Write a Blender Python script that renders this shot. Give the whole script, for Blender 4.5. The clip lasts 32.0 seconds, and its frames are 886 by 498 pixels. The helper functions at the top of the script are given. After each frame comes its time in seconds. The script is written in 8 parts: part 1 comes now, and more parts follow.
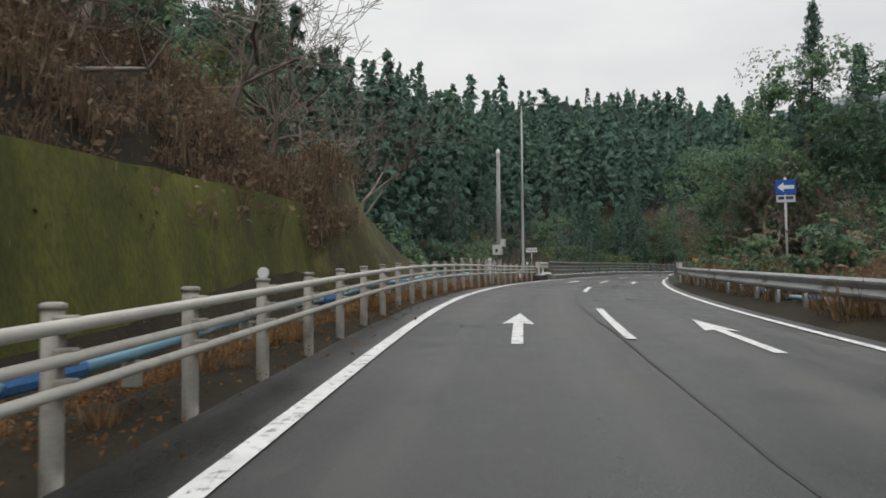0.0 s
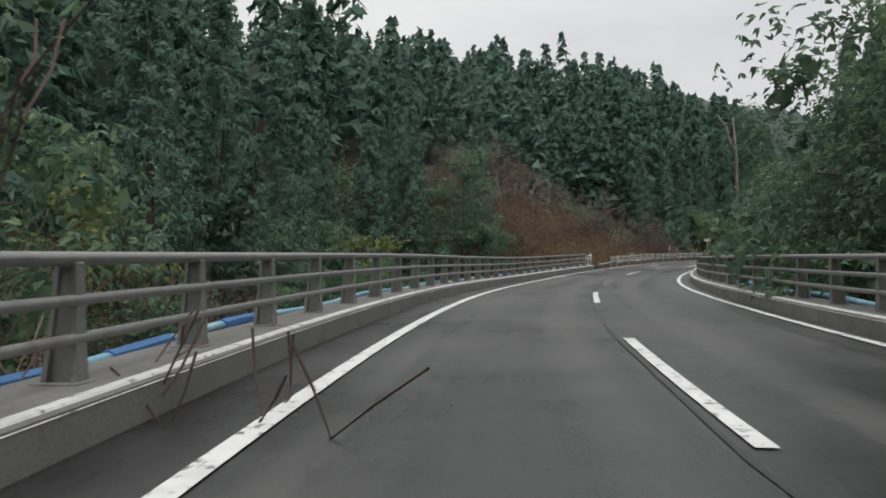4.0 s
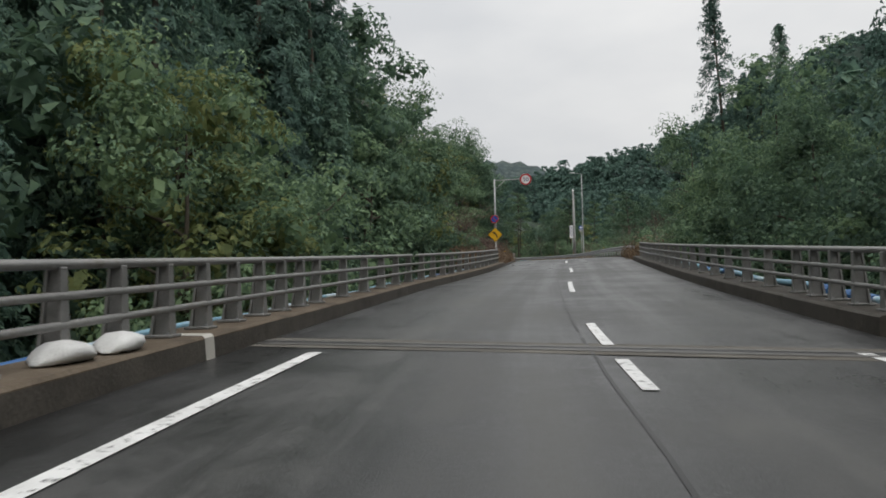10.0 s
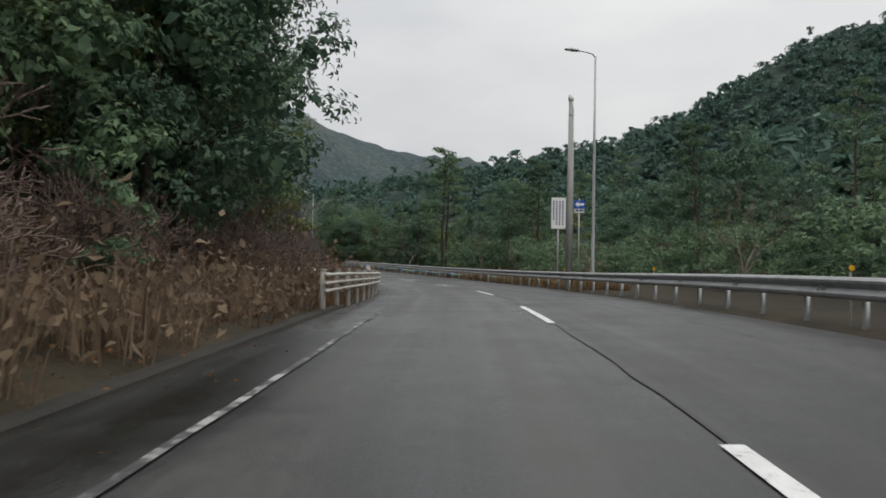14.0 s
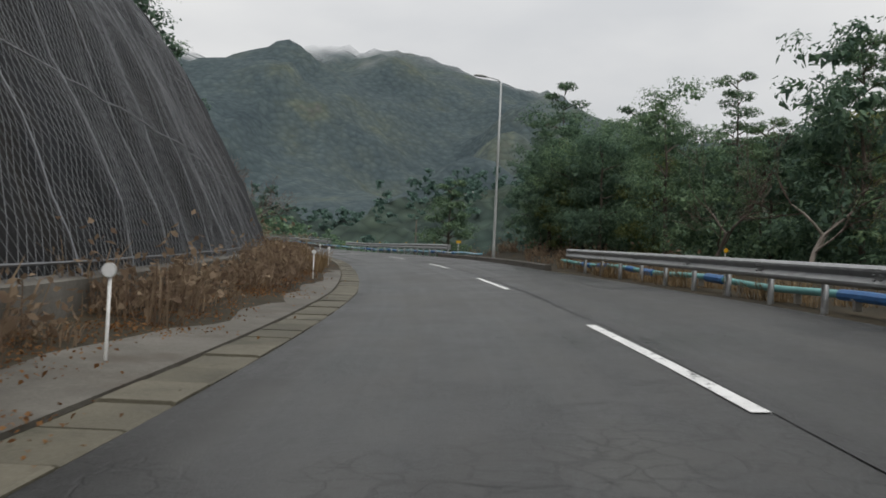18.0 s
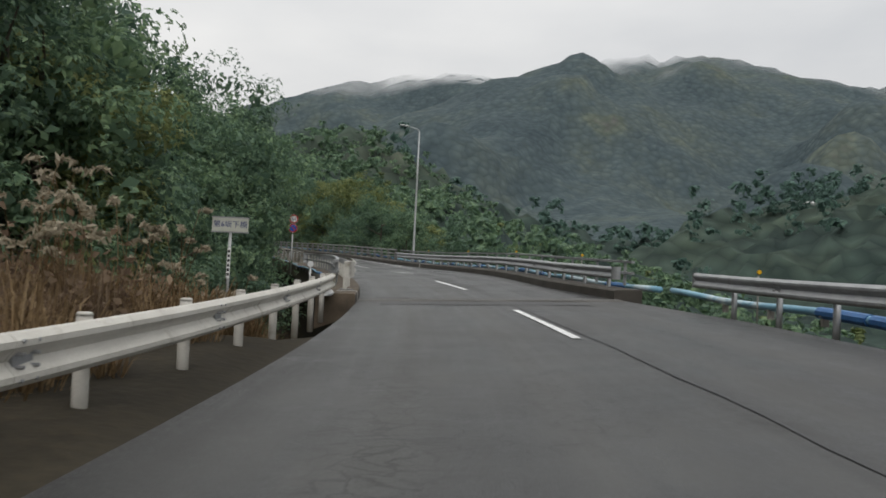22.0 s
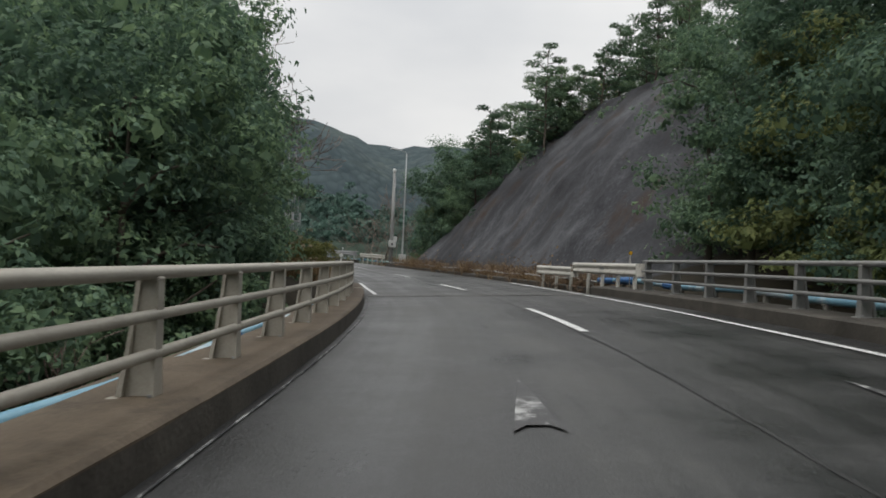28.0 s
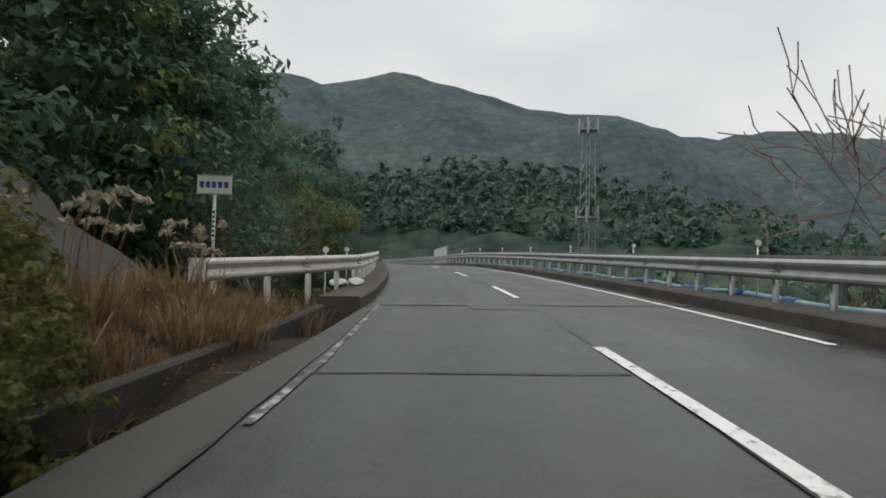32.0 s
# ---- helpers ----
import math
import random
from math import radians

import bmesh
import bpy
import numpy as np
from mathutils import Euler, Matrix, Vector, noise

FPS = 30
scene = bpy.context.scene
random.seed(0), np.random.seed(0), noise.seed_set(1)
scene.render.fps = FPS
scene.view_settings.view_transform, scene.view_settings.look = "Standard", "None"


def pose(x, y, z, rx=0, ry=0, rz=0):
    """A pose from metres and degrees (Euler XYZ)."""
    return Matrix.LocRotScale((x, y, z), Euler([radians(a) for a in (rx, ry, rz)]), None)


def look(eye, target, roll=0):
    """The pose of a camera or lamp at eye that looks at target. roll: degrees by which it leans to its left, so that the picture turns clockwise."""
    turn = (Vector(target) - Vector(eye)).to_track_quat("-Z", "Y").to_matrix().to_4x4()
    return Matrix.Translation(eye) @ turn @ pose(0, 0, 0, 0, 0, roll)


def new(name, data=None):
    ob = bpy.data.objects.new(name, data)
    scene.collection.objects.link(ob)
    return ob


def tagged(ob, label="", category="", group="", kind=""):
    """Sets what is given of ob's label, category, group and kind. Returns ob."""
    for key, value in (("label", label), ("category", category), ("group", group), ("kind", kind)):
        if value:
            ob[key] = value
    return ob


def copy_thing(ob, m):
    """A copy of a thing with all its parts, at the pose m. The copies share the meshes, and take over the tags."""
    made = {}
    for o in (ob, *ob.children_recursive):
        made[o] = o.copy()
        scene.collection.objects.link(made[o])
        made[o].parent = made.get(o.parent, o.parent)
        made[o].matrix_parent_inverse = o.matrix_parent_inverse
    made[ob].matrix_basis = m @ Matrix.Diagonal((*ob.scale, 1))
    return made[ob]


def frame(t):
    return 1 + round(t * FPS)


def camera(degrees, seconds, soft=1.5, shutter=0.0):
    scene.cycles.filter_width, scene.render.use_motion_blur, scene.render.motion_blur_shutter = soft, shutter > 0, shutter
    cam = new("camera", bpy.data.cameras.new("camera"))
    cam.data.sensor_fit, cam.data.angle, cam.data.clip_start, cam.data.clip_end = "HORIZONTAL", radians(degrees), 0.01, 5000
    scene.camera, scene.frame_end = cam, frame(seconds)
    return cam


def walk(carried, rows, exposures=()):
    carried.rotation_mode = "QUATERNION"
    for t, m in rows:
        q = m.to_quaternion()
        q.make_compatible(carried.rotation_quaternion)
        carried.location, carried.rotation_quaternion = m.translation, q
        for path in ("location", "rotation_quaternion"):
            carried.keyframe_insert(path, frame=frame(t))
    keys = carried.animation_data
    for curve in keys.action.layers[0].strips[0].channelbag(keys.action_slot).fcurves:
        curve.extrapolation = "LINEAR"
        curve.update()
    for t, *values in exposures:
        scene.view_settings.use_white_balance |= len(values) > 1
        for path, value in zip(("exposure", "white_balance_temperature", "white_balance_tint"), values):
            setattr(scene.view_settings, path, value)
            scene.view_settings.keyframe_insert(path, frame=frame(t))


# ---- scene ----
cam = camera(56.9, 32.0, soft=1.7, shutter=0.06)
PATH = [
    (0, (0.0, 0.0, -0.578), (0.0, 1.997, -0.473), -0.38),
    (0.5, (0.507, 7.904, -0.199), (0.583, 9.899, -0.094), -1.10),
    (1, (1.365, 15.778, 0.133), (1.521, 17.769, 0.237), -1.73),
    (1.5, (2.505, 23.613, 0.532), (2.745, 25.596, 0.626), -2.01),
    (2, (4.168, 31.303, 0.799), (4.463, 33.28, 0.883), -1.93),
    (2.5, (6.021, 38.954, 0.937), (6.391, 40.918, 1.014), -1.47),
    (3, (7.968, 46.536, 1.1), (8.412, 48.484, 1.171), -0.77),
    (3.5, (10.229, 54.081, 1.424), (10.752, 56.01, 1.496), -0.60),
    (4, (12.85, 61.557, 1.555), (13.454, 63.462, 1.627), -0.68),
    (4.5, (15.745, 68.969, 1.88), (16.434, 70.846, 1.95), -0.87),
    (5, (19.08, 76.244, 1.996), (19.855, 78.087, 2.062), -1.04),
    (5.5, (22.662, 83.439, 2.291), (23.526, 85.241, 2.353), -1.07),
    (6, (26.755, 90.405, 2.375), (27.711, 92.16, 2.436), -0.84),
    (6.5, (31.121, 97.277, 2.545), (32.153, 98.988, 2.612), -0.62),
    (7, (35.924, 103.953, 2.773), (37.028, 105.619, 2.843), -0.86),
    (7.5, (41.09, 110.405, 3.068), (42.272, 112.017, 3.139), -0.95),
    (8, (46.606, 116.592, 3.389), (47.865, 118.145, 3.449), -1.15),
    (8.5, (52.424, 122.542, 3.648), (53.76, 124.029, 3.706), -1.54),
    (9, (58.534, 128.197, 3.922), (59.928, 129.628, 3.992), -1.74),
    (9.5, (64.869, 133.591, 4.111), (66.303, 134.983, 4.184), -1.72),
    (10, (71.153, 139.064, 4.371), (72.619, 140.422, 4.451), -1.35),
    (10.5, (77.755, 144.246, 4.589), (79.257, 145.565, 4.669), -0.88),
    (11, (84.469, 149.303, 4.969), (85.991, 150.598, 5.063), -0.21),
    (11.5, (91.318, 154.167, 5.288), (92.871, 155.423, 5.389), 0.30),
    (12, (98.192, 158.962, 5.62), (99.769, 160.187, 5.724), 0.70),
    (12.5, (105.085, 163.724, 5.998), (106.672, 164.938, 6.096), 0.92),
    (13, (112.144, 168.481, 6.254), (113.725, 169.702, 6.352), 1.39),
    (13.5, (119.084, 173.427, 6.816), (120.655, 174.662, 6.909), 1.40),
    (14, (126.046, 178.39, 6.97), (127.6, 179.648, 7.046), 1.19),
    (14.5, (132.909, 183.497, 7.334), (134.437, 184.787, 7.392), 0.92),
    (15, (139.638, 188.811, 7.394), (141.132, 190.139, 7.433), 0.71),
    (15.5, (146.298, 194.226, 7.534), (147.751, 195.599, 7.567), 0.72),
    (16, (152.657, 200.008, 7.601), (154.063, 201.43, 7.645), 1.15),
    (16.5, (158.732, 206.068, 7.623), (160.06, 207.563, 7.673), 1.63),
    (17, (164.304, 212.536, 7.754), (165.541, 214.107, 7.781), 2.28),
    (17.5, (169.558, 219.189, 7.937), (170.711, 220.823, 7.969), 2.59),
    (18, (174.585, 226.008, 8.112), (175.664, 227.691, 8.157), 2.67),
    (18.5, (179.17, 233.122, 8.3), (180.168, 234.854, 8.357), 2.90),
    (19, (183.483, 240.391, 8.494), (184.396, 242.169, 8.56), 3.42),
    (19.5, (187.605, 247.746, 8.79), (188.444, 249.561, 8.859), 3.63),
    (20, (191.416, 255.26, 8.98), (192.183, 257.105, 9.046), 3.85),
    (20.5, (194.799, 262.965, 9.291), (195.491, 264.839, 9.37), 3.73),
    (21, (197.835, 270.819, 9.53), (198.442, 272.723, 9.611), 3.70),
    (21.5, (200.549, 278.788, 9.718), (201.071, 280.717, 9.797), 3.28),
    (22, (202.866, 286.86, 9.933), (203.278, 288.815, 10.006), 2.76),
    (22.5, (204.765, 295.081, 10.143), (205.077, 297.056, 10.208), 2.26),
    (23, (206.256, 303.314, 10.291), (206.457, 305.302, 10.36), 2.10),
    (23.5, (207.182, 311.574, 10.658), (207.29, 313.57, 10.722), 2.65),
    (24, (207.811, 319.861, 10.931), (207.843, 321.859, 11.002), 3.32),
    (24.5, (208.054, 328.216, 11.127), (208.002, 330.215, 11.184), 3.47),
    (25, (208.146, 336.611, 11.32), (207.984, 338.604, 11.382), 3.57),
    (25.5, (207.548, 345.02, 11.614), (207.276, 347.0, 11.692), 3.59),
    (26, (206.628, 353.438, 11.887), (206.251, 355.4, 11.982), 3.51),
    (26.5, (205.203, 361.814, 12.388), (204.726, 363.753, 12.489), 3.33),
    (27, (203.333, 370.152, 12.655), (202.764, 372.068, 12.74), 3.04),
    (27.5, (201.115, 378.441, 13.016), (200.46, 380.329, 13.093), 2.74),
    (28, (198.576, 386.677, 13.278), (197.85, 388.538, 13.368), 2.54),
    (28.5, (195.861, 394.902, 13.657), (195.054, 396.731, 13.73), 2.57),
    (29, (192.144, 402.775, 13.818), (191.259, 404.567, 13.886), 2.53),
    (29.5, (188.448, 410.668, 14.104), (187.471, 412.412, 14.178), 2.54),
    (30, (184.26, 418.264, 14.355), (183.19, 419.953, 14.425), 3.00),
    (30.5, (179.752, 425.667, 14.682), (178.599, 427.299, 14.751), 2.88),
    (31, (174.937, 432.789, 14.995), (173.702, 434.36, 15.077), 2.45),
    (31.5, (169.779, 439.606, 15.406), (168.48, 441.124, 15.49), 1.68),
    (32, (164.316, 446.133, 15.761), (162.961, 447.602, 15.85), 1.43),
]
# the camera opens and closes a little between woods and open valley
EXPOSURES = [(0, 0.06), (2, 0.05), (7, 0.08), (11, 0.08), (13, 0.04), (16, 0.03), (18, 0.0), (20, 0.0), (24, 0.03), (28, 0.07), (32, 0.03)]
walk(cam, [(t, look(eye, target, roll)) for t, eye, target, roll in PATH], EXPOSURES)

# ---------------------------------------------------------------- sky and light
SUN_ELEV, SUN_TURN = 52.0, 200.0
world = bpy.data.worlds.new("overcast_sky")
scene.world = world
world.use_nodes = True
wn, wl = world.node_tree.nodes, world.node_tree.links
wn.clear()
w_out = wn.new("ShaderNodeOutputWorld")
w_bg = wn.new("ShaderNodeBackground")
w_sky = wn.new("ShaderNodeTexSky")
w_sky.sky_type = "NISHITA"
w_sky.sun_disc = False
w_sky.sun_elevation, w_sky.sun_rotation = radians(SUN_ELEV), radians(SUN_TURN)
w_sky.dust_density = 4.0
w_dim = wn.new("ShaderNodeHueSaturation")
w_dim.inputs["Saturation"].default_value = 0.1
w_dim.inputs["Value"].default_value = 0.1
w_tc = wn.new("ShaderNodeTexCoord")
w_map = wn.new("ShaderNodeMapping")
w_map.inputs["Scale"].default_value = (1.0, 1.0, 2.6)
w_noise = wn.new("ShaderNodeTexNoise")
w_noise.inputs["Scale"].default_value = 2.1
w_noise.inputs["Detail"].default_value = 6.0
w_noise.inputs["Roughness"].default_value = 0.48
w_ramp = wn.new("ShaderNodeValToRGB")
w_ramp.color_ramp.elements[0].position, w_ramp.color_ramp.elements[0].color = 0.32, (0.60, 0.615, 0.635, 1)
w_ramp.color_ramp.elements[1].position, w_ramp.color_ramp.elements[1].color = 0.72, (0.86, 0.855, 0.84, 1)
w_mix = wn.new("ShaderNodeMixRGB")
w_mix.inputs[0].default_value = 0.88
wl.new(w_tc.outputs["Generated"], w_map.inputs["Vector"])
wl.new(w_map.outputs["Vector"], w_noise.inputs["Vector"])
wl.new(w_noise.outputs["Fac"], w_ramp.inputs["Fac"])
wl.new(w_sky.outputs["Color"], w_dim.inputs["Color"])
wl.new(w_dim.outputs["Color"], w_mix.inputs[1])
wl.new(w_ramp.outputs["Color"], w_mix.inputs[2])
# an overcast sky is about twice as bright overhead as near the horizon
w_sep = wn.new("ShaderNodeSeparateXYZ")
w_sq = wn.new("ShaderNodeMath")
w_sq.operation = "POWER"
w_sq.inputs[1].default_value = 2.0
w_grad = wn.new("ShaderNodeMath")
w_grad.operation = "MULTIPLY_ADD"
w_grad.inputs[1].default_value, w_grad.inputs[2].default_value = 1.1, 0.92
w_over = wn.new("ShaderNodeMixRGB")
w_over.blend_type = "MULTIPLY"
w_over.inputs[0].default_value = 1.0
wl.new(w_tc.outputs["Generated"], w_sep.inputs[0])
wl.new(w_sep.outputs["Z"], w_sq.inputs[0])
wl.new(w_sq.outputs[0], w_grad.inputs[0])
wl.new(w_mix.outputs["Color"], w_over.inputs[1])
wl.new(w_grad.outputs[0], w_over.inputs[2])
wl.new(w_over.outputs["Color"], w_bg.inputs["Color"])
w_bg.inputs["Strength"].default_value = 1.1
wl.new(w_bg.outputs["Background"], w_out.inputs["Surface"])
sun_data = bpy.data.lights.new("veiled_sun", "SUN")
sun_data.energy, sun_data.angle, sun_data.color = 0.7, radians(40), (1.0, 0.97, 0.92)
sun = new("veiled_sun", sun_data)
sun.matrix_world = pose(0, 0, 80, 90 - SUN_ELEV, 0, 180 - SUN_TURN)

# ---------------------------------------------------------------- materials


def ramp_node(nodes, stops):
    node = nodes.new("ShaderNodeValToRGB")
    els = node.color_ramp.elements
    while len(els) < len(stops):
        els.new(0.5)
    for el, (pos, col) in zip(els, stops):
        el.position, el.color = pos, (*col, 1)
    return node


def surf(name, stops, scale=4.0, rough=(0.6, 0.8), metal=0.0, bump=0.2, fine=40.0, spec=0.4, big=0.0, random_tint=0.0, per_island=0.0, stretch=(1, 1, 1), grime=None):
    """A surface: colour from broad noise, grain and relief from fine noise, at real size."""
    m = bpy.data.materials.new(name)
    m.use_nodes = True
    n, l = m.node_tree.nodes, m.node_tree.links
    p = n["Principled BSDF"]
    geo = n.new("ShaderNodeNewGeometry")
    mp = n.new("ShaderNodeMapping")
    mp.inputs["Scale"].default_value = stretch
    l.new(geo.outputs["Position"], mp.inputs["Vector"])
    a = n.new("ShaderNodeTexNoise")
    a.inputs["Scale"].default_value, a.inputs["Detail"].default_value, a.inputs["Roughness"].default_value = scale, 5, 0.6
    b = n.new("ShaderNodeTexNoise")
    b.inputs["Scale"].default_value, b.inputs["Detail"].default_value = fine, 3
    l.new(mp.outputs["Vector"], a.inputs["Vector"])
    l.new(mp.outputs["Vector"], b.inputs["Vector"])
    mix = n.new("ShaderNodeMath")
    mix.operation = "MULTIPLY_ADD"
    mix.inputs[1].default_value = 0.35
    l.new(b.outputs["Fac"], mix.inputs[0])
    sub = n.new("ShaderNodeMath")
    sub.operation = "MULTIPLY_ADD"
    sub.inputs[1].default_value, sub.inputs[2].default_value = 0.65, 0.0
    l.new(a.outputs["Fac"], sub.inputs[0])
    l.new(sub.outputs[0], mix.inputs[2])
    fac = mix.outputs[0]
    if big:
        c = n.new("ShaderNodeTexNoise")
        c.inputs["Scale"].default_value, c.inputs["Detail"].default_value = big, 3
        l.new(geo.outputs["Position"], c.inputs["Vector"])
        add = n.new("ShaderNodeMath")
        add.operation = "MULTIPLY_ADD"
        add.inputs[1].default_value = 0.6
        l.new(c.outputs["Fac"], add.inputs[0])
        l.new(fac, add.inputs[2])
        off = n.new("ShaderNodeMath")
        off.operation = "SUBTRACT"
        off.inputs[1].default_value = 0.3
        l.new(add.outputs[0], off.inputs[0])
        fac = off.outputs[0]
    if per_island:
        add = n.new("ShaderNodeMath")
        add.operation = "MULTIPLY_ADD"
        add.inputs[1].default_value = per_island
        l.new(geo.outputs["Random Per Island"], add.inputs[0])
        l.new(fac, add.inputs[2])
        off = n.new("ShaderNodeMath")
        off.operation = "SUBTRACT"
        off.inputs[1].default_value = per_island / 2
        l.new(add.outputs[0], off.inputs[0])
        fac = off.outputs[0]
    if random_tint:
        info = n.new("ShaderNodeObjectInfo")
        add = n.new("ShaderNodeMath")
        add.operation = "MULTIPLY_ADD"
        add.inputs[1].default_value = random_tint
        l.new(info.outputs["Random"], add.inputs[0])
        l.new(fac, add.inputs[2])
        off = n.new("ShaderNodeMath")
        off.operation = "SUBTRACT"
        off.inputs[1].default_value = random_tint / 2
        l.new(add.outputs[0], off.inputs[0])
        fac = off.outputs[0]
    r = ramp_node(n, stops)
    l.new(fac, r.inputs["Fac"])
    col = r.outputs["Color"]
    if grime:
        g = n.new("ShaderNodeTexNoise")
        g.inputs["Scale"].default_value, g.inputs["Detail"].default_value, g.inputs["Roughness"].default_value = grime[1], 6, 0.7
        l.new(mp.outputs["Vector"], g.inputs["Vector"])
        gr = ramp_node(n, [(grime[2], (0, 0, 0)), (grime[3], (1, 1, 1))])
        l.new(g.outputs["Fac"], gr.inputs["Fac"])
        mx = n.new("ShaderNodeMixRGB")
        mx.inputs[2].default_value = (*grime[0], 1)
        l.new(gr.outputs["Color"], mx.inputs[0])
        l.new(col, mx.inputs[1])
        col = mx.outputs["Color"]
    l.new(col, p.inputs["Base Color"])
    rr = n.new("ShaderNodeMapRange")
    rr.inputs["To Min"].default_value, rr.inputs["To Max"].default_value = rough
    l.new(a.outputs["Fac"], rr.inputs["Value"])
    l.new(rr.outputs["Result"], p.inputs["Roughness"])
    p.inputs["Metallic"].default_value = metal
    p.inputs["Specular IOR Level"].default_value = spec
    if bump:
        bp = n.new("ShaderNodeBump")
        bp.inputs["Strength"].default_value, bp.inputs["Distance"].default_value = bump, 0.02
        l.new(b.outputs["Fac"], bp.inputs["Height"])
        l.new(bp.outputs["Normal"], p.inputs["Normal"])
    return m


def leafy(name, stops, rough=0.55, tint=0.35):
    """Foliage: a colour for each spray and each tree."""
    m = surf(name, stops, 0.7, (rough, rough + 0.15), bump=0.0, fine=6, spec=0.18, random_tint=tint, per_island=0.38)
    n, l = m.node_tree.nodes, m.node_tree.links
    p = n["Principled BSDF"]
    tl = n.new("ShaderNodeBsdfTranslucent")
    l.new(p.inputs["Base Color"].links[0].from_socket, tl.inputs["Color"])
    mx = n.new("ShaderNodeMixShader")
    mx.inputs[0].default_value = 0.38
    l.new(p.outputs["BSDF"], mx.inputs[1])
    l.new(tl.outputs["BSDF"], mx.inputs[2])
    l.new(mx.outputs["Shader"], n["Material Output"].inputs["Surface"])
    return m


def road_surface():
    """Damp asphalt: aggregate grain, polished wheel tracks, a wet dirty shoulder, crazing where it is old."""
    m = bpy.data.materials.new("damp_asphalt")
    m.use_nodes = True
    n, l = m.node_tree.nodes, m.node_tree.links
    p = n["Principled BSDF"]
    geo = n.new("ShaderNodeNewGeometry")
    uv = n.new("ShaderNodeUVMap")
    uv.uv_map = "road"
    sep = n.new("ShaderNodeSeparateXYZ")
    l.new(uv.outputs["UV"], sep.inputs[0])
    across, along = sep.outputs["X"], sep.outputs["Y"]

    def tex(scale, detail, rough=0.5, vector=None):
        t = n.new("ShaderNodeTexNoise")
        t.inputs["Scale"].default_value, t.inputs["Detail"].default_value, t.inputs["Roughness"].default_value = scale, detail, rough
        l.new(vector or geo.outputs["Position"], t.inputs["Vector"])
        return t.outputs["Fac"]

    def calc(op, a, b=0.0, c=0.0):
        t = n.new("ShaderNodeMath")
        t.operation = op
        for i, v in enumerate((a, b, c)):
            if isinstance(v, (int, float)):
                t.inputs[i].default_value = v
            else:
                l.new(v, t.inputs[i])
        return t.outputs[0]

    def ramp_to(v, a, b, c, d):
        t = n.new("ShaderNodeMapRange")
        t.interpolation_type = "SMOOTHSTEP"
        for k, w in (("From Min", a), ("From Max", b), ("To Min", c), ("To Max", d)):
            t.inputs[k].default_value = w
        l.new(v, t.inputs["Value"])
        return t.outputs["Result"]

    grain, speck = tex(75, 4), tex(24, 3, 0.7)
    blot, broad = tex(0.45, 7, 0.7), tex(0.11, 4, 0.6)
    mp = n.new("ShaderNodeMapping")
    mp.inputs["Scale"].default_value = (1.6, 0.035, 1)
    l.new(uv.outputs["UV"], mp.inputs["Vector"])
    streak = tex(1.0, 5, 0.6, mp.outputs["Vector"])
    # wheel tracks 0.75 m to either side of the middle of each lane
    lane = calc("ABSOLUTE", calc("SUBTRACT", calc("ABSOLUTE", across), 1.65))
    wheel = ramp_to(calc("ABSOLUTE", calc("SUBTRACT", lane, 0.75)), 0.1, 0.5, 1.0, 0.0)
    tone = calc("MULTIPLY_ADD", blot, 0.42, calc("MULTIPLY_ADD", streak, 0.36, calc("MULTIPLY", grain, 0.24)))
    tone = calc("ADD", tone, calc("MULTIPLY", calc("SUBTRACT", broad, 0.5), 0.34))
    tone = calc("ADD", tone, calc("MULTIPLY", calc("SUBTRACT", speck, 0.5), 0.16))
    tone = calc("ADD", tone, calc("MULTIPLY", calc("SUBTRACT", wheel, 0.4), calc("MULTIPLY", streak, 0.09)))
    r = ramp_node(n, [(0.41, (0.015, 0.0155, 0.0155)), (0.5, (0.034, 0.0345, 0.034)), (0.60, (0.076, 0.076, 0.072))])
    l.new(tone, r.inputs["Fac"])
    # age of the surfacing changes at the bridge joints
    age = ramp_to(along, 209.5, 210.8, 0.98, 0.80)
    age = calc("MULTIPLY", age, ramp_to(along, 491.2, 492.6, 1.0, 0.92))
    # the outer lane was laid later, with a darker mix
    newer = calc("MULTIPLY", ramp_to(across, 0.18, 0.26, 0.0, 1.0), calc("MULTIPLY", ramp_to(along, 224, 228, 0.0, 1.0), ramp_to(along, 485, 492, 1.0, 0.0)))
    age = calc("MULTIPLY", age, calc("SUBTRACT", 1.0, calc("MULTIPLY", newer, 0.32)))
    # damp silt along the outer edge of the lane
    edge = calc("ADD", across, calc("MULTIPLY", calc("SUBTRACT", tex(0.8, 5, 0.65), 0.5), 0.7))
    damp = ramp_to(edge, -3.55, -3.1, 0.52, 1.0)
    # crazed surface in the wheel tracks of the old stretches
    bend = n.new("ShaderNodeVectorMath")
    bend.operation = "MULTIPLY_ADD"
    cn = n.new("ShaderNodeTexNoise")
    cn.inputs["Scale"].default_value, cn.inputs["Detail"].default_value = 2.2, 4
    l.new(geo.outputs["Position"], cn.inputs["Vector"])
    l.new(cn.outputs["Color"], bend.inputs[0])
    bend.inputs[1].default_value = (0.5, 0.5, 0.0)
    l.new(geo.outputs["Position"], bend.inputs[2])
    vo = n.new("ShaderNodeTexVoronoi")
    vo.feature = "DISTANCE_TO_EDGE"
    vo.inputs["Scale"].default_value = 3.6
    l.new(bend.outputs[0], vo.inputs["Vector"])
    line_ = ramp_to(vo.outputs["Distance"], 0.016, 0.06, 1.0, 0.0)
    mq = n.new("ShaderNodeMapping")
    mq.inputs["Scale"].default_value = (3.2, 15.0, 1)
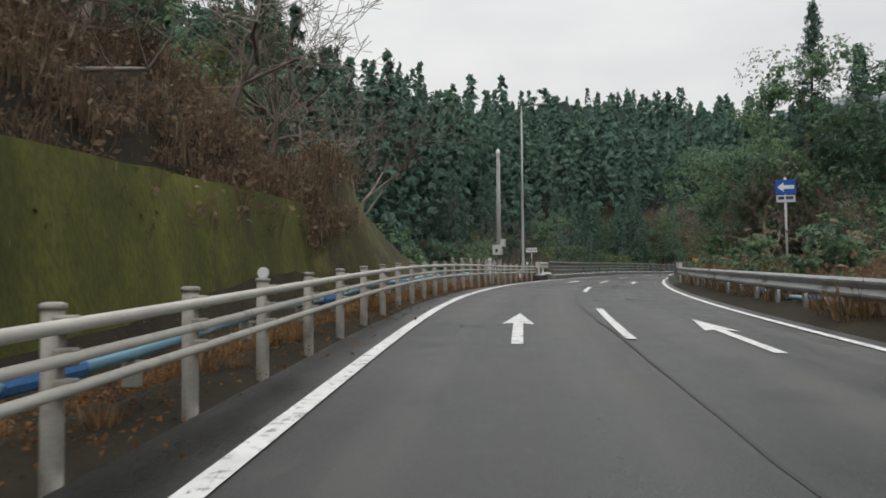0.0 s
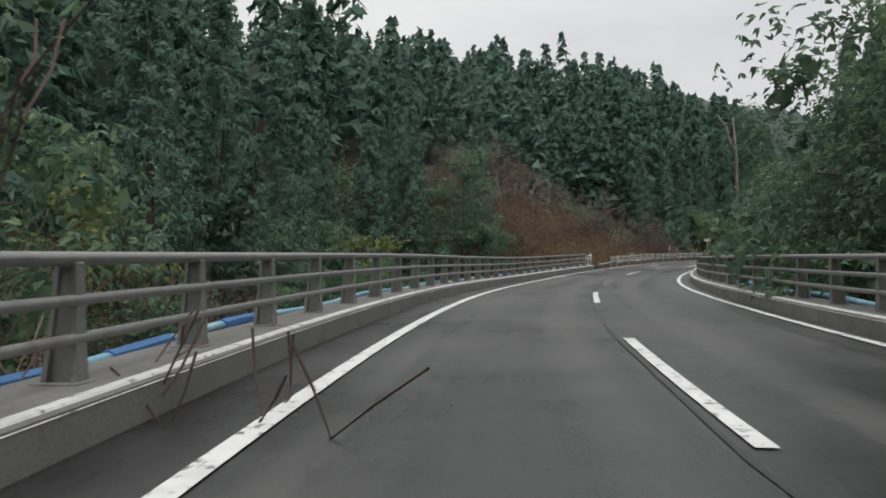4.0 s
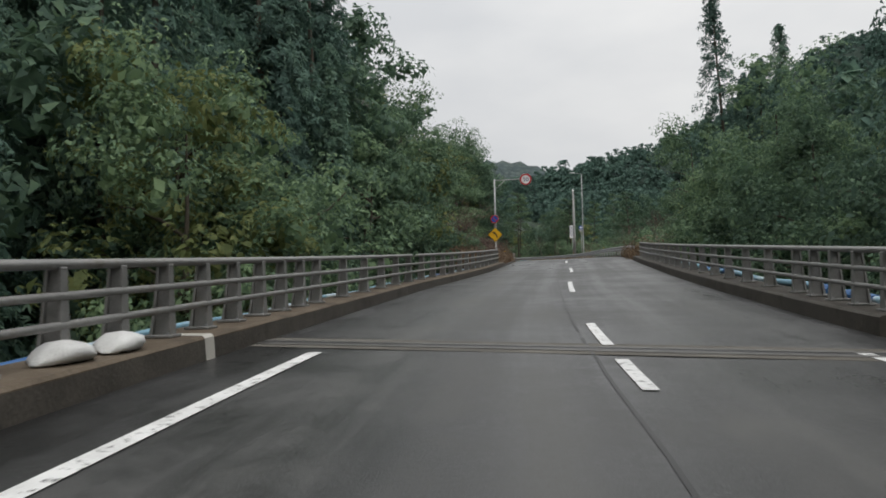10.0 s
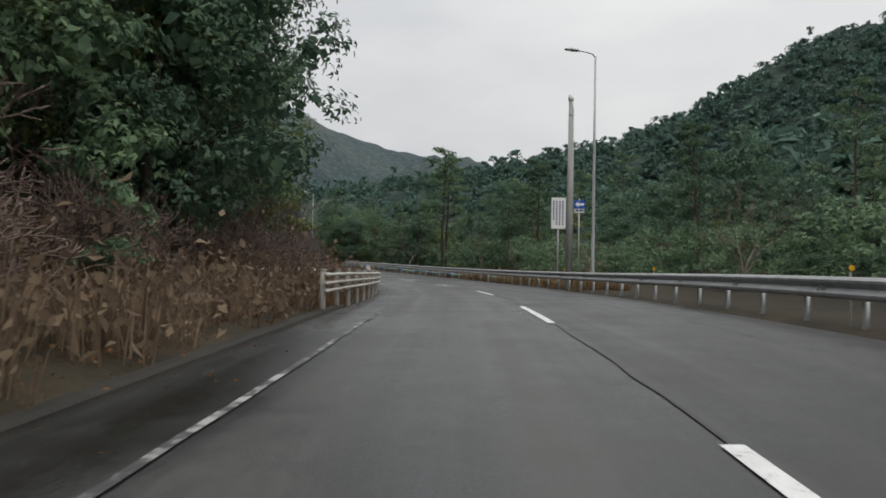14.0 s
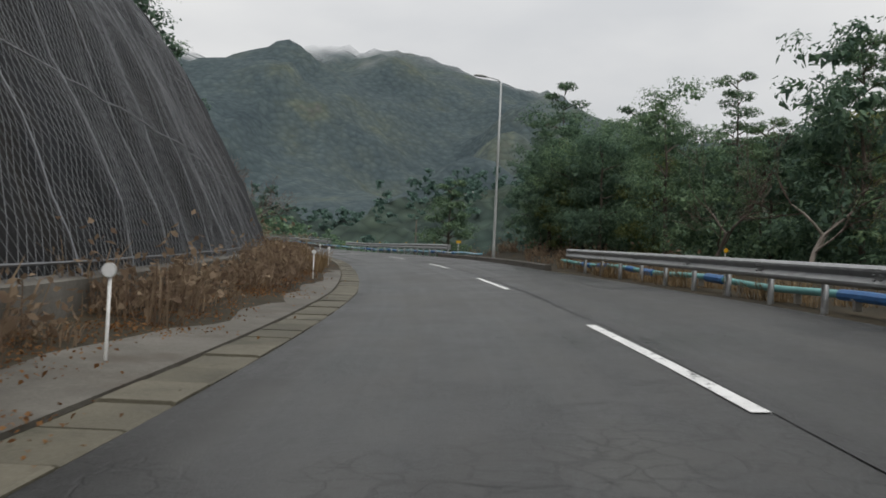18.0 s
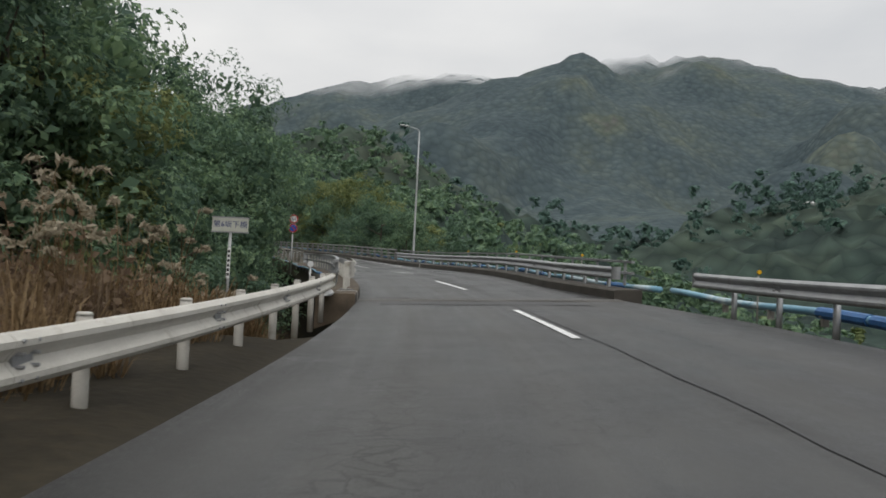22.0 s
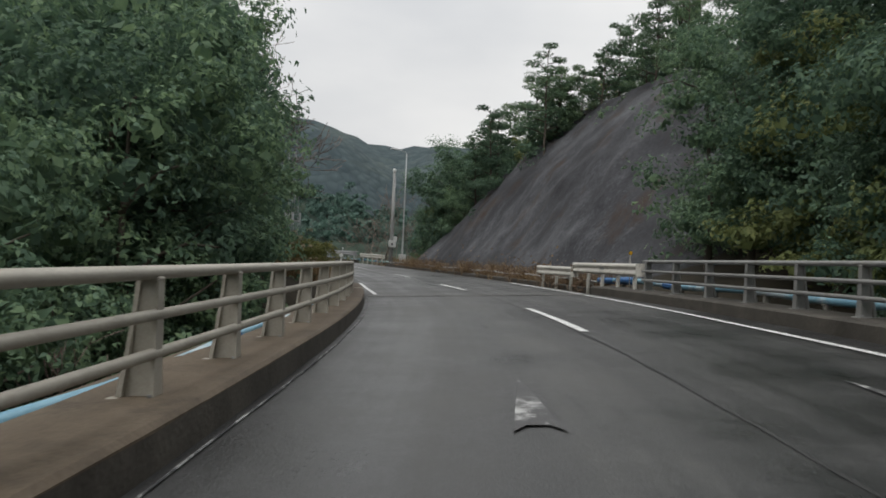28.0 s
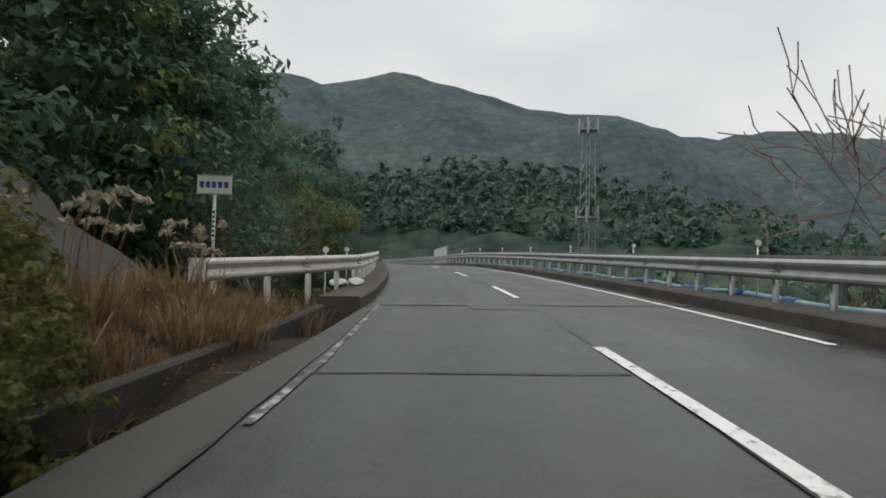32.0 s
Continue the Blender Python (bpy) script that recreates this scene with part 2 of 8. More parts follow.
    l.new(uv.outputs["UV"], mq.inputs["Vector"])
    pits = ramp_to(tex(1.0, 4, 0.7, mq.outputs["Vector"]), 0.56, 0.66, 0.0, 1.0)
    old = calc("MULTIPLY", ramp_to(along, 498, 505, 0.0, 1.0), ramp_to(along, 536, 543, 1.0, 0.0))
    mid = calc("MULTIPLY", ramp_to(along, 258, 266, 0.0, 0.7), ramp_to(along, 372, 384, 1.0, 0.3))
    patchy = calc("ADD", tex(0.35, 3, 0.6), calc("MULTIPLY", wheel, 0.10))
    where = calc("MULTIPLY", calc("ADD", old, mid), ramp_to(patchy, 0.47, 0.58, 0.0, 1.0))
    where = calc("MULTIPLY", where, ramp_to(across, 0.4, 0.7, 1.0, 0.0))
    craze = calc("MULTIPLY", calc("MAXIMUM", calc("MULTIPLY", line_, 0.8), pits), where)
    shade = calc("MULTIPLY", calc("MULTIPLY", age, damp), calc("SUBTRACT", 1.0, calc("ADD", calc("MULTIPLY", craze, 0.72), calc("MULTIPLY", where, 0.24))))
    mul = n.new("ShaderNodeMixRGB")
    mul.blend_type = "MULTIPLY"
    mul.inputs[0].default_value = 1.0
    l.new(r.outputs["Color"], mul.inputs[1])
    l.new(shade, mul.inputs[2])
    l.new(mul.outputs["Color"], p.inputs["Base Color"])
    wet = calc("SUBTRACT", tone, calc("MULTIPLY", wheel, 0.04))
    l.new(ramp_to(wet, 0.36, 0.64, 0.27, 0.66), p.inputs["Roughness"])
    p.inputs["Specular IOR Level"].default_value = 0.5
    bp = n.new("ShaderNodeBump")
    bp.inputs["Strength"].default_value, bp.inputs["Distance"].default_value = 0.5, 0.006
    l.new(calc("SUBTRACT", calc("ADD", grain, calc("MULTIPLY", speck, 0.6)), calc("MULTIPLY", craze, 1.2)), bp.inputs["Height"])
    l.new(bp.outputs["Normal"], p.inputs["Normal"])
    return m


ASPHALT = road_surface()
PAINT = surf("worn_road_paint", [(0.3, (0.52, 0.52, 0.51)), (0.55, (0.74, 0.74, 0.73))], 3.0, (0.45, 0.6), fine=60, grime=((0.10, 0.10, 0.10), 9.0, 0.56, 0.64))
BEIGE = surf("beige_weathered_rail", [(0.3, (0.27, 0.25, 0.21)), (0.7, (0.43, 0.405, 0.35))], 2.0, (0.4, 0.6), metal=0.2, bump=0.08, fine=50, grime=((0.13, 0.10, 0.07), 2.0, 0.58, 0.8))
KERBTAN = surf("rust_stained_concrete", [(0.25, (0.052, 0.038, 0.025)), (0.5, (0.110, 0.083, 0.056)), (0.8, (0.18, 0.145, 0.108))], 1.4, (0.65, 0.9), bump=0.35, fine=30, grime=((0.05, 0.037, 0.025), 1.2, 0.5, 0.7))
FADED = surf("faded_road_paint", [(0.3, (0.20, 0.20, 0.20)), (0.6, (0.45, 0.45, 0.44))], 3.0, (0.5, 0.7), fine=60, grime=((0.055, 0.055, 0.056), 3.2, 0.40, 0.50))
OLDPAINT = surf("rubbed_road_paint", [(0.3, (0.14, 0.14, 0.14)), (0.7, (0.30, 0.30, 0.295))], 5.0, (0.5, 0.7), fine=60, grime=((0.07, 0.07, 0.07), 7.0, 0.5, 0.62))
SEAM = surf("bitumen_seam", [(0.3, (0.012, 0.012, 0.012)), (0.7, (0.03, 0.03, 0.03))], 2.0, (0.35, 0.6), bump=0.1)
CONCRETE = surf("weathered_concrete", [(0.25, (0.050, 0.045, 0.037)), (0.5, (0.105, 0.097, 0.082)), (0.75, (0.175, 0.163, 0.143))], 1.6, (0.7, 0.9), bump=0.35, fine=30, big=0.3, grime=((0.07, 0.055, 0.04), 1.1, 0.52, 0.75))
SLABTAN = surf("mossy_tan_slab", [(0.25, (0.050, 0.045, 0.030)), (0.5, (0.092, 0.083, 0.058)), (0.8, (0.150, 0.135, 0.100))], 1.6, (0.6, 0.85), bump=0.35, fine=30, random_tint=0.35, grime=((0.040, 0.038, 0.022), 1.3, 0.5, 0.7))
CONCRETE_DAMP = surf("damp_gutter_concrete", [(0.25, (0.026, 0.026, 0.024)), (0.5, (0.040, 0.040, 0.037)), (0.8, (0.060, 0.059, 0.054))], 1.2, (0.45, 0.75), bump=0.25, fine=40, grime=((0.035, 0.033, 0.028), 1.1, 0.5, 0.72))
PARAPET = surf("pale_concrete", [(0.25, (0.128, 0.124, 0.117)), (0.6, (0.212, 0.208, 0.197))], 1.0, (0.7, 0.9), bump=0.3, fine=30, grime=((0.10, 0.085, 0.065), 1.6, 0.55, 0.8))
DARKKERB = surf("dirty_kerb_concrete", [(0.25, (0.028, 0.024, 0.019)), (0.5, (0.058, 0.051, 0.042)), (0.8, (0.115, 0.103, 0.085))], 1.4, (0.6, 0.9), bump=0.4, fine=28, grime=((0.030, 0.025, 0.019), 1.3, 0.48, 0.66))
BLACKKERB = surf("wet_black_kerb", [(0.25, (0.010, 0.009, 0.007)), (0.5, (0.020, 0.018, 0.014)), (0.8, (0.045, 0.040, 0.030))], 1.4, (0.6, 0.9), bump=0.4, fine=28)
GALV = surf("dull_galvanised_steel", [(0.3, (0.24, 0.245, 0.25)), (0.7, (0.42, 0.425, 0.43))], 3.0, (0.38, 0.6), metal=0.7, bump=0.08, fine=50, grime=((0.16, 0.13, 0.10), 2.4, 0.6, 0.82))
ALUGREY = surf("weathered_grey_rail", [(0.3, (0.17, 0.17, 0.165)), (0.7, (0.31, 0.305, 0.295))], 2.0, (0.4, 0.6), metal=0.35, bump=0.08, fine=50, grime=((0.11, 0.09, 0.065), 2.0, 0.55, 0.8))
CREAM = surf("chalky_cream_paint", [(0.3, (0.42, 0.40, 0.36)), (0.7, (0.58, 0.56, 0.51))], 2.0, (0.5, 0.7), bump=0.1, fine=50, grime=((0.17, 0.14, 0.10), 2.6, 0.56, 0.78))
POSTGREY = surf("stained_grey_post", [(0.3, (0.25, 0.235, 0.21)), (0.7, (0.42, 0.40, 0.365))], 3.0, (0.55, 0.75), bump=0.15, fine=50, grime=((0.09, 0.075, 0.055), 3.0, 0.5, 0.75))
BLUEPIPE = surf("pale_blue_pipe", [(0.3, (0.13, 0.30, 0.42)), (0.7, (0.26, 0.47, 0.58))], 1.2, (0.35, 0.5), bump=0.05, grime=((0.5, 0.6, 0.64), 0.5, 0.52, 0.6))
BLUETARP = surf("blue_wrapping", [(0.3, (0.02, 0.09, 0.26)), (0.7, (0.05, 0.18, 0.42))], 6.0, (0.4, 0.6), bump=0.4, fine=18)
TEALPIPE = surf("teal_pipe", [(0.3, (0.10, 0.30, 0.30)), (0.7, (0.20, 0.45, 0.44))], 1.5, (0.4, 0.55), bump=0.05)
STEELPOLE = surf("zinc_grey_pole", [(0.3, (0.33, 0.34, 0.34)), (0.7, (0.50, 0.51, 0.51))], 2.0, (0.45, 0.6), metal=0.3, bump=0.06, stretch=(1, 1, 0.25))
CONPOLE = surf("grey_concrete_pole", [(0.3, (0.24, 0.24, 0.235)), (0.7, (0.38, 0.38, 0.37))], 2.0, (0.7, 0.9), bump=0.15, stretch=(1, 1, 0.3))
BOXGREY = surf("pale_grey_cabinet", [(0.3, (0.44, 0.45, 0.44)), (0.7, (0.58, 0.58, 0.57))], 2.0, (0.45, 0.6), bump=0.06, grime=((0.2, 0.18, 0.14), 2.0, 0.62, 0.85))
WHITE = surf("white_enamel", [(0.3, (0.66, 0.66, 0.65)), (0.7, (0.80, 0.80, 0.79))], 3.0, (0.3, 0.45), bump=0.02)
OLDWHITE = surf("yellowed_white_plate", [(0.3, (0.38, 0.39, 0.33)), (0.7, (0.55, 0.56, 0.49))], 3.0, (0.4, 0.55), bump=0.03)
SIGNRED = surf("sign_red", [(0.3, (0.38, 0.012, 0.02)), (0.7, (0.52, 0.02, 0.03))], 3.0, (0.3, 0.45), bump=0.0)
SIGNBLUE = surf("sign_blue", [(0.3, (0.01, 0.07, 0.36)), (0.7, (0.02, 0.11, 0.48))], 3.0, (0.3, 0.45), bump=0.0)
SIGNYELLOW = surf("sign_yellow", [(0.3, (0.62, 0.34, 0.01)), (0.7, (0.78, 0.45, 0.02))], 3.0, (0.3, 0.45), bump=0.0)
SIGNBLACK = surf("sign_black", [(0.3, (0.012, 0.012, 0.012)), (0.7, (0.03, 0.03, 0.03))], 3.0, (0.4, 0.5), bump=0.0)
INKBLUE = surf("dark_blue_lettering", [(0.3, (0.01, 0.02, 0.12)), (0.7, (0.03, 0.05, 0.2))], 3.0, (0.4, 0.5), bump=0.0)
SIGNGREEN = surf("sign_green", [(0.3, (0.01, 0.16, 0.09)), (0.7, (0.02, 0.24, 0.13))], 3.0, (0.3, 0.45), bump=0.0)
SACK = surf("white_sandbag_cloth", [(0.3, (0.55, 0.55, 0.54)), (0.7, (0.74, 0.74, 0.73))], 5.0, (0.6, 0.8), bump=0.5, fine=60)
LENS = surf("mirror_disc", [(0.3, (0.6, 0.6, 0.6)), (0.7, (0.75, 0.75, 0.75))], 3.0, (0.25, 0.4), bump=0.0)
AMBER = surf("amber_reflector", [(0.3, (0.55, 0.30, 0.01)), (0.7, (0.72, 0.42, 0.02))], 3.0, (0.25, 0.4), bump=0.0)
SHOTCRETE = surf("sprayed_concrete", [(0.28, (0.007, 0.0075, 0.009)), (0.5, (0.017, 0.018, 0.021)), (0.72, (0.044, 0.046, 0.052))], 0.45, (0.7, 0.92), bump=0.8, fine=9, spec=0.2, big=0.08, stretch=(1, 1, 0.35), grime=((0.019, 0.017, 0.015), 0.5, 0.5, 0.66))
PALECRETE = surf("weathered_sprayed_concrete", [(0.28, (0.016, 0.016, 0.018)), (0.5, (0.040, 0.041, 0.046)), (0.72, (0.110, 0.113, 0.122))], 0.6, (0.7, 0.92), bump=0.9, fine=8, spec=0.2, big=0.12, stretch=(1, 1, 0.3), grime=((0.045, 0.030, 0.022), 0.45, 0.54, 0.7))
BROWNCRETE = surf("stained_sprayed_concrete", [(0.28, (0.027, 0.024, 0.022)), (0.5, (0.052, 0.047, 0.042)), (0.75, (0.095, 0.089, 0.080))], 0.5, (0.6, 0.9), bump=0.6, fine=9, big=0.1, stretch=(1, 1, 0.3), grime=((0.024, 0.024, 0.014), 0.4, 0.5, 0.66))
MOSSWALL = surf("mossy_concrete", [(0.25, (0.030, 0.034, 0.008)), (0.5, (0.078, 0.084, 0.014)), (0.78, (0.185, 0.180, 0.035))], 0.9, (0.8, 0.95), bump=0.7, fine=14, big=0.2, stretch=(1, 1, 0.55), grime=((0.052, 0.041, 0.014), 0.8, 0.52, 0.68))
MOSSBANK = surf("mossy_brown_bank", [(0.25, (0.028, 0.023, 0.012)), (0.5, (0.074, 0.066, 0.021)), (0.78, (0.175, 0.160, 0.034))], 1.6, (0.8, 0.95), bump=1.0, fine=11, big=0.25, grime=((0.040, 0.031, 0.020), 0.7, 0.46, 0.62))
STREAK = surf("pale_lime_streak", [(0.3, (0.07, 0.072, 0.075)), (0.7, (0.14, 0.143, 0.147))], 2.0, (0.7, 0.9), bump=0.2)
WIRE = surf("zinc_wire", [(0.3, (0.12, 0.125, 0.13)), (0.7, (0.22, 0.225, 0.235))], 4.0, (0.45, 0.6), metal=0.5, bump=0.0)
BARK = surf("dark_bark", [(0.3, (0.042, 0.034, 0.025)), (0.7, (0.126, 0.105, 0.084))], 4.0, (0.8, 0.95), bump=0.8, fine=22, stretch=(1, 1, 0.25), random_tint=0.3)
PALEBARK = surf("pale_winter_bark", [(0.3, (0.126, 0.105, 0.087)), (0.7, (0.294, 0.259, 0.224))], 4.0, (0.8, 0.95), bump=0.5, fine=22, stretch=(1, 1, 0.3), random_tint=0.4)
TWIG = surf("reddish_twigs", [(0.3, (0.083, 0.054, 0.045)), (0.7, (0.195, 0.143, 0.120))], 3.0, (0.8, 0.95), bump=0.2, random_tint=0.4)
CEDAR = leafy("cedar_needles", [(0.2, (0.066, 0.113, 0.099)), (0.5, (0.108, 0.184, 0.147)), (0.8, (0.189, 0.288, 0.204))])
BROADLEAF = leafy("glossy_evergreen_leaves", [(0.2, (0.075, 0.128, 0.094)), (0.5, (0.129, 0.206, 0.129)), (0.85, (0.253, 0.359, 0.190))], 0.5)
PINENEEDLE = leafy("pine_needles", [(0.2, (0.059, 0.100, 0.066)), (0.5, (0.108, 0.172, 0.103)), (0.8, (0.195, 0.276, 0.144))])
SHRUBLEAF = leafy("yellowing_shrub_leaves", [(0.2, (0.045, 0.058, 0.022)), (0.5, (0.115, 0.135, 0.042)), (0.72, (0.210, 0.180, 0.060)), (0.9, (0.270, 0.140, 0.065))], 0.5, 0.2)
OLIVELEAF = leafy("yellow_green_leaves", [(0.2, (0.090, 0.120, 0.045)), (0.5, (0.165, 0.200, 0.078)), (0.85, (0.300, 0.320, 0.130))], 0.5)
DRYGRASS = leafy("dry_winter_grass", [(0.2, (0.10, 0.066, 0.034)), (0.5, (0.25, 0.172, 0.094)), (0.85, (0.42, 0.325, 0.20))], 0.8, 0.3)
REDWEED = leafy("reddish_dead_weeds", [(0.2, (0.072, 0.050, 0.036)), (0.5, (0.180, 0.126, 0.088)), (0.85, (0.33, 0.25, 0.17))], 0.85, 0.3)
ORANGEGRASS = leafy("orange_winter_grass", [(0.2, (0.10, 0.052, 0.024)), (0.5, (0.235, 0.128, 0.060)), (0.85, (0.40, 0.28, 0.16))], 0.8, 0.3)
PLUME = leafy("pampas_plumes", [(0.2, (0.26, 0.22, 0.15)), (0.8, (0.48, 0.43, 0.33))], 0.9, 0.2)
SOIL = surf("forest_floor", [(0.25, (0.014, 0.012, 0.008)), (0.5, (0.032, 0.027, 0.018)), (0.8, (0.070, 0.054, 0.033))], 0.5, (0.85, 1.0), bump=0.8, fine=7, spec=0.2, big=0.05)
JOINTSTEEL = surf("worn_joint_steel", [(0.3, (0.07, 0.065, 0.06)), (0.7, (0.17, 0.165, 0.155))], 4.0, (0.4, 0.6), metal=0.3, bump=0.2)
LEAFFALL = leafy("orange_brown_fallen_leaves", [(0.2, (0.075, 0.034, 0.014)), (0.5, (0.19, 0.092, 0.036)), (0.85, (0.33, 0.19, 0.085))], 0.8, 0.3)
LAMPGLASS = surf("lamp_housing", [(0.3, (0.42, 0.43, 0.43)), (0.7, (0.58, 0.58, 0.58))], 4.0, (0.3, 0.5), bump=0.0)


def far_woods(name, stops, contrast, cloud):
    """Wooded mountain sides far away, haze put into their colour, whose heads go into low cloud."""
    m = bpy.data.materials.new(name)
    m.use_nodes = True
    n, l = m.node_tree.nodes, m.node_tree.links
    p = n["Principled BSDF"]
    geo = n.new("ShaderNodeNewGeometry")
    a = n.new("ShaderNodeTexNoise")
    a.inputs["Scale"].default_value, a.inputs["Detail"].default_value, a.inputs["Roughness"].default_value = 0.009, 7, 0.68
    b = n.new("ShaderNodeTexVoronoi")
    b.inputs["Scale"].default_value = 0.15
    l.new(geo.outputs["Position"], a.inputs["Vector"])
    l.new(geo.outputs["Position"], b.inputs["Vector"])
    r = ramp_node(n, stops)
    l.new(a.outputs["Fac"], r.inputs["Fac"])
    # shade in the gaps between crowns is put into the colour
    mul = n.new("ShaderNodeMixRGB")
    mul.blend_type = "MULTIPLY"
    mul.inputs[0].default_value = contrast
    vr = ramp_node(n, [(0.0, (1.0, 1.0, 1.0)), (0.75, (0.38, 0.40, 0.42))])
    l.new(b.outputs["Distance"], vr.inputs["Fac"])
    # each crown has a shade of its own
    tone = ramp_node(n, [(0.0, (0.80, 0.82, 0.84)), (1.0, (1.18, 1.17, 1.12))])
    per = n.new("ShaderNodeMixRGB")
    per.blend_type = "MULTIPLY"
    per.inputs[0].default_value = 1.0
    l.new(b.outputs["Color"], tone.inputs["Fac"])
    l.new(r.outputs["Color"], per.inputs[1])
    l.new(tone.outputs["Color"], per.inputs[2])
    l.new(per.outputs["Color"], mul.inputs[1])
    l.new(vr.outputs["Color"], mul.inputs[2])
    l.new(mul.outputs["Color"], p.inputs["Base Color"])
    p.inputs["Roughness"].default_value, p.inputs["Specular IOR Level"].default_value = 0.95, 0.1
    bp = n.new("ShaderNodeBump")
    bp.inputs["Strength"].default_value, bp.inputs["Distance"].default_value = 0.4, 4.0
    bp.invert = True
    l.new(b.outputs["Distance"], bp.inputs["Height"])
    l.new(bp.outputs["Normal"], p.inputs["Normal"])
    if not cloud:
        return m
    # cloud swallows the summits
    c = n.new("ShaderNodeTexNoise")
    c.inputs["Scale"].default_value, c.inputs["Detail"].default_value = 0.0055, 6
    l.new(geo.outputs["Position"], c.inputs["Vector"])
    h = n.new("ShaderNodeMath")
    h.operation = "MULTIPLY_ADD"
    h.inputs[1].default_value = 170.0
    l.new(c.outputs["Fac"], h.inputs[0])
    bank = n.new("ShaderNodeVectorMath")
    bank.operation = "DOT_PRODUCT"
    bank.inputs[1].default_value = (0.08, 0.12, 1.0)
    l.new(geo.outputs["Position"], bank.inputs[0])
    l.new(bank.outputs["Value"], h.inputs[2])
    rng = n.new("ShaderNodeMapRange")
    rng.inputs["From Min"].default_value, rng.inputs["From Max"].default_value = 534, 600
    l.new(h.outputs[0], rng.inputs["Value"])
    tr = n.new("ShaderNodeBsdfTransparent")
    mx = n.new("ShaderNodeMixShader")
    l.new(rng.outputs["Result"], mx.inputs[0])
    l.new(p.outputs["BSDF"], mx.inputs[1])
    l.new(tr.outputs["BSDF"], mx.inputs[2])
    l.new(mx.outputs["Shader"], n["Material Output"].inputs["Surface"])
    return m


# distant haze is put into both base colours as a bluish, lightened tint
FARWOODS = far_woods("hazed_wooded_mountain", [(0.36, (0.058, 0.079, 0.088)), (0.49, (0.073, 0.097, 0.104)), (0.58, (0.086, 0.108, 0.105)), (0.65, (0.104, 0.122, 0.100)), (0.72, (0.115, 0.110, 0.110))], 0.42, True)
HILLWOODS = far_woods("hazed_wooded_hillside", [(0.38, (0.040, 0.060, 0.054)), (0.50, (0.054, 0.078, 0.066)), (0.60, (0.072, 0.096, 0.072)), (0.70, (0.086, 0.090, 0.068))], 0.9, False)

# ---------------------------------------------------------------- the plan: a line along the road
# Stations every 20 m along the lane line, from 40 m behind the start: place, height and cross fall.
ROAD_X = [-0.96, 0.35, 1.66, 3.68, 7.78, 13.47, 21.37, 31.33, 43.31, 57.02, 71.97, 88.02, 104.49, 120.94, 136.92, 152.31, 166.18, 178.2, 188.48, 197.01, 203.58, 207.8, 209.57, 209.02, 206.19, 202.04, 195.57, 186.61, 175.81, 163.19, 149.47, 134.99, 119.97, 104.57, 88.89, 73.02, 57.0]
ROAD_Y = [-39.73, -19.77, 0.18, 20.08, 39.65, 58.81, 77.17, 94.49, 110.49, 125.05, 138.32, 150.26, 161.59, 172.96, 184.99, 197.75, 212.13, 228.11, 245.25, 263.33, 282.21, 301.75, 321.66, 341.64, 361.43, 380.99, 399.89, 417.76, 434.58, 450.09, 464.64, 478.43, 491.63, 504.39, 516.81, 528.98, 540.95]
ROAD_Z = [-3.4, -2.54, -1.69, -0.81, -0.19, 0.39, 0.93, 1.36, 1.99, 2.66, 3.23, 3.98, 4.82, 5.73, 6.27, 6.5, 6.73, 7.17, 7.73, 8.33, 8.81, 9.24, 9.96, 10.45, 11.27, 12.04, 12.71, 13.29, 14.01, 14.85, 15.71, 16.57, 17.31, 17.72, 18.12, 18.52, 18.92]
ROAD_FALL = [-0.0066, -0.0066, -0.0091, -0.0331, -0.0236, -0.0114, -0.0182, -0.0121, -0.0172, -0.0291, -0.0234, -0.0, 0.0156, 0.0237, 0.0142, 0.0184, 0.04, 0.0483, 0.0628, 0.0654, 0.0529, 0.0376, 0.0582, 0.0626, 0.0583, 0.0469, 0.0444, 0.0503, 0.0408, 0.0239, 0.0176, 0.0113, 0.005, 0.0001, 0.0, 0.0, 0.0]

ROAD = np.array([ROAD_X, ROAD_Y, ROAD_Z, ROAD_FALL]).T


def line(q):
    """Place, height and cross fall of the lane line at station q."""
    i = min(max(int((q + 40) // 20), 1), len(ROAD) - 3)
    u = (q + 40) / 20 - i
    a, b, c, d = ROAD[i - 1], ROAD[i], ROAD[i + 1], ROAD[i + 2]
    return 0.5 * (2 * b + (c - a) * u + (2 * a - 5 * b + 4 * c - d) * u * u + (3 * b - a - 3 * c + d) * u ** 3)


FINE_Q = np.arange(-40, 20 * len(ROAD) - 80, 0.5)
FINE = np.array([line(q) for q in FINE_Q])
FINE_T = np.gradient(FINE[:, :2], axis=0)
FINE_T /= np.linalg.norm(FINE_T, axis=1)[:, None]


def at(q, o, up=0.0):
    """The place at station q, o metres to the right of the lane line, up metres over the road there."""
    k = (q + 40) * 2
    i = int(min(max(k, 0), len(FINE) - 2))
    u = k - i
    c = FINE[i] * (1 - u) + FINE[i + 1] * u
    t = FINE_T[i] * (1 - u) + FINE_T[i + 1] * u
    return Vector((c[0] + o * t[1], c[1] - o * t[0], c[2] + min(max(o, -6), 6) * c[3] + up))


def heading(q):
    i = int(min(max((q + 40) * 2, 0), len(FINE_T) - 1))
    return math.atan2(-FINE_T[i, 0], FINE_T[i, 1])


def stand(q, o, up=0.0, turn=0.0):
    """The pose of a thing that stands upright at a station and faces along the road."""
    p = at(q, o, up)
    return Matrix.Translation(p) @ Matrix.Rotation(heading(q) + radians(turn), 4, "Z")


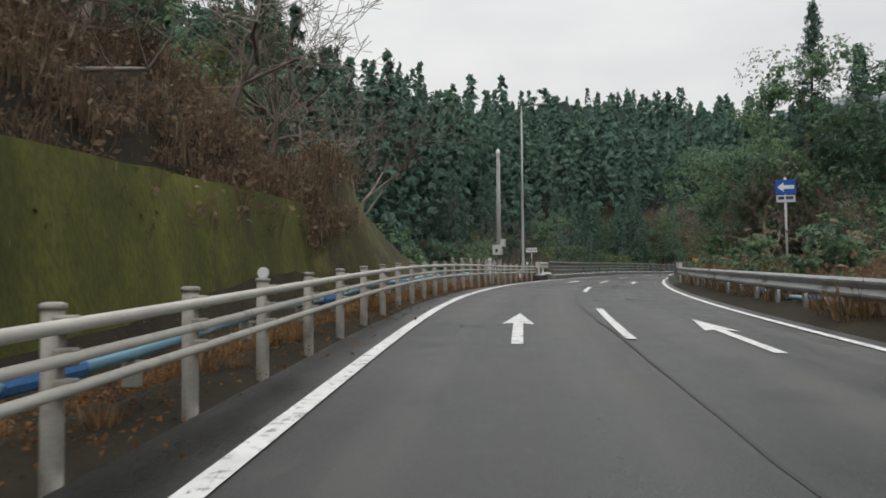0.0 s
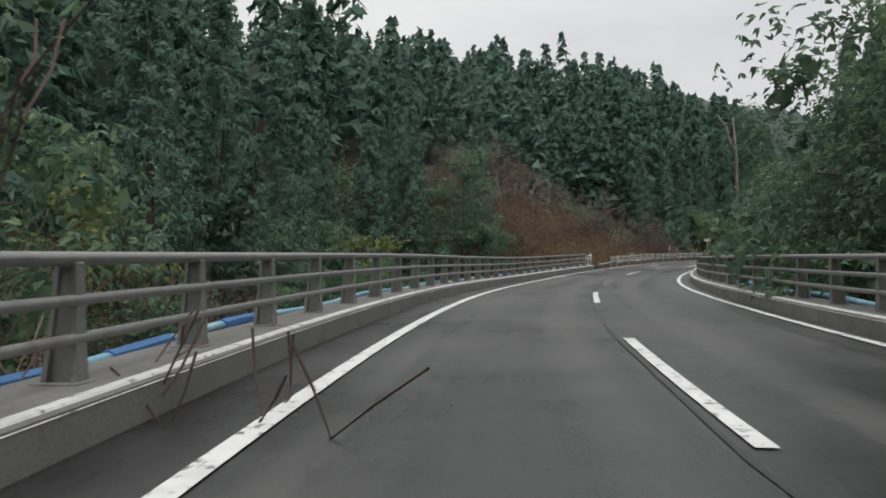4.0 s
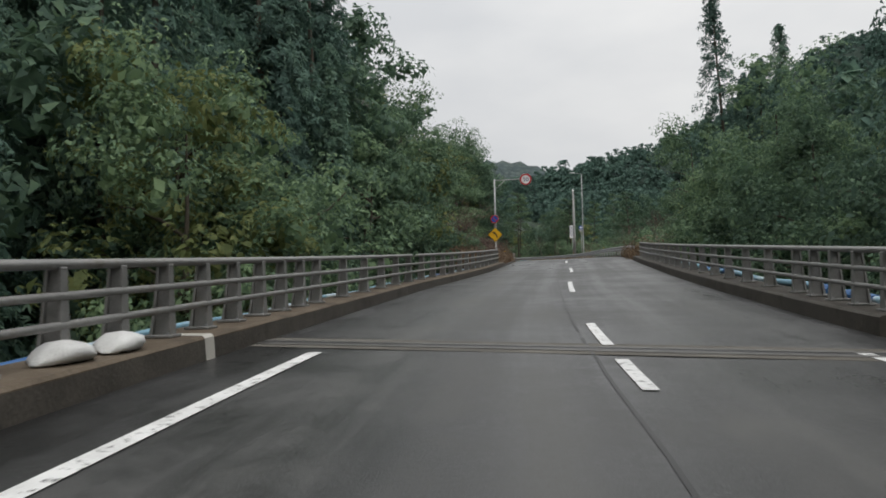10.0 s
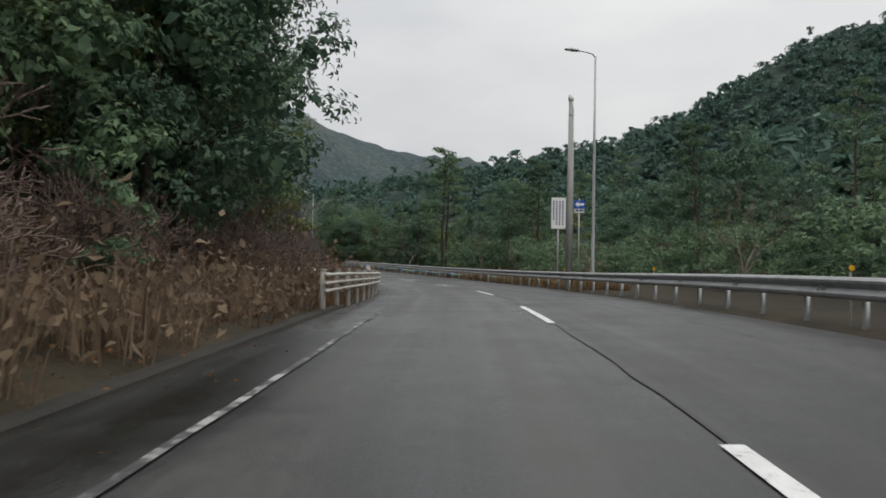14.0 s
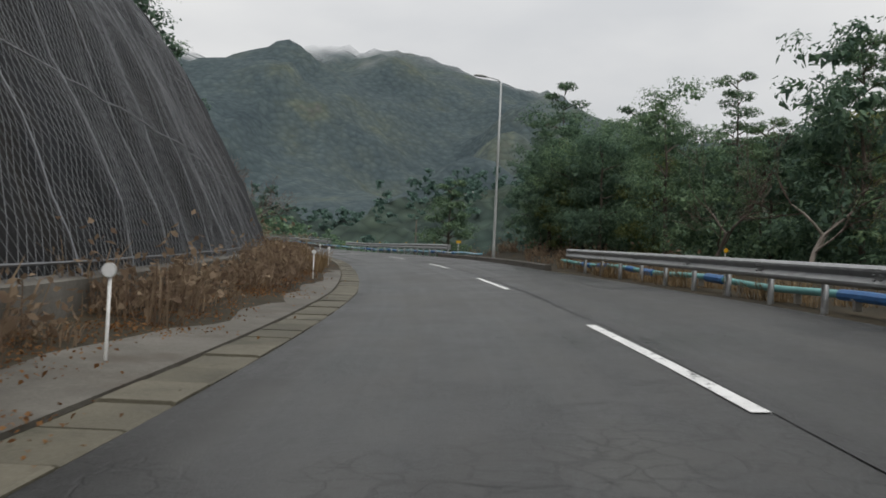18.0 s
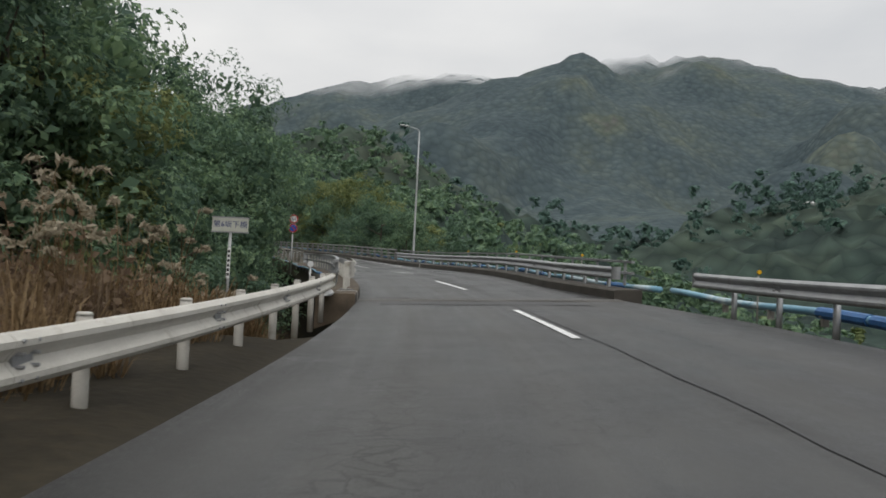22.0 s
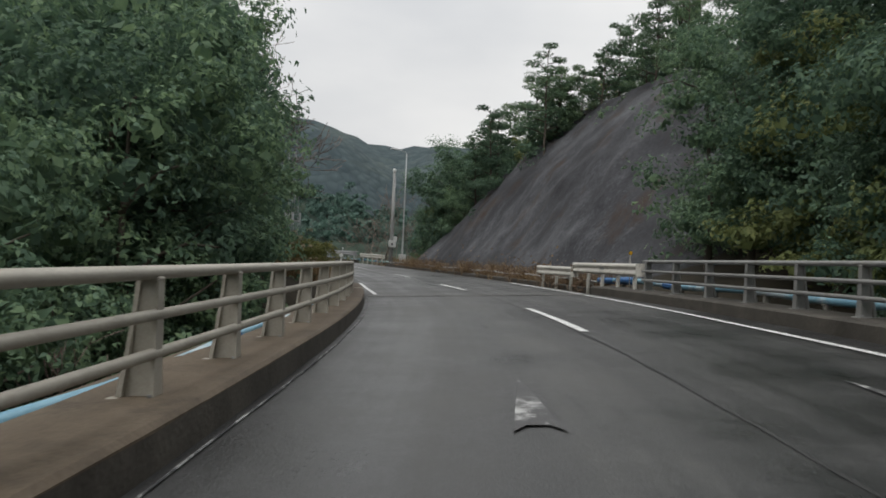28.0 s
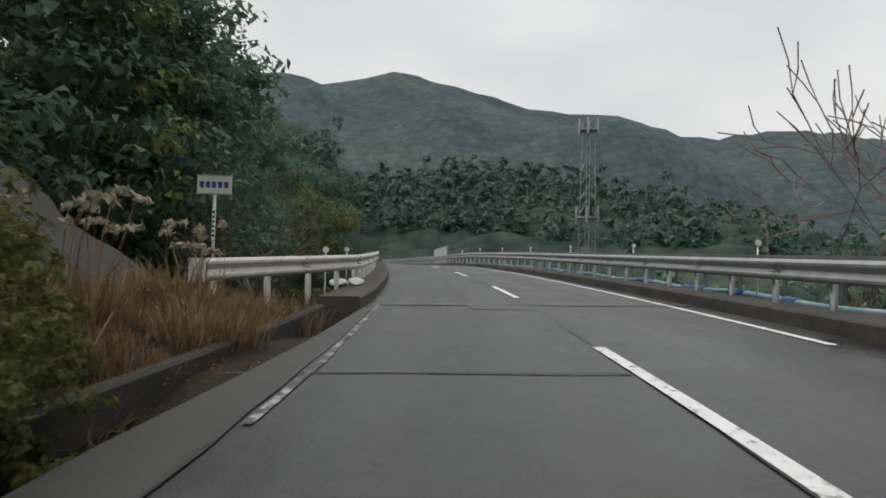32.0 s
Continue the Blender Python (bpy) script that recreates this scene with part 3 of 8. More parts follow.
def key(table, q):
    return float(np.interp(q, [r[0] for r in table], [r[1] for r in table]))


KERB_L = [(-40, -3.75), (50, -3.75), (98, -4.0), (121, -4.1), (165, -4.4), (184, -4.5), (200, -4.05), (216, -3.9), (285, -4.0), (305, -3.75), (316, -3.58), (323, -3.7), (333, -3.83), (345, -3.72), (351, -3.68), (358, -3.93), (366, -3.98), (384, -3.5), (388, -3.4), (403, -3.65), (418, -3.6), (440, -3.1), (456, -3.03), (474, -3.42), (497, -3.6), (505, -3.80), (530, -3.82), (541, -3.80), (546, -3.55), (554, -3.3), (600, -3.3), (680, -3.3)]
KERB_R = [(-40, 3.2), (45, 3.1), (60, 3.0), (109, 3.4), (121, 3.1), (155, 3.5), (172, 3.3), (192, 3.55), (206, 3.8), (225, 4.1), (310, 4.1), (328, 3.35), (352, 3.4), (380, 4.1), (392, 2.9), (412, 3.4), (425, 3.4), (462, 3.55), (480, 3.6), (505, 3.5), (545, 3.3), (600, 3.2), (680, 3.2)]


def kl(q):
    return key(KERB_L, q)


def kr(q):
    return key(KERB_R, q)


# ---------------------------------------------------------------- mesh helpers


class Shape:
    """Gathers faces for one mesh."""

    def __init__(self):
        self.v, self.f = [], []

    def add(self, verts, faces):
        k = len(self.v)
        self.v += [tuple(p) for p in verts]
        self.f += [tuple(i + k for i in f) for f in faces]
        return self

    def box(self, x0, y0, z0, x1, y1, z1, m=None, bevel=0.0):
        b = min(bevel, (x1 - x0) / 3, (y1 - y0) / 3, (z1 - z0) / 3)
        if b > 0:
            ring = lambda d, z: [(x0 + d, y0 + b, z), (x0 + b, y0 + d, z), (x1 - b, y0 + d, z), (x1 - d, y0 + b, z), (x1 - d, y1 - b, z), (x1 - b, y1 - d, z), (x0 + b, y1 - d, z), (x0 + d, y1 - b, z)]
            rings = [[(x0 + b, y0 + b, z0), (x1 - b, y0 + b, z0), (x1 - b, y1 - b, z0), (x0 + b, y1 - b, z0)], ring(0, z0 + b), ring(0, z1 - b), [(x0 + b, y0 + b, z1), (x1 - b, y0 + b, z1), (x1 - b, y1 - b, z1), (x0 + b, y1 - b, z1)]]
            v = rings[0] + rings[1] + rings[2] + rings[3]
            f = [(3, 2, 1, 0), (20, 21, 22, 23)]
            f += [(4 + i, 4 + (i + 1) % 8, 12 + (i + 1) % 8, 12 + i) for i in range(8)]
            for a, (i, j) in enumerate(((1, 2), (3, 4), (5, 6), (7, 0))):
                n = (a + 1) % 4
                f += [(a, n, 4 + j, 4 + i), (20 + n, 20 + a, 12 + i, 12 + j)]
                f += [(a, 4 + i, 4 + (i + 7) % 8), (20 + a, 12 + (i + 7) % 8, 12 + i)]
        else:
            v = [(x, y, z) for z in (z0, z1) for y in (y0, y1) for x in (x0, x1)]
            f = [(0, 2, 3, 1), (4, 5, 7, 6), (0, 1, 5, 4), (2, 6, 7, 3), (0, 4, 6, 2), (1, 3, 7, 5)]
        if m is not None:
            v = [m @ Vector(p) for p in v]
        return self.add(v, f)

    def tube(self, path, radius, n=8, caps=True, squash=1.0):
        """A round bar along a path; radius may be a list."""
        path = [Vector(p) for p in path]
        rad = radius if isinstance(radius, (list, tuple)) else [radius] * len(path)
        rings = []
        side = None
        for i, p in enumerate(path):
            d = (path[min(i + 1, len(path) - 1)] - path[max(i - 1, 0)]).normalized()
            if side is None:
                side = d.orthogonal().normalized() if abs(d.z) > 0.9 else d.cross(Vector((0, 0, 1))).normalized()
            side = (side - d * side.dot(d)).normalized()
            up = side.cross(d)
            rings.append([p + side * math.cos(2 * math.pi * k / n) * rad[i] + up * math.sin(2 * math.pi * k / n) * rad[i] * squash for k in range(n)])
        v = [p for r in rings for p in r]
        f = [(i * n + k, i * n + (k + 1) % n, (i + 1) * n + (k + 1) % n, (i + 1) * n + k) for i in range(len(path) - 1) for k in range(n)]
        if caps:
            f += [tuple(range(n))[::-1], tuple((len(path) - 1) * n + k for k in range(n))]
        return self.add(v, f)

    def loft(self, sections, closed=True, caps=True):
        """Joins like sections one after another."""
        n = len(sections[0])
        v = [p for s in sections for p in s]
        last = n if closed else n - 1
        f = [(i * n + k, i * n + (k + 1) % n, (i + 1) * n + (k + 1) % n, (i + 1) * n + k) for i in range(len(sections) - 1) for k in range(last)]
        if closed and caps:
            f += [tuple(range(n))[::-1], tuple((len(sections) - 1) * n + k for k in range(n))]
        return self.add(v, f)

    def disc(self, r, z0, z1, n=28, m=None, r0=0.0):
        """A disc, or a ring with the inner radius r0, from z0 to z1."""
        c = [(math.cos(2 * math.pi * k / n), math.sin(2 * math.pi * k / n)) for k in range(n)]
        v = [(x * r, y * r, z0) for x, y in c] + [(x * r, y * r, z1) for x, y in c]
        f = [(k, (k + 1) % n, n + (k + 1) % n, n + k) for k in range(n)]
        if r0:
            v += [(x * r0, y * r0, z0) for x, y in c] + [(x * r0, y * r0, z1) for x, y in c]
            f += [(2 * n + (k + 1) % n, 2 * n + k, 3 * n + k, 3 * n + (k + 1) % n) for k in range(n)]
            f += [(n + k, n + (k + 1) % n, 3 * n + (k + 1) % n, 3 * n + k) for k in range(n)]
            f += [((k + 1) % n, k, 2 * n + k, 2 * n + (k + 1) % n) for k in range(n)]
        else:
            f += [tuple(range(n))[::-1], tuple(n + k for k in range(n))]
        if m is not None:
            v = [m @ Vector(p) for p in v]
        return self.add(v, f)

    def plate(self, outline, z0, z1, m=None):
        """A flat plate with the given outline in x and y."""
        n = len(outline)
        v = [(x, y, z0) for x, y in outline] + [(x, y, z1) for x, y in outline]
        f = [tuple(range(n))[::-1], tuple(n + k for k in range(n))] + [(k, (k + 1) % n, n + (k + 1) % n, n + k) for k in range(n)]
        if m is not None:
            v = [m @ Vector(p) for p in v]
        return self.add(v, f)

    def mesh(self, name, material, smooth=False):
        me = bpy.data.meshes.new(name)
        me.from_pydata(self.v, [], self.f)
        if smooth:
            me.polygons.foreach_set("use_smooth", [True] * len(me.polygons))
        me.materials.append(material)
        return me


def thing(name, label, category, group="", kind="", m=None):
    ob = tagged(new(name), label, category, group, kind)
    ob.empty_display_size = 0.2
    if m is not None:
        ob.matrix_world = m
    return ob


def part(name, shape, material, parent, label="", smooth=False, m=None):
    """One mesh object under a thing or a part; shape may be a mesh that others share."""
    me = shape if isinstance(shape, bpy.types.Mesh) else shape.mesh(name, material, smooth)
    ob = new(name, me)
    ob.parent = parent
    if m is not None:
        ob.matrix_basis = m
    return tagged(ob, label)


def setting(name, shape, material, label, category, smooth=False, kind="structure"):
    me = shape if isinstance(shape, bpy.types.Mesh) else shape.mesh(name, material, smooth)
    return tagged(new(name, me), label, category, kind=kind)


def steps(a, b, d):
    n = max(1, int(round((b - a) / d)))
    return [a + (b - a) * i / n for i in range(n + 1)]


def sweep(q0, q1, d, profile, closed=True):
    """A shape drawn along the road: profile(q) gives pairs of offset and height."""
    return Shape().loft([[at(q, o, up) for o, up in profile(q)] for q in steps(q0, q1, d)], closed)


def bulk(name, verts, faces, material, smooth=False):
    """A mesh from arrays: verts (n, 3), faces (m, 4) or (m, 3)."""
    me = bpy.data.meshes.new(name)
    k = faces.shape[1]
    me.vertices.add(len(verts))
    me.vertices.foreach_set("co", verts.astype(np.float32).ravel())
    me.loops.add(faces.size)
    me.loops.foreach_set("vertex_index", faces.astype(np.int32).ravel())
    me.polygons.add(len(faces))
    me.polygons.foreach_set("loop_start", np.arange(0, faces.size, k, dtype=np.int32))
    if smooth:
        me.polygons.foreach_set("use_smooth", np.ones(len(faces), dtype=bool))
    me.update(calc_edges=True)
    me.materials.append(material)
    return me


# ---------------------------------------------------------------- road, paint and kerbs
road = Shape()
cols = 14
road_q = steps(-40, 676, 2.0)
for q in road_q:
    a, b = kl(q) - 0.02, kr(q) + 0.02
    road.v += [tuple(at(q, a + (b - a) * k / cols, 0.012 * math.sin(q * 0.31 + k) * (0.4 if 0 < k < cols else 0))) for k in range(cols + 1)]
for i in range(len(road_q) - 1):
    for k in range(cols):
        j = i * (cols + 1) + k
        road.f.append((j, j + 1, j + cols + 2, j + cols + 1))
road_mesh = road.mesh("road", ASPHALT, True)
uv = road_mesh.uv_layers.new(name="road")
for lo in road_mesh.loops:
    i, k = divmod(lo.vertex_index, cols + 1)
    q = road_q[i]
    uv.data[lo.index].uv = (kl(q) + (kr(q) - kl(q)) * k / cols, q)
setting("road", road_mesh, ASPHALT, "damp grey asphalt road with two lanes", "road")


def stripe(q0, q1, o, width=0.15, lift=0.012, ragged=0.0):
    sec = []
    for q in steps(q0, q1, 1.0):
        oo = o(q) if callable(o) else o
        j = ragged * noise.noise((q * 1.7, oo, 3.0))
        sec.append([at(q, oo - width / 2 + j, lift), at(q, oo + width / 2 + j, lift)])
    return Shape().loft(sec, closed=False)


LINE_L = [(-40, -3.1), (3, -3.1), (20, -3.22), (36, -3.35), (51, -3.03), (57, -2.95), (98, -3.34), (115, -3.36), (121, -3.28), (126, -3.42), (131, -3.48), (147, -3.44), (160, -3.4), (171, -3.4)]
LINE_R = [(-40, 2.75), (20, 2.75), (47, 2.85), (100, 2.85), (121, 2.9), (128, 2.75), (140, 2.9), (150, 3.05), (160, 2.95), (171, 2.4), (415, 2.5), (437, 2.95), (466, 3.0), (480, 2.95), (494, 3.2), (503, 3.3), (545, 2.7), (676, 2.7)]
for q0, q1 in ((-40, 50.2), (51.4, 120.6), (121.9, 168.9)):
    setting("edge_line", stripe(q0, q1, lambda q: key(LINE_L, q), 0.16), PAINT, "solid white painted edge line on the asphalt", "road marking")
    setting("edge_line", stripe(q0, q1, lambda q: key(LINE_R, q), 0.15), PAINT, "solid white painted edge line on the asphalt", "road marking")
setting("edge_line", stripe(492.4, 503.3, lambda q: key([(492, -3.17), (498, -3.3), (503.5, -3.28)], q), 0.13), PAINT, "short white edge line past the bridge joint", "road marking")
for q0, q1 in ((416, 502.3), (546, 672)):
    setting("edge_line", stripe(q0, q1, lambda q: key(LINE_R, q), 0.13), PAINT, "thin white painted edge line on the asphalt", "road marking")
for q0, q1, o in ((226, 246, -3.0), (268.5, 271.5, -3.6), (541.5, 553, -3.11)):
    setting("edge_line", stripe(q0, q1, o, 0.075, ragged=0.05), FADED, "faded, broken white edge line", "road marking")
LANE_MARKS = [-19.5, -4.5, 10.5, 25.3, 39.3, 53.1, 67, 81, 95, 109.2, 122.7, 137.3, 152.35, 181.1, 196.0, 211, 225.9, 240.9, 256, 271, 286, 301.8, 316.5, 331, 346, 361.6, 376.4, 390.5, 405.5, 418.5, 433.4, 449.9, 463.8, 478.9, 495.4, 510.1, 525.2, 539.9, 555.3, 570.3, 585.3, 600.3, 615.3, 630.3, 645.3]
DASH_O = [(-40, -0.1), (10.5, -0.1), (16.5, -0.03), (25, -0.2), (31, -0.18), (39.3, -0.12), (45, -0.05), (55, -0.05), (122, -0.15), (142, -0.14), (166, 0.0), (172, -0.1), (190, -0.05), (197, 0.07), (203, 0.05), (213, -0.13), (217, -0.04), (226, 0.0), (233, 0.08), (271, 0.16), (278, 0.12), (302, 0.25), (308, 0.2), (320, 0.05), (337, 0.13), (353, 0.25), (376, 0.1), (390, 0.0), (396, -0.2), (405, 0.25), (411, 0.0), (434, 0.2), (454, 0.62), (464, 0.2), (495, 0.1), (501, 0.0), (516, -0.06), (540, -0.07), (546, -0.13), (555, -0.05), (676, 0)]
for q in LANE_MARKS:
    setting("lane_mark", stripe(q, q + (5.8 if q > 400 else 6.0), lambda x: key(DASH_O, x), 0.14), OLDPAINT if q == 95 else PAINT, "white painted lane dash on the asphalt", "road marking")["group"] = "lane dashes along the road"
for q0, q1 in ((166.5, 168.35), (169.6, 172.4)):
    setting("lane_mark", stripe(q0, q1, lambda x: key(DASH_O, x), 0.14), PAINT, "short white lane dash cut by the bridge joint", "road marking")["group"] = "lane dashes along the road"
SEAM_O = [(-40, -0.2), (12, -0.22), (19, -0.40), (31, -0.38), (37, -0.22), (60, -0.22), (160, -0.2), (170, -0.3), (185, -0.43), (200, -0.4), (225, 0.0), (262, 0.33), (371, 0.4), (403, 0.05), (455, 0.18), (531, -0.15), (676, 0)]
for a, b in ((-40, 50.3), (50.8, 120.4), (121.2, 170.4), (171.2, 209.6), (210.6, 385.4), (386.9, 417.8), (418.6, 491), (492, 676)):
    setting("road_seam", stripe(a, b, lambda q: key(SEAM_O, q) + 0.05 * noise.noise((q * 0.35, 0, 0)), 0.035, 0.008, 0.035), SEAM, "dark bitumen seam between the lanes", "road seam")


def arrow(q, o, worn):
    k = 0.7 if worn else 1.0
    s = [(q, o - 0.075), (q, o + 0.075), (q + 2.9, o + 0.075), (q + 2.7, o + 0.25 * k), (q + 5.0, o), (q + 2.7, o - 0.25 * k), (q + 2.9, o - 0.075)]
    sh = Shape()
    pts = [at(a, b, 0.013) for a, b in s]
    sh.add(pts, [(2, 3, 4, 6), (6, 4, 5)] if worn else [(0, 1, 2, 6), (6, 2, 3, 4), (6, 4, 5)])
    setting("road_arrow", sh, FADED if worn else PAINT, "worn white straight arrow painted on the lane" if worn else "white straight arrow painted on the lane", "road marking")["group"] = "lane arrows"


for q in (9.6, 38.9, 127.9, 153.2):
    arrow(q, -1.74 if q > 120 else -1.58, False)
    arrow(q - 0.4, 1.62 if q > 140 else 1.38, False)
arrow(449.5, -0.92, True)
arrow(469.0, -1.3, True)
arrow(469.0, 1.6, True)

# the open, crumbling seam and the concrete gutter of the old stretch
setting("road_seam", sweep(497, 542, 0.3, lambda q: [(key(SEAM_O, q) + 0.06 + 0.09 * noise.noise((q * 0.6, 2, 0)) - 0.03 - 0.035 * noise.noise((q * 2.3, 5, 0)), 0.009), (key(SEAM_O, q) + 0.06 + 0.09 * noise.noise((q * 0.6, 2, 0)) + 0.04 + 0.06 * noise.noise((q * 1.7, 9, 0)), 0.009)], closed=False), SEAM, "open crumbling seam between the lanes", "road seam")
setting("road_gutter", sweep(497.5, 552, 1.0, lambda q: [(-3.2, 0.007), (kl(q) + 0.02, 0.02)], closed=False), CONCRETE_DAMP, "smooth damp concrete gutter along the road edge", "gutter")
setting("road_seam", stripe(497.5, 552, lambda q: -3.19 + 0.03 * noise.noise((q * 0.4, 0, 0)), 0.03, 0.011, 0.04), SEAM, "dark crack between asphalt and gutter", "road seam")
cord = setting("cord", Shape().tube([at(q, kl(q) + 0.10 + 0.03 * noise.noise((q * 0.3, 4, 0)), 0.012) for q in steps(461, 491, 0.5)], 0.009, 5), FADED, "thin pale cord lying along the foot of the kerb", "cord", kind="")

# worn strips and cracked patches in the surface
random.seed(5)


def crack(q, o, length, along=True, broad=1.0):
    sh = Shape()
    p = [q, o]
    sec = []
    n = int(length / 0.18)
    ang = 0.0 if along else math.pi / 2
    for i in range(n):
        w = broad * (0.003 + 0.005 * random.random())
        sec.append([at(p[0], p[1] - w, 0.006), at(p[0] + 0.004, p[1] + w, 0.006)] if along else [at(p[0] - w, p[1], 0.006), at(p[0] + w, p[1], 0.006)])
        a = ang + random.uniform(-0.6, 0.6)
        p = [p[0] + 0.18 * math.cos(a), p[1] + 0.18 * math.sin(a)]
    return sh.loft(sec, closed=False)


cracked = Shape()
for q0, q1, o0, o1, n in ((502, 538, -2.7, -1.9, 130), (502, 538, -0.9, 0.2, 150), (262, 280, -2.4, 0.2, 60), (296, 320, -2.2, -0.3, 90), (345, 362, -1.6, 0.1, 60), (213, 222, -2.6, -0.5, 10), (375, 384, -2.6, -0.6, 10)):
    for _ in range(n):
        c = crack(random.uniform(q0, q1), random.uniform(o0, o1), random.uniform(0.25, 0.8), random.random() < 0.35, 1.1 if q0 >= 500 else 0.7)
        cracked.add(c.v, c.f)
for q0, o0, n in ((505, -0.75, 34), (524, -0.5, 30)):
    c = crack(q0, o0, n * 0.18, True, 1.0)
    cracked.add([(v[0], v[1], v[2]) for v in c.v], c.f)
setting("road_cracks", cracked, SEAM, "fine branching cracks in the old asphalt", "cracks", kind="stuff")


def patch(q0, q1, o0, o1, stops, name, label):
    mt = surf(name, stops, 1.2, (0.5, 0.75), bump=0.3, fine=70)
    setting("road_patch", sweep(q0, q1, 0.5, lambda q: [(o0, 0.010), (o1, 0.010)], closed=False), mt, label, "road patch")


patch(384.0, 385.2, -2.9, 2.2, [(0.3, (0.034, 0.034, 0.035)), (0.7, (0.062, 0.062, 0.062))], "mended_asphalt", "rectangular mended patch beside the bridge joint")
patch(386.35, 387.05, -3.0, -2.1, [(0.3, (0.045, 0.045, 0.046)), (0.7, (0.075, 0.075, 0.074))], "pale_mended_asphalt", "pale rectangular mended patch in the lane")
patch(543.66, 543.73, -3.9, -0.2, [(0.3, (0.016, 0.016, 0.016)), (0.7, (0.03, 0.03, 0.03))], "dark_asphalt_strip", "thin dark tar joint across the lane")
patch(551.6, 553.0, -1.3, -0.2, [(0.3, (0.06, 0.06, 0.06)), (0.7, (0.11, 0.11, 0.108))], "pale_bridge_patch", "pale worn patch at the bridge joint")


def joint(q0, toothed=False, pale=False, skew=0.0):
    """A bridge joint across the road: two steel lips and a dark gap."""
    ob = thing("expansion_joint", "steel bridge expansion joint across the wet road", "bridge joint", kind="structure")
    a, b = kl(q0), kr(q0)
    os_ = steps(a, b, 0.25)
    cross = lambda d, o, up: at(q0 + d + skew * o, o, up)
    for d in (-0.16, 0.16):
        part("steel_lip", Shape().loft([[cross(d - 0.07, o, 0.014), cross(d + 0.07, o, 0.014)] for o in os_], closed=False), JOINTSTEEL, ob)
    part("gap", Shape().loft([[cross(-0.09, o, 0.009), cross(0.09, o, 0.009)] for o in os_], closed=False), SEAM, ob)
    if pale and skew < -0.1:
        part("concrete_strip", Shape().loft([[cross(0.23, o, 0.007), cross(0.52, o, 0.007)] for o in os_], closed=False), CONCRETE, ob)
    if pale:
        part("concrete_strip", Shape().loft([[cross(-0.5, o, 0.007), cross(-0.23, o, 0.007)] for o in os_], closed=False), CONCRETE, ob)
    if toothed:
        teeth = Shape()
        for i in range(int((b - a) / 0.16)):
            o = a + 0.16 * i
            teeth.add([cross(-0.09, o, 0.016), cross(-0.09, o + 0.1, 0.016), cross(0.05, o + 0.075, 0.016), cross(0.05, o + 0.025, 0.016)], [(0, 1, 2, 3)])
        part("steel_teeth", teeth, JOINTSTEEL, ob)
        part("concrete_strip", Shape().loft([[cross(0.25, o, 0.007), cross(0.42, o, 0.007)] for o in os_], closed=False), CONCRETE, ob)


for q, toothed, pale, skew in ((49.95, False, True, -0.14), (121.15, False, False, -0.09), (169.2, False, True, -0.19), (210.1, False, False, 0), (385.85, True, True, 0.03), (418.2, False, False, 0), (491.4, True, False, 0), (552.9, False, False, 0)):
    joint(q, toothed, pale, skew)


def kerb(q0, q1, face, width, height, material, label, white=False):
    """A kerb or low parapet; face(q) is its road side."""
    s = 1 if face(q0) > 0 else -1
    sh = sweep(q0, q1, 1.0, lambda q: [(face(q), -0.25), (face(q) + s * 0.015, height - 0.03), (face(q) + s * 0.05, height), (face(q) + s * width, height), (face(q) + s * width, -0.6)])
    ob = setting("kerb", sh, material, label, "kerb")
    if material is KERBTAN:
        part("stained_face", sweep(q0 + 0.02, q1 - 0.02, 1.0, lambda q: [(face(q) - s * 0.004, -0.02), (face(q) + s * 0.011, height - 0.04 - 0.02 * noise.noise((q * 0.7, 0, 0)))], closed=False), DARKKERB, ob, "dark wet stain down the kerb face")
    if white:
        part("painted_edge", sweep(q0, q1, 1.0, lambda q: [(face(q) + s * 0.01, height - 0.05), (face(q) + s * 0.047, height + 0.004), (face(q) + s * 0.13, height + 0.004)], closed=False), PAINT, ob, "white painted kerb edge")
    return ob


kerb(49.2, 120.6, kl, 0.75, 0.28, PARAPET, "pale concrete bridge kerb with a white painted edge", True)
kerb(48.0, 119.5, kr, 0.75, 0.28, PARAPET, "pale concrete bridge kerb with a white painted edge", True)
kerb(46.4, 49.1, lambda q: kl(q) - 0.25, 0.6, 0.24, DARKKERB, "dark mossy concrete kerb before the bridge")
kerb(120.7, 122.6, lambda q: kl(q) - 0.1, 0.6, 0.24, DARKKERB, "dark broken concrete kerb past the bridge")
kerb(163.5, 211.0, kl, 0.75, 0.26, KERBTAN, "brown stained concrete bridge kerb with moss")
kerb(170.5, 210.5, kr, 0.75, 0.26, DARKKERB, "stained concrete bridge kerb with moss")
kerb(211.2, 246, lambda q: kl(q) - 0.05, 0.18, 0.08, BLACKKERB, "low dark roadside kerb half buried in leaves")
kerb(384.2, 420.5, kl, 0.95, 0.25, KERBTAN, "brown weathered concrete bridge kerb")
kerb(386.4, 424.0, kr, 0.8, 0.25, DARKKERB, "brown weathered concrete bridge kerb")
kerb(420.7, 496.6, kl, 0.95, 0.25, KERBTAN, "rust-stained concrete bridge kerb along the curve")
kerb(424.2, 492.0, kr, 0.8, 0.25, DARKKERB, "dark weathered concrete bridge kerb")
kerb(492.2, 536, lambda q: kr(q) + 0.6, 0.25, 0.12, DARKKERB, "low concrete kerb at the foot of the slope")
kerb(328, 352, lambda q: kr(q) + 0.15, 0.3, 0.2, DARKKERB, "low stained concrete kerb")
kerb(551.6, 676, kl, 0.8, 0.24, DARKKERB, "dark concrete bridge kerb")
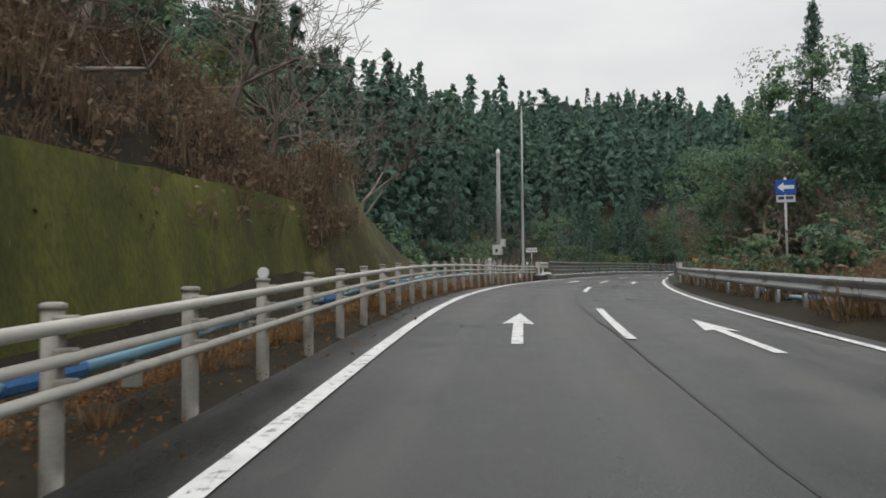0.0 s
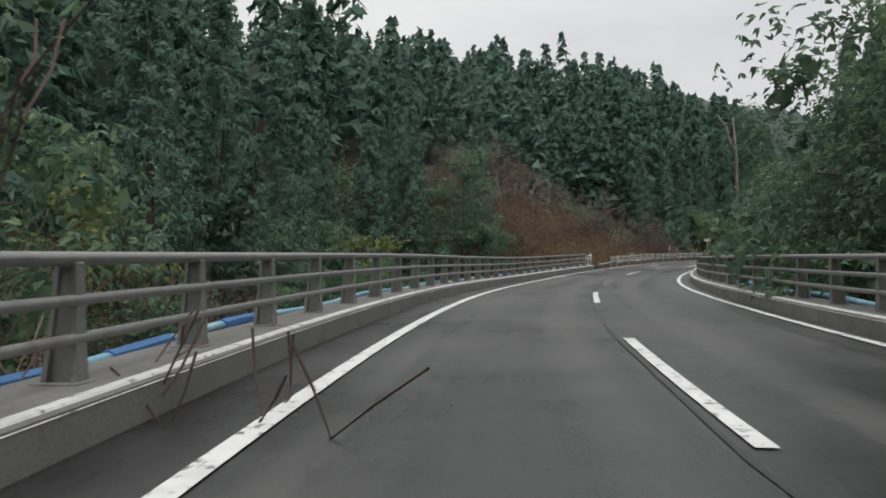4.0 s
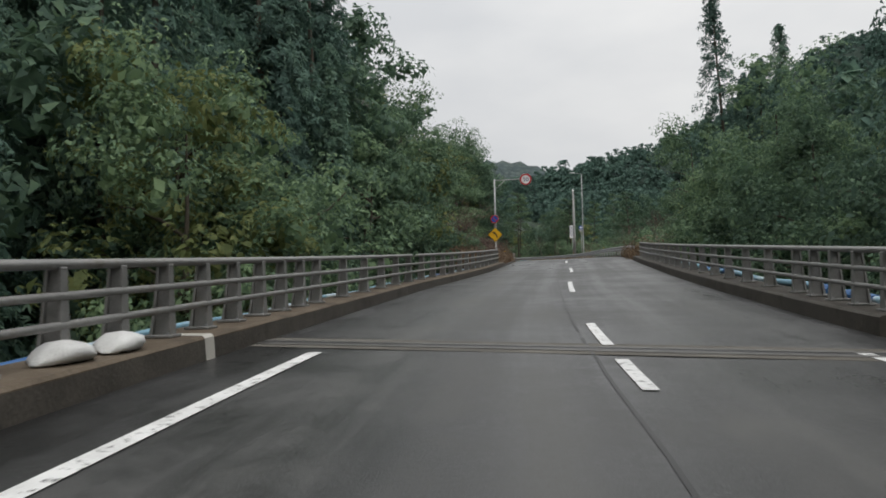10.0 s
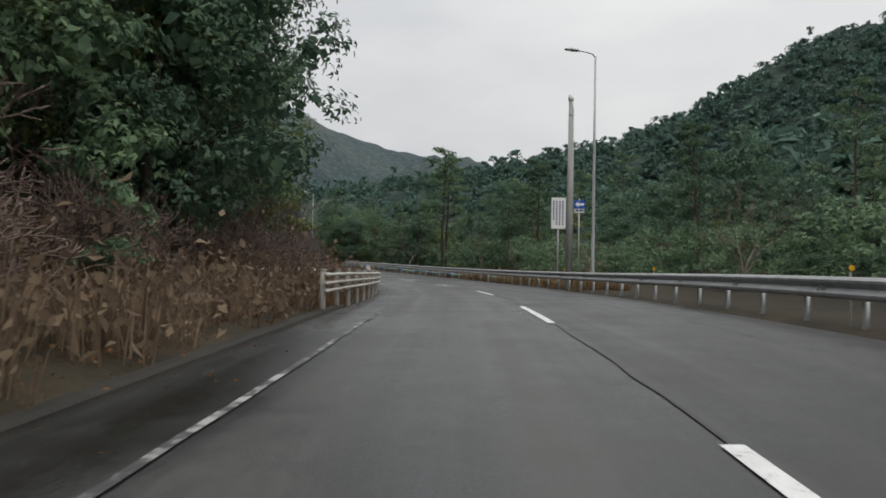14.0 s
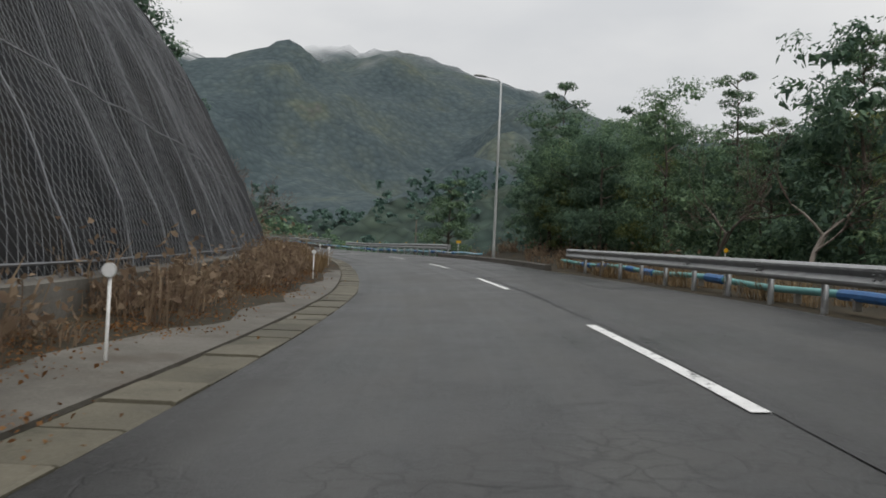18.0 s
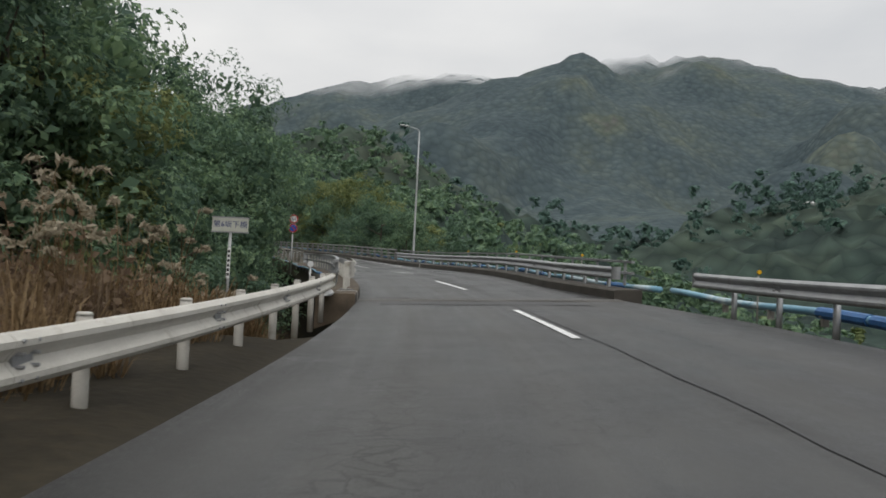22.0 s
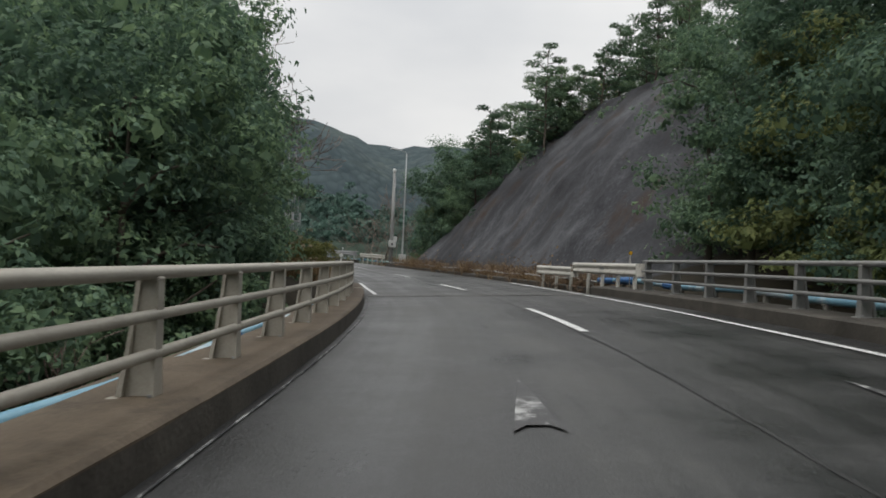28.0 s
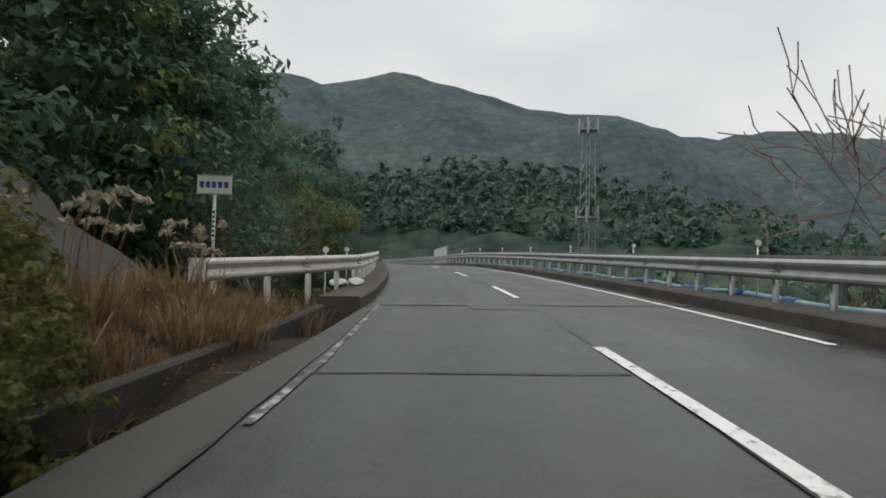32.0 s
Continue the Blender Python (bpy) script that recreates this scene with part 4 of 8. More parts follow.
kerb(545.5, 676, kr, 0.8, 0.24, DARKKERB, "dark concrete bridge kerb")
kerb(530, 551.4, lambda q: kl(q) - 0.62, 0.16, 0.10, BLACKKERB, "broken low kerb half hidden by dry grass")

# bridge decks below the road
for q0, q1 in ((49.5, 121.5), (170, 211), (386, 497), (552, 676)):
    setting("bridge_deck", sweep(q0, q1, 4.0, lambda q: [(kl(q) - 0.78, -0.3), (kr(q) + 0.78, -0.3), (kr(q) + 0.6, -0.75), (2.2, -1.9), (-2.2, -1.9), (kl(q) - 0.6, -0.75)]), CONCRETE, "concrete bridge deck under the road", "bridge")

# gutter of concrete slabs along the cut slope
gutter = thing("roadside_gutter", "mossy concrete gutter of short slabs along the road", "gutter", kind="structure")
random.seed(8)
for i in range(112):
    q = 271.5 + i * 0.85
    if q > 366:
        break
    dz = random.uniform(-0.012, 0.012)
    m = at(q + 0.42, kl(q + 0.42) - 0.27, 0)
    k = i % 4
    sh = Shape().loft([[at(qq, kl(qq) + oo, up + dz) - m for oo, up in ((-0.02, -0.12), (-0.02, 0.012), (-0.05, 0.022), (-0.57, 0.045), (-0.61, 0.03), (-0.61, -0.12))] for qq in (q + 0.02, q + 0.825)])
    part("slab", sh, SLABTAN, gutter, m=Matrix.Translation(m))
setting("verge_slab", sweep(297, 330, 1.0, lambda q: [(kl(q) - 0.64, 0.055), (kl(q) - 1.2, 0.10), (kl(q) - 1.85 - 0.3 * noise.noise((q * 0.2, 1, 0)), 0.15), (kl(q) - 1.9, -0.4), (kl(q) - 0.64, -0.4)]), CONCRETE, "stained concrete verge between gutter and slope", "verge")

# ---------------------------------------------------------------- the ground beside the road
DIST = (0.0, 0.8, 2.5, 5.0, 10.0, 18.0, 30.0, 60.0, 120.0)
# station, then heights over the road at those distances from the kerb
LAND_L = [
    (-60, 0, 0.0, -0.5, 2.9, 6.0, 11, 19, 38, 66), (6, 0, 0.0, -0.5, 2.9, 6.0, 11, 19, 38, 66), (17, 0, 0.0, -0.6, 4.6, 7.4, 11, 19, 38, 66), (24, 0, 0.0, -0.4, 2.2, 6.0, 10, 18, 38, 66), (36, -0.2, -0.1, 0.0, 0.5, 1.6, 7, 16, 36, 62),
    (46, -0.4, -0.4, -0.3, -0.4, 0.2, 4, 11.5, 31, 57), (56, -1, -4, -5, -6, -4, 2, 10.5, 29, 55), (104, -1, -4, -5, -6, -4, 2, 10, 26, 48),
    (117, -1, -2.2, -2, -1.2, 1.0, 6, 12, 23, 42),
]
LAND_L += [
    (124, -0.1, 0.0, 0.2, 1.2, 5.0, 10, 15, 26, 44), (148, -0.1, 0, 0.1, 0.6, 2.8, 7, 13, 24, 42), (162, -0.3, -0.3, -0.6, -1, 0, 5, 12, 22, 40),
    (176, -1, -4, -5, -6, -4, 4, 11, 23, 40), (204, -1, -4, -4, -4, -2, 5, 14, 31, 50), (213, -0.1, 0.1, 0.4, 1.2, 4.5, 11, 19, 34, 50),
    (252, -0.1, 0.1, 0.3, 1.4, 5.5, 12, 20, 34, 50), (268, -0.1, 0.0, 0.1, 1.0, 8.0, 17, 25, 37, 50),
]
LAND_L += [
    (345, -0.1, 0.0, 0.1, 0.4, 8.0, 17, 25, 36, 48), (364, -0.1, 0.0, 0.1, 0.5, 5, 12, 20, 32, 44), (376, -0.1, 0.0, 0.1, 0.4, 2.5, 10, 20, 34, 46),
    (390, -1, -4, -5, -6, -3, 5, 14, 28, 40), (484, -1, -4, -5, -6, -4, 2, 9, 20, 30), (498, -0.1, 0.0, 0.3, 1.2, 6, 12, 18, 28, 36), (507, -0.35, -0.7, -0.2, 1.2, 6, 12, 18, 28, 36),
    (541, -0.35, -0.7, -0.2, 0.9, 5, 10, 16, 25, 32), (545, -0.1, 0.0, 0.3, 0.9, 5, 10, 16, 25, 32), (556, -0.6, -0.8, -0.6, 0, 2.5, 6, 10, 16, 22), (580, -1, -3, -4, -4, -2, 2, 6, 13, 20), (720, -1, -3, -4, -5, -4, 0, 5, 10, 15),
]
LAND_R = [
    (-60, 0, 0.1, 0.3, 0.5, 1.2, 3, 6, 12, 24), (40, 0, 0.1, 0.2, 0.3, 1.0, 2.5, 5, 12, 24), (54, -1, -4, -5, -5, -4, -2, 2, 10, 26), (112, -1, -4, -5, -5, -4, -1, 3, 12, 28),
    (123, 0, 0.3, 0.7, 0.8, 1.0, 2.5, 6, 16, 32), (160, 0, 0.1, 0.4, 0.6, 1.0, 3, 7, 18, 36), (174, -1, -4, -5, -5, -4, -1, 4, 18, 40), (206, -1, -4, -5, -5, -3, 0, 5, 18, 40),
]
LAND_R += [
    (216, 0, 0.1, 0.1, 0.0, 0.0, 0, 1, 4, 12), (322, 0, 0.0, 0.0, 0.2, 0.4, 0.5, 0.0, 2, 8), (346, 0, 0.2, 0.5, 1.0, 1.6, 1.4, 0, -3, -4), (360, -0.1, -0.3, -1.5, -3, -7, -12, -16, -20, -20),
    (432, -0.6, -1.5, -4, -6, -10, -14, -16, -18, -18), (458, -1, -3, -5, -6, -6, -4, -3, -8, -18), (476, -1, -2.5, -2.5, -1.5, 0.5, 2, 1, -8, -14),
]
LAND_R += [
    (492, -0.2, -0.2, 0.2, 1.4, 4.5, 7, 7, 2, -6), (520, -0.1, 0.0, 0.4, 1.9, 7.8, 11.5, 11, 6, 6), (534, -0.1, 0.0, 0.2, 0.9, 4.0, 7, 8, 10, 17),
    (547, -0.3, -1, -2, -4, -6, -6, -2, 16, 28), (566, -0.5, -1.5, -2.5, -4, -7, -6, -1, 20, 38), (582, -0.5, -1.5, -2.5, -4, -7, -6, -1, 20, 36), (606, -1, -2, -3, -5, -8, -10, -10, -8, 0), (720, -1, -2, -3, -5, -8, -10, -10, -8, 0),
]
LAND = {-1: np.array(LAND_L), 1: np.array(LAND_R)}
# wide hills: x, y, height, half width, half width across
HILLS = [(821, 722, 62, 260, 220), (440, 606, 34, 95, 80), (-40, 690, 34, 90, 110), (-260, 420, 40, 150, 160), (-330, 120, 60, 190, 170)]
# mountain crests: how far their flanks reach, then places and heights along the crest
CRESTS = [
    (620, ((18, 1452, 118), (141, 1465, 185), (257, 1466, 253), (318, 1461, 287), (446, 1442, 320), (528, 1421, 298))),
    (430, ((375, 1170, 172), (450, 1153, 236), (486, 1141, 253), (526, 1127, 263), (559, 1114, 256), (612, 1089, 213))),
    (620, ((561, 1327, 288), (638, 1297, 315), (709, 1264, 330), (771, 1229, 319), (912, 1128, 274), (981, 1065, 238), (1104, 918, 178), (1174, 803, 159))),
    (300, ((446, 1300, 235), (420, 1120, 150), (350, 960, 60))), (300, ((526, 1127, 255), (500, 1000, 165), (455, 880, 85))), (300, ((771, 1229, 310), (760, 1050, 190), (720, 900, 90))),
    (420, ((-461, 771, 182), (-377, 896, 192), (-343, 933, 197), (-299, 975, 188), (-242, 1020, 165), (-194, 1051, 163), (-142, 1080, 138), (-106, 1096, 145), (-56, 1115, 137), (125, 1151, 111))),
    (240, ((-343, 933, 180), (-250, 850, 110), (-170, 790, 50))), (240, ((-194, 1051, 150), (-130, 930, 80))),
    (290, ((495, 489, 40), (525, 450, 76), (563, 383, 99), (597, 289, 152), (610, 212, 156), (604, 81, 150))),
]


def rough_land(x, y):
    return 2.2 * noise.noise((x * 0.03, y * 0.03, 1.0)) + 1.0 * noise.noise((x * 0.11, y * 0.11, 2.0))


def land(q, side, dist):
    """Height over the road at a distance from the kerb."""
    t = LAND[side]
    i = int(np.clip(np.searchsorted(t[:, 0], q) - 1, 0, len(t) - 2))
    u = min(max((q - t[i, 0]) / (t[i + 1, 0] - t[i, 0]), 0), 1)
    u = u * u * (3 - 2 * u)
    row = t[i, 1:] * (1 - u) + t[i + 1, 1:] * u
    return float(np.interp(dist, DIST, row))


def ground_at(q, o):
    """A place on the ground at station q and offset o."""
    side = 1 if o > 0 else -1
    e = kr(q) if side > 0 else kl(q)
    d = max(0.0, (o - e) * side)
    p = at(q, o)
    p.z = at(q, e).z + land(q, side, d) + rough_land(p.x, p.y) * min(1.0, max(0.0, (d - 2.5) / 12)) + 0.04 * noise.noise((p.x * 1.3, p.y * 1.3, 0)) * min(1, d)
    return p


def hills(x, y):
    h = np.zeros_like(x)
    for hx, hy, height, a, b in HILLS:
        g = height * np.exp(-(((x - hx) / a) ** 2 + ((y - hy) / b) ** 2) * 0.7)
        h = np.maximum(h, g) + 0.12 * np.minimum(h, g)
    # gullies and spurs bend the flanks below each crest
    w = np.sin(x * 0.017 + 2.1 * np.sin(y * 0.011)) + 0.7 * np.sin(y * 0.021 + 1.8 * np.sin(x * 0.013 + 1)) + 0.4 * np.sin(x * 0.047 + y * 0.031)
    for reach, crest in CRESTS:
        for (ax, ay, ah), (bx, by, bh) in zip(crest[:-1], crest[1:]):
            dx, dy = bx - ax, by - ay
            u = np.clip(((x - ax) * dx + (y - ay) * dy) / (dx * dx + dy * dy), 0, 1)
            d = np.hypot(x - ax - u * dx, y - ay - u * dy) / reach
            top = ah + (bh - ah) * u - 12
            h = np.maximum(h, top * np.clip(1 - d * (1 + 0.16 * w) * (1.0 + 0.25 * d), 0, 1))
    return h


def nearest(x, y):
    """Station, offset and index on the line for arrays of places."""
    sub = FINE[::8]
    best = np.full(x.shape, 1e18)
    idx = np.zeros(x.shape, int)
    for i, c in enumerate(sub):
        d = (x - c[0]) ** 2 + (y - c[1]) ** 2
        m = d < best
        best[m], idx[m] = d[m], i
    c, t = sub[idx], FINE_T[::8][idx]
    o = (x - c[..., 0]) * t[..., 1] - (y - c[..., 1]) * t[..., 0]
    return FINE_Q[::8][idx], np.where(o >= 0, 1, -1) * np.sqrt(best), c[..., 2]


# strips beside the road, then a wide grid out to the mountains, all one sheet
STRIP = (0.0, 0.4, 0.8, 1.4, 2.0, 2.6, 3.4, 4.2, 5.0, 6.2, 7.6, 9.0, 11, 13, 15.5, 18, 21, 25, 30, 36)
gv, gf = [], []
gq = steps(-58, 676, 2.0)
for side in (-1, 1):
    base = len(gv)
    for q in gq:
        for d in STRIP:
            e = kr(q) if side > 0 else kl(q)
            p = ground_at(q, e + side * (d + 0.03)) if d > 0 else at(q, e, -0.12)
            gv.append(tuple(p))
    n = len(STRIP)
    for i in range(len(gq) - 1):
        for k in range(n - 1):
            a = base + i * n + k
            gf.append((a, a + n, a + n + 1, a + 1) if side < 0 else (a, a + 1, a + n + 1, a + n))
ground = setting("ground", bulk("ground", np.array(gv), np.array(gf), SOIL, True), SOIL, "dark forest floor with leaf litter beside the road", "ground")


def far_land(q, s, d):
    """Height over the road further out; the spur beside the last cutting falls away to the valley again."""
    h = land(q, s, min(max(d, 0), 120)) * (0.35 + 0.65 * (1 - min(max((d - 120) / 400, 0), 1)))
    if s > 0 and 505 < q < 640:
        k = min(max((d - 112) / 90, 0), 1)
        h = h * (1 - k) - 12 * k
    return h


def grid_land(xs, ys, skip_near, skip_far=None):
    gx, gy = np.meshgrid(xs, ys)
    q, o, z = nearest(gx, gy)
    hgt = np.empty_like(gx)
    hh = hills(gx, gy)
    for j in range(gx.shape[0]):
        for i in range(gx.shape[1]):
            s = 1 if o[j, i] > 0 else -1
            d = abs(o[j, i]) - 3.6
            n = rough_land(gx[j, i], gy[j, i])
            far = 9 * noise.noise((gx[j, i] * 0.012, gy[j, i] * 0.012, 5)) * min(1, max(0, (d - 60) / 200)) + 7 * noise.noise((gx[j, i] * 0.02, gy[j, i] * 0.02, 9)) * min(1, hh[j, i] / 90)
            hgt[j, i] = (z[j, i] if d < 500 else 10) + far_land(q[j, i], s, d) + n + hh[j, i] * min(1, max(0, (d - 60) / 120)) + far
    verts = np.stack([gx, gy, hgt], -1).reshape(-1, 3)
    nx = len(xs)
    faces = []
    for j in range(len(ys) - 1):
        for i in range(nx - 1):
            dd = min(abs(o[j, i]), abs(o[j + 1, i]), abs(o[j, i + 1]), abs(o[j + 1, i + 1]))
            if dd < skip_near:
                continue
            if skip_far and any(a <= xs[i] and xs[i + 1] <= b and c <= ys[j] and ys[j + 1] <= e for a, b, c, e in skip_far):
                continue
            a = j * nx + i
            faces.append((a, a + 1, a + nx + 1, a + nx))
    return verts, np.array(faces)


IN = (-240, 480, -120, 720)
mv, mf = grid_land(np.arange(IN[0], IN[1] + 1, 5.0), np.arange(IN[2], IN[3] + 1, 5.0), 31.0)
canopy = np.random.default_rng(2)
mv[:, 2] += canopy.uniform(0.0, 5.0, len(mv))
mv[:, :2] += canopy.uniform(-1.2, 1.2, (len(mv), 2))
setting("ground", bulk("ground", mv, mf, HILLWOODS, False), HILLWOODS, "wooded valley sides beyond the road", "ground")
ev, ef = grid_land(np.arange(480, 781, 6.0), np.arange(-60, 561, 6.0), 100.0)
ev[:, 2] += canopy.uniform(0.0, 6.0, len(ev))
ev[:, :2] += canopy.uniform(-1.5, 1.5, (len(ev), 2)) * ((ev[:, :1] > 486) & (ev[:, :1] < 774))
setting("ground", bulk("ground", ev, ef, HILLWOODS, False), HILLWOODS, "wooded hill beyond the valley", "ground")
fv, ff = grid_land(np.arange(-1200, 1701, 15.0), np.arange(-600, 1801, 15.0), 100.0, ((-240, 480, -120, 720), (480, 780, -60, 555)))
tree_tops = np.array([3.0 * noise.noise((v[0] * 0.05, v[1] * 0.05, 0)) + 4.5 * random.random() for v in fv])
fv[:, 2] += tree_tops
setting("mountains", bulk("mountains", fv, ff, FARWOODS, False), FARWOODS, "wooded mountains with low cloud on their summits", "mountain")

# ---------------------------------------------------------------- guard rails


def post_mesh(name, r, height, material, cap=True, n=12, deep=0.4):
    sh = Shape().tube([(0, 0, -deep), (0, 0, height)], r, n)
    if cap:
        sh.tube([(0, 0, height - 0.005), (0, 0, height + 0.02), (0, 0, height + 0.03)], [r * 1.16, r * 1.16, r * 0.7], n)
    return sh.mesh(name, material, True)


PIPE_POST = post_mesh("post", 0.058, 0.84, POSTGREY)
CLAMP = Shape().box(-0.035, -0.05, -0.045, 0.075, 0.05, 0.045, bevel=0.01).mesh("clamp", POSTGREY)


def pipe_guardrail(q0, q1, off, label, side=-1, gap=2.0, tops=(0.76, 0.60, 0.45), loop=False, material=None):
    """Round posts with three pipes on the road side."""
    ob = thing("pipe_guardrail", label, "guardrail")
    n = int((q1 - q0 - 0.5) / gap)
    for i in range(n + 1):
        q = q0 + 0.3 + i * gap
        m = stand(q, off(q))
        lean = Matrix.Rotation(radians(random.uniform(-1.2, 1.2)), 4, "X")
        p = part("post", PIPE_POST, POSTGREY, ob, m=m @ lean)
        for z in tops:
            part("clamp", CLAMP, POSTGREY, p, m=Matrix.Translation((-side * 0.045, 0, z)) @ Matrix.Rotation(math.pi if side > 0 else 0, 4, "Z"))
    for z in tops:
        path = [at(q, off(q) - side * 0.11, z) for q in steps(q0, q1, 1.0)]
        part("pipe", Shape().tube(path, 0.03 if z < 0.7 else 0.036, 10), material or CREAM, ob, smooth=True)
    if loop:
        e = [at(q1, off(q1) - side * 0.11, z) for z in tops]
        d = (at(q1, 0) - at(q1 - 1, 0)) * 0.16
        part("end_bow", Shape().tube([e[0], e[0] + d * 0.6 - Vector((0, 0, 0.03)), e[0] + d - Vector((0, 0, 0.12)), e[2] + d + Vector((0, 0, 0.1)), e[2] + d * 0.6 + Vector((0, 0, 0.02)), e[2]], 0.034, 10), CREAM, ob, smooth=True)
    return ob


W_PROFILE = ((0.000, 0.175), (0.030, 0.165), (0.078, 0.125), (0.080, 0.085), (0.035, 0.035), (0.010, 0.0), (0.035, -0.035), (0.080, -0.085), (0.078, -0.125), (0.030, -0.165), (0.000, -0.175), (-0.006, -0.175), (0.022, -0.160), (0.070, -0.120), (0.072, -0.088), (0.028, -0.038), (0.002, 0.0), (0.028, 0.038), (0.072, 0.088), (0.070, 0.120), (0.022, 0.160), (-0.006, 0.175))
BEAM_POST = Shape().tube([(0, 0, -0.4), (0, 0, 0.72)], 0.06, 12).tube([(0, 0, 0.715), (0, 0, 0.74)], [0.066, 0.05], 12).mesh("post", GALV, True)
CREAM_POST = Shape().tube([(0, 0, -0.4), (0, 0, 0.72)], 0.06, 12).tube([(0, 0, 0.715), (0, 0, 0.74)], [0.066, 0.05], 12).mesh("post", CREAM, True)
BLOCK = Shape().box(0, -0.06, -0.1, 0.12, 0.06, 0.1, bevel=0.012).mesh("spacer", GALV)
SPLICE = Shape()
for bz in (-0.12, -0.04, 0.04, 0.12):
    for by in (-0.09, 0.09):
        SPLICE.tube([(0.03, by, bz), (0.092, by, bz)], 0.014, 6)
SPLICE.box(0.012, -0.12, -0.155, 0.034, 0.12, 0.155)
SPLICE = SPLICE.mesh("splice_plate", GALV)


def beam_guardrail(q0, q1, off, label, side, height=0.62, gap=2.0, ends=(True, True), material=None, first=0.6):
    """A corrugated beam on round posts; side: -1 left of the road, 1 right."""
    mat = material or GALV
    ob = thing("beam_guardrail", label, "guardrail")
    n = int((q1 - q0 - first) / gap)
    for i in range(n + 1):
        q = q0 + first + i * gap
        p = part("post", CREAM_POST if material is CREAM else BEAM_POST, GALV, ob, m=stand(q, off(q) + side * 0.13))
        part("spacer", BLOCK, GALV, p, m=Matrix.Translation((0, 0, height)) @ Matrix.Rotation(math.pi if side > 0 else 0, 4, "Z"))
    lengths = steps(q0, q1, 4.0)
    for a, b in zip(lengths[:-1], lengths[1:]):
        e = 0.0 if a == lengths[0] else 0.16
        part("beam", sweep(a - e, b, 1.0, lambda q: [(off(q) - side * (x + (0.004 if int(round((a - q0) / 4.0)) % 2 else 0.0)), height + z) for x, z in W_PROFILE]), mat, ob)
    for q in lengths[1:-1]:
        part("splice_plate", SPLICE, GALV, ob, m=stand(q, off(q), height) @ Matrix.Rotation(math.pi if side > 0 else 0, 4, "Z"))
    for q, s, yes in ((q0, -1, ends[0]), (q1, 1, ends[1])):
        if yes:
            sec = []
            for k in range(7):
                a = k / 6 * math.pi * 0.62
                dq, do = math.sin(a) * 0.17, (1 - math.cos(a)) * 0.17
                sec.append([at(q + s * dq, off(q) + side * do - side * 0.08, height + z) for z in (0.18, -0.18)] + [at(q + s * (dq - 0.01), off(q) + side * (do + 0.012) - side * 0.08, height + z) for z in (-0.18, 0.18)])
            part("end_wing", Shape().loft(sec), mat, ob, smooth=False)
    return ob


RAIL_POST = Shape()
# a cast post: a tapering web between two flanges, the outer edge leaning in towards the top
RAIL_POST.loft([[(a, -t, z), (b, -t, z), (b, t, z), (a, t, z)] for a, b, t, z in ((-0.130, -0.095, 0.080, 0.0), (-0.100, -0.070, 0.065, 0.22), (-0.070, -0.042, 0.055, 0.50), (-0.050, -0.020, 0.050, 0.74))])
RAIL_POST.loft([[(a, -t, z), (b, -t, z), (b, t, z), (a, t, z)] for a, b, t, z in ((0.080, 0.108, 0.080, 0.0), (0.075, 0.100, 0.065, 0.22), (0.072, 0.095, 0.055, 0.50), (0.070, 0.092, 0.050, 0.74))])
RAIL_POST.loft([[(a, -0.022, z), (b, -0.022, z), (b, 0.022, z), (a, 0.022, z)] for a, b, z in ((-0.10, 0.085, 0.0), (-0.072, 0.078, 0.22), (-0.045, 0.075, 0.50), (-0.022, 0.072, 0.74))])
RAIL_POST.box(-0.055, -0.055, 0.735, 0.095, 0.055, 0.77, bevel=0.01)
RAIL_POST.box(-0.17, -0.13, -0.01, 0.14, 0.13, 0.022, bevel=0.006)
BEIGE_POST = RAIL_POST.mesh("post", BEIGE)
RAIL_POST = RAIL_POST.mesh("post", ALUGREY)
BOLT = Shape().tube([(0, 0, 0), (0, 0, 0.03)], 0.016, 6).mesh("bolt", GALV)


def bridge_rail(q0, q1, off, label, side, base=0.27, gap=2.0, doubles=0, material=None):
    """Cast posts with a thick top rail and two thinner rails."""
    ob = thing("bridge_railing", label, "railing")
    qs = [q0 + 0.35 + i * gap for i in range(int((q1 - q0 - 0.5) / gap) + 1)]
    qs += [q0 + 0.35 + gap * i + gap / 2 for i in range(doubles)]
    for q in qs:
        p = part("post", BEIGE_POST if material else RAIL_POST, ALUGREY, ob, m=stand(q, off(q), base) @ Matrix.Rotation(math.pi if side > 0 else 0, 4, "Z"))
        for x, y in ((0.085, 0.085), (0.085, -0.085)):
            part("bolt", BOLT, GALV, p, m=Matrix.Translation((x, y, 0.018)))
    for z, r, sq in ((0.79, 0.062, 0.72), (0.53, 0.036, 1.0), (0.29, 0.036, 1.0)):
        path = [at(q, off(q) - side * (0.03 if z > 0.7 else 0.075), base + z) for q in steps(q0, q1, 1.0)]
        part("top_rail" if z > 0.7 else "rail", Shape().tube(path, r, 12, squash=sq), material or ALUGREY, ob, smooth=True)
    return ob


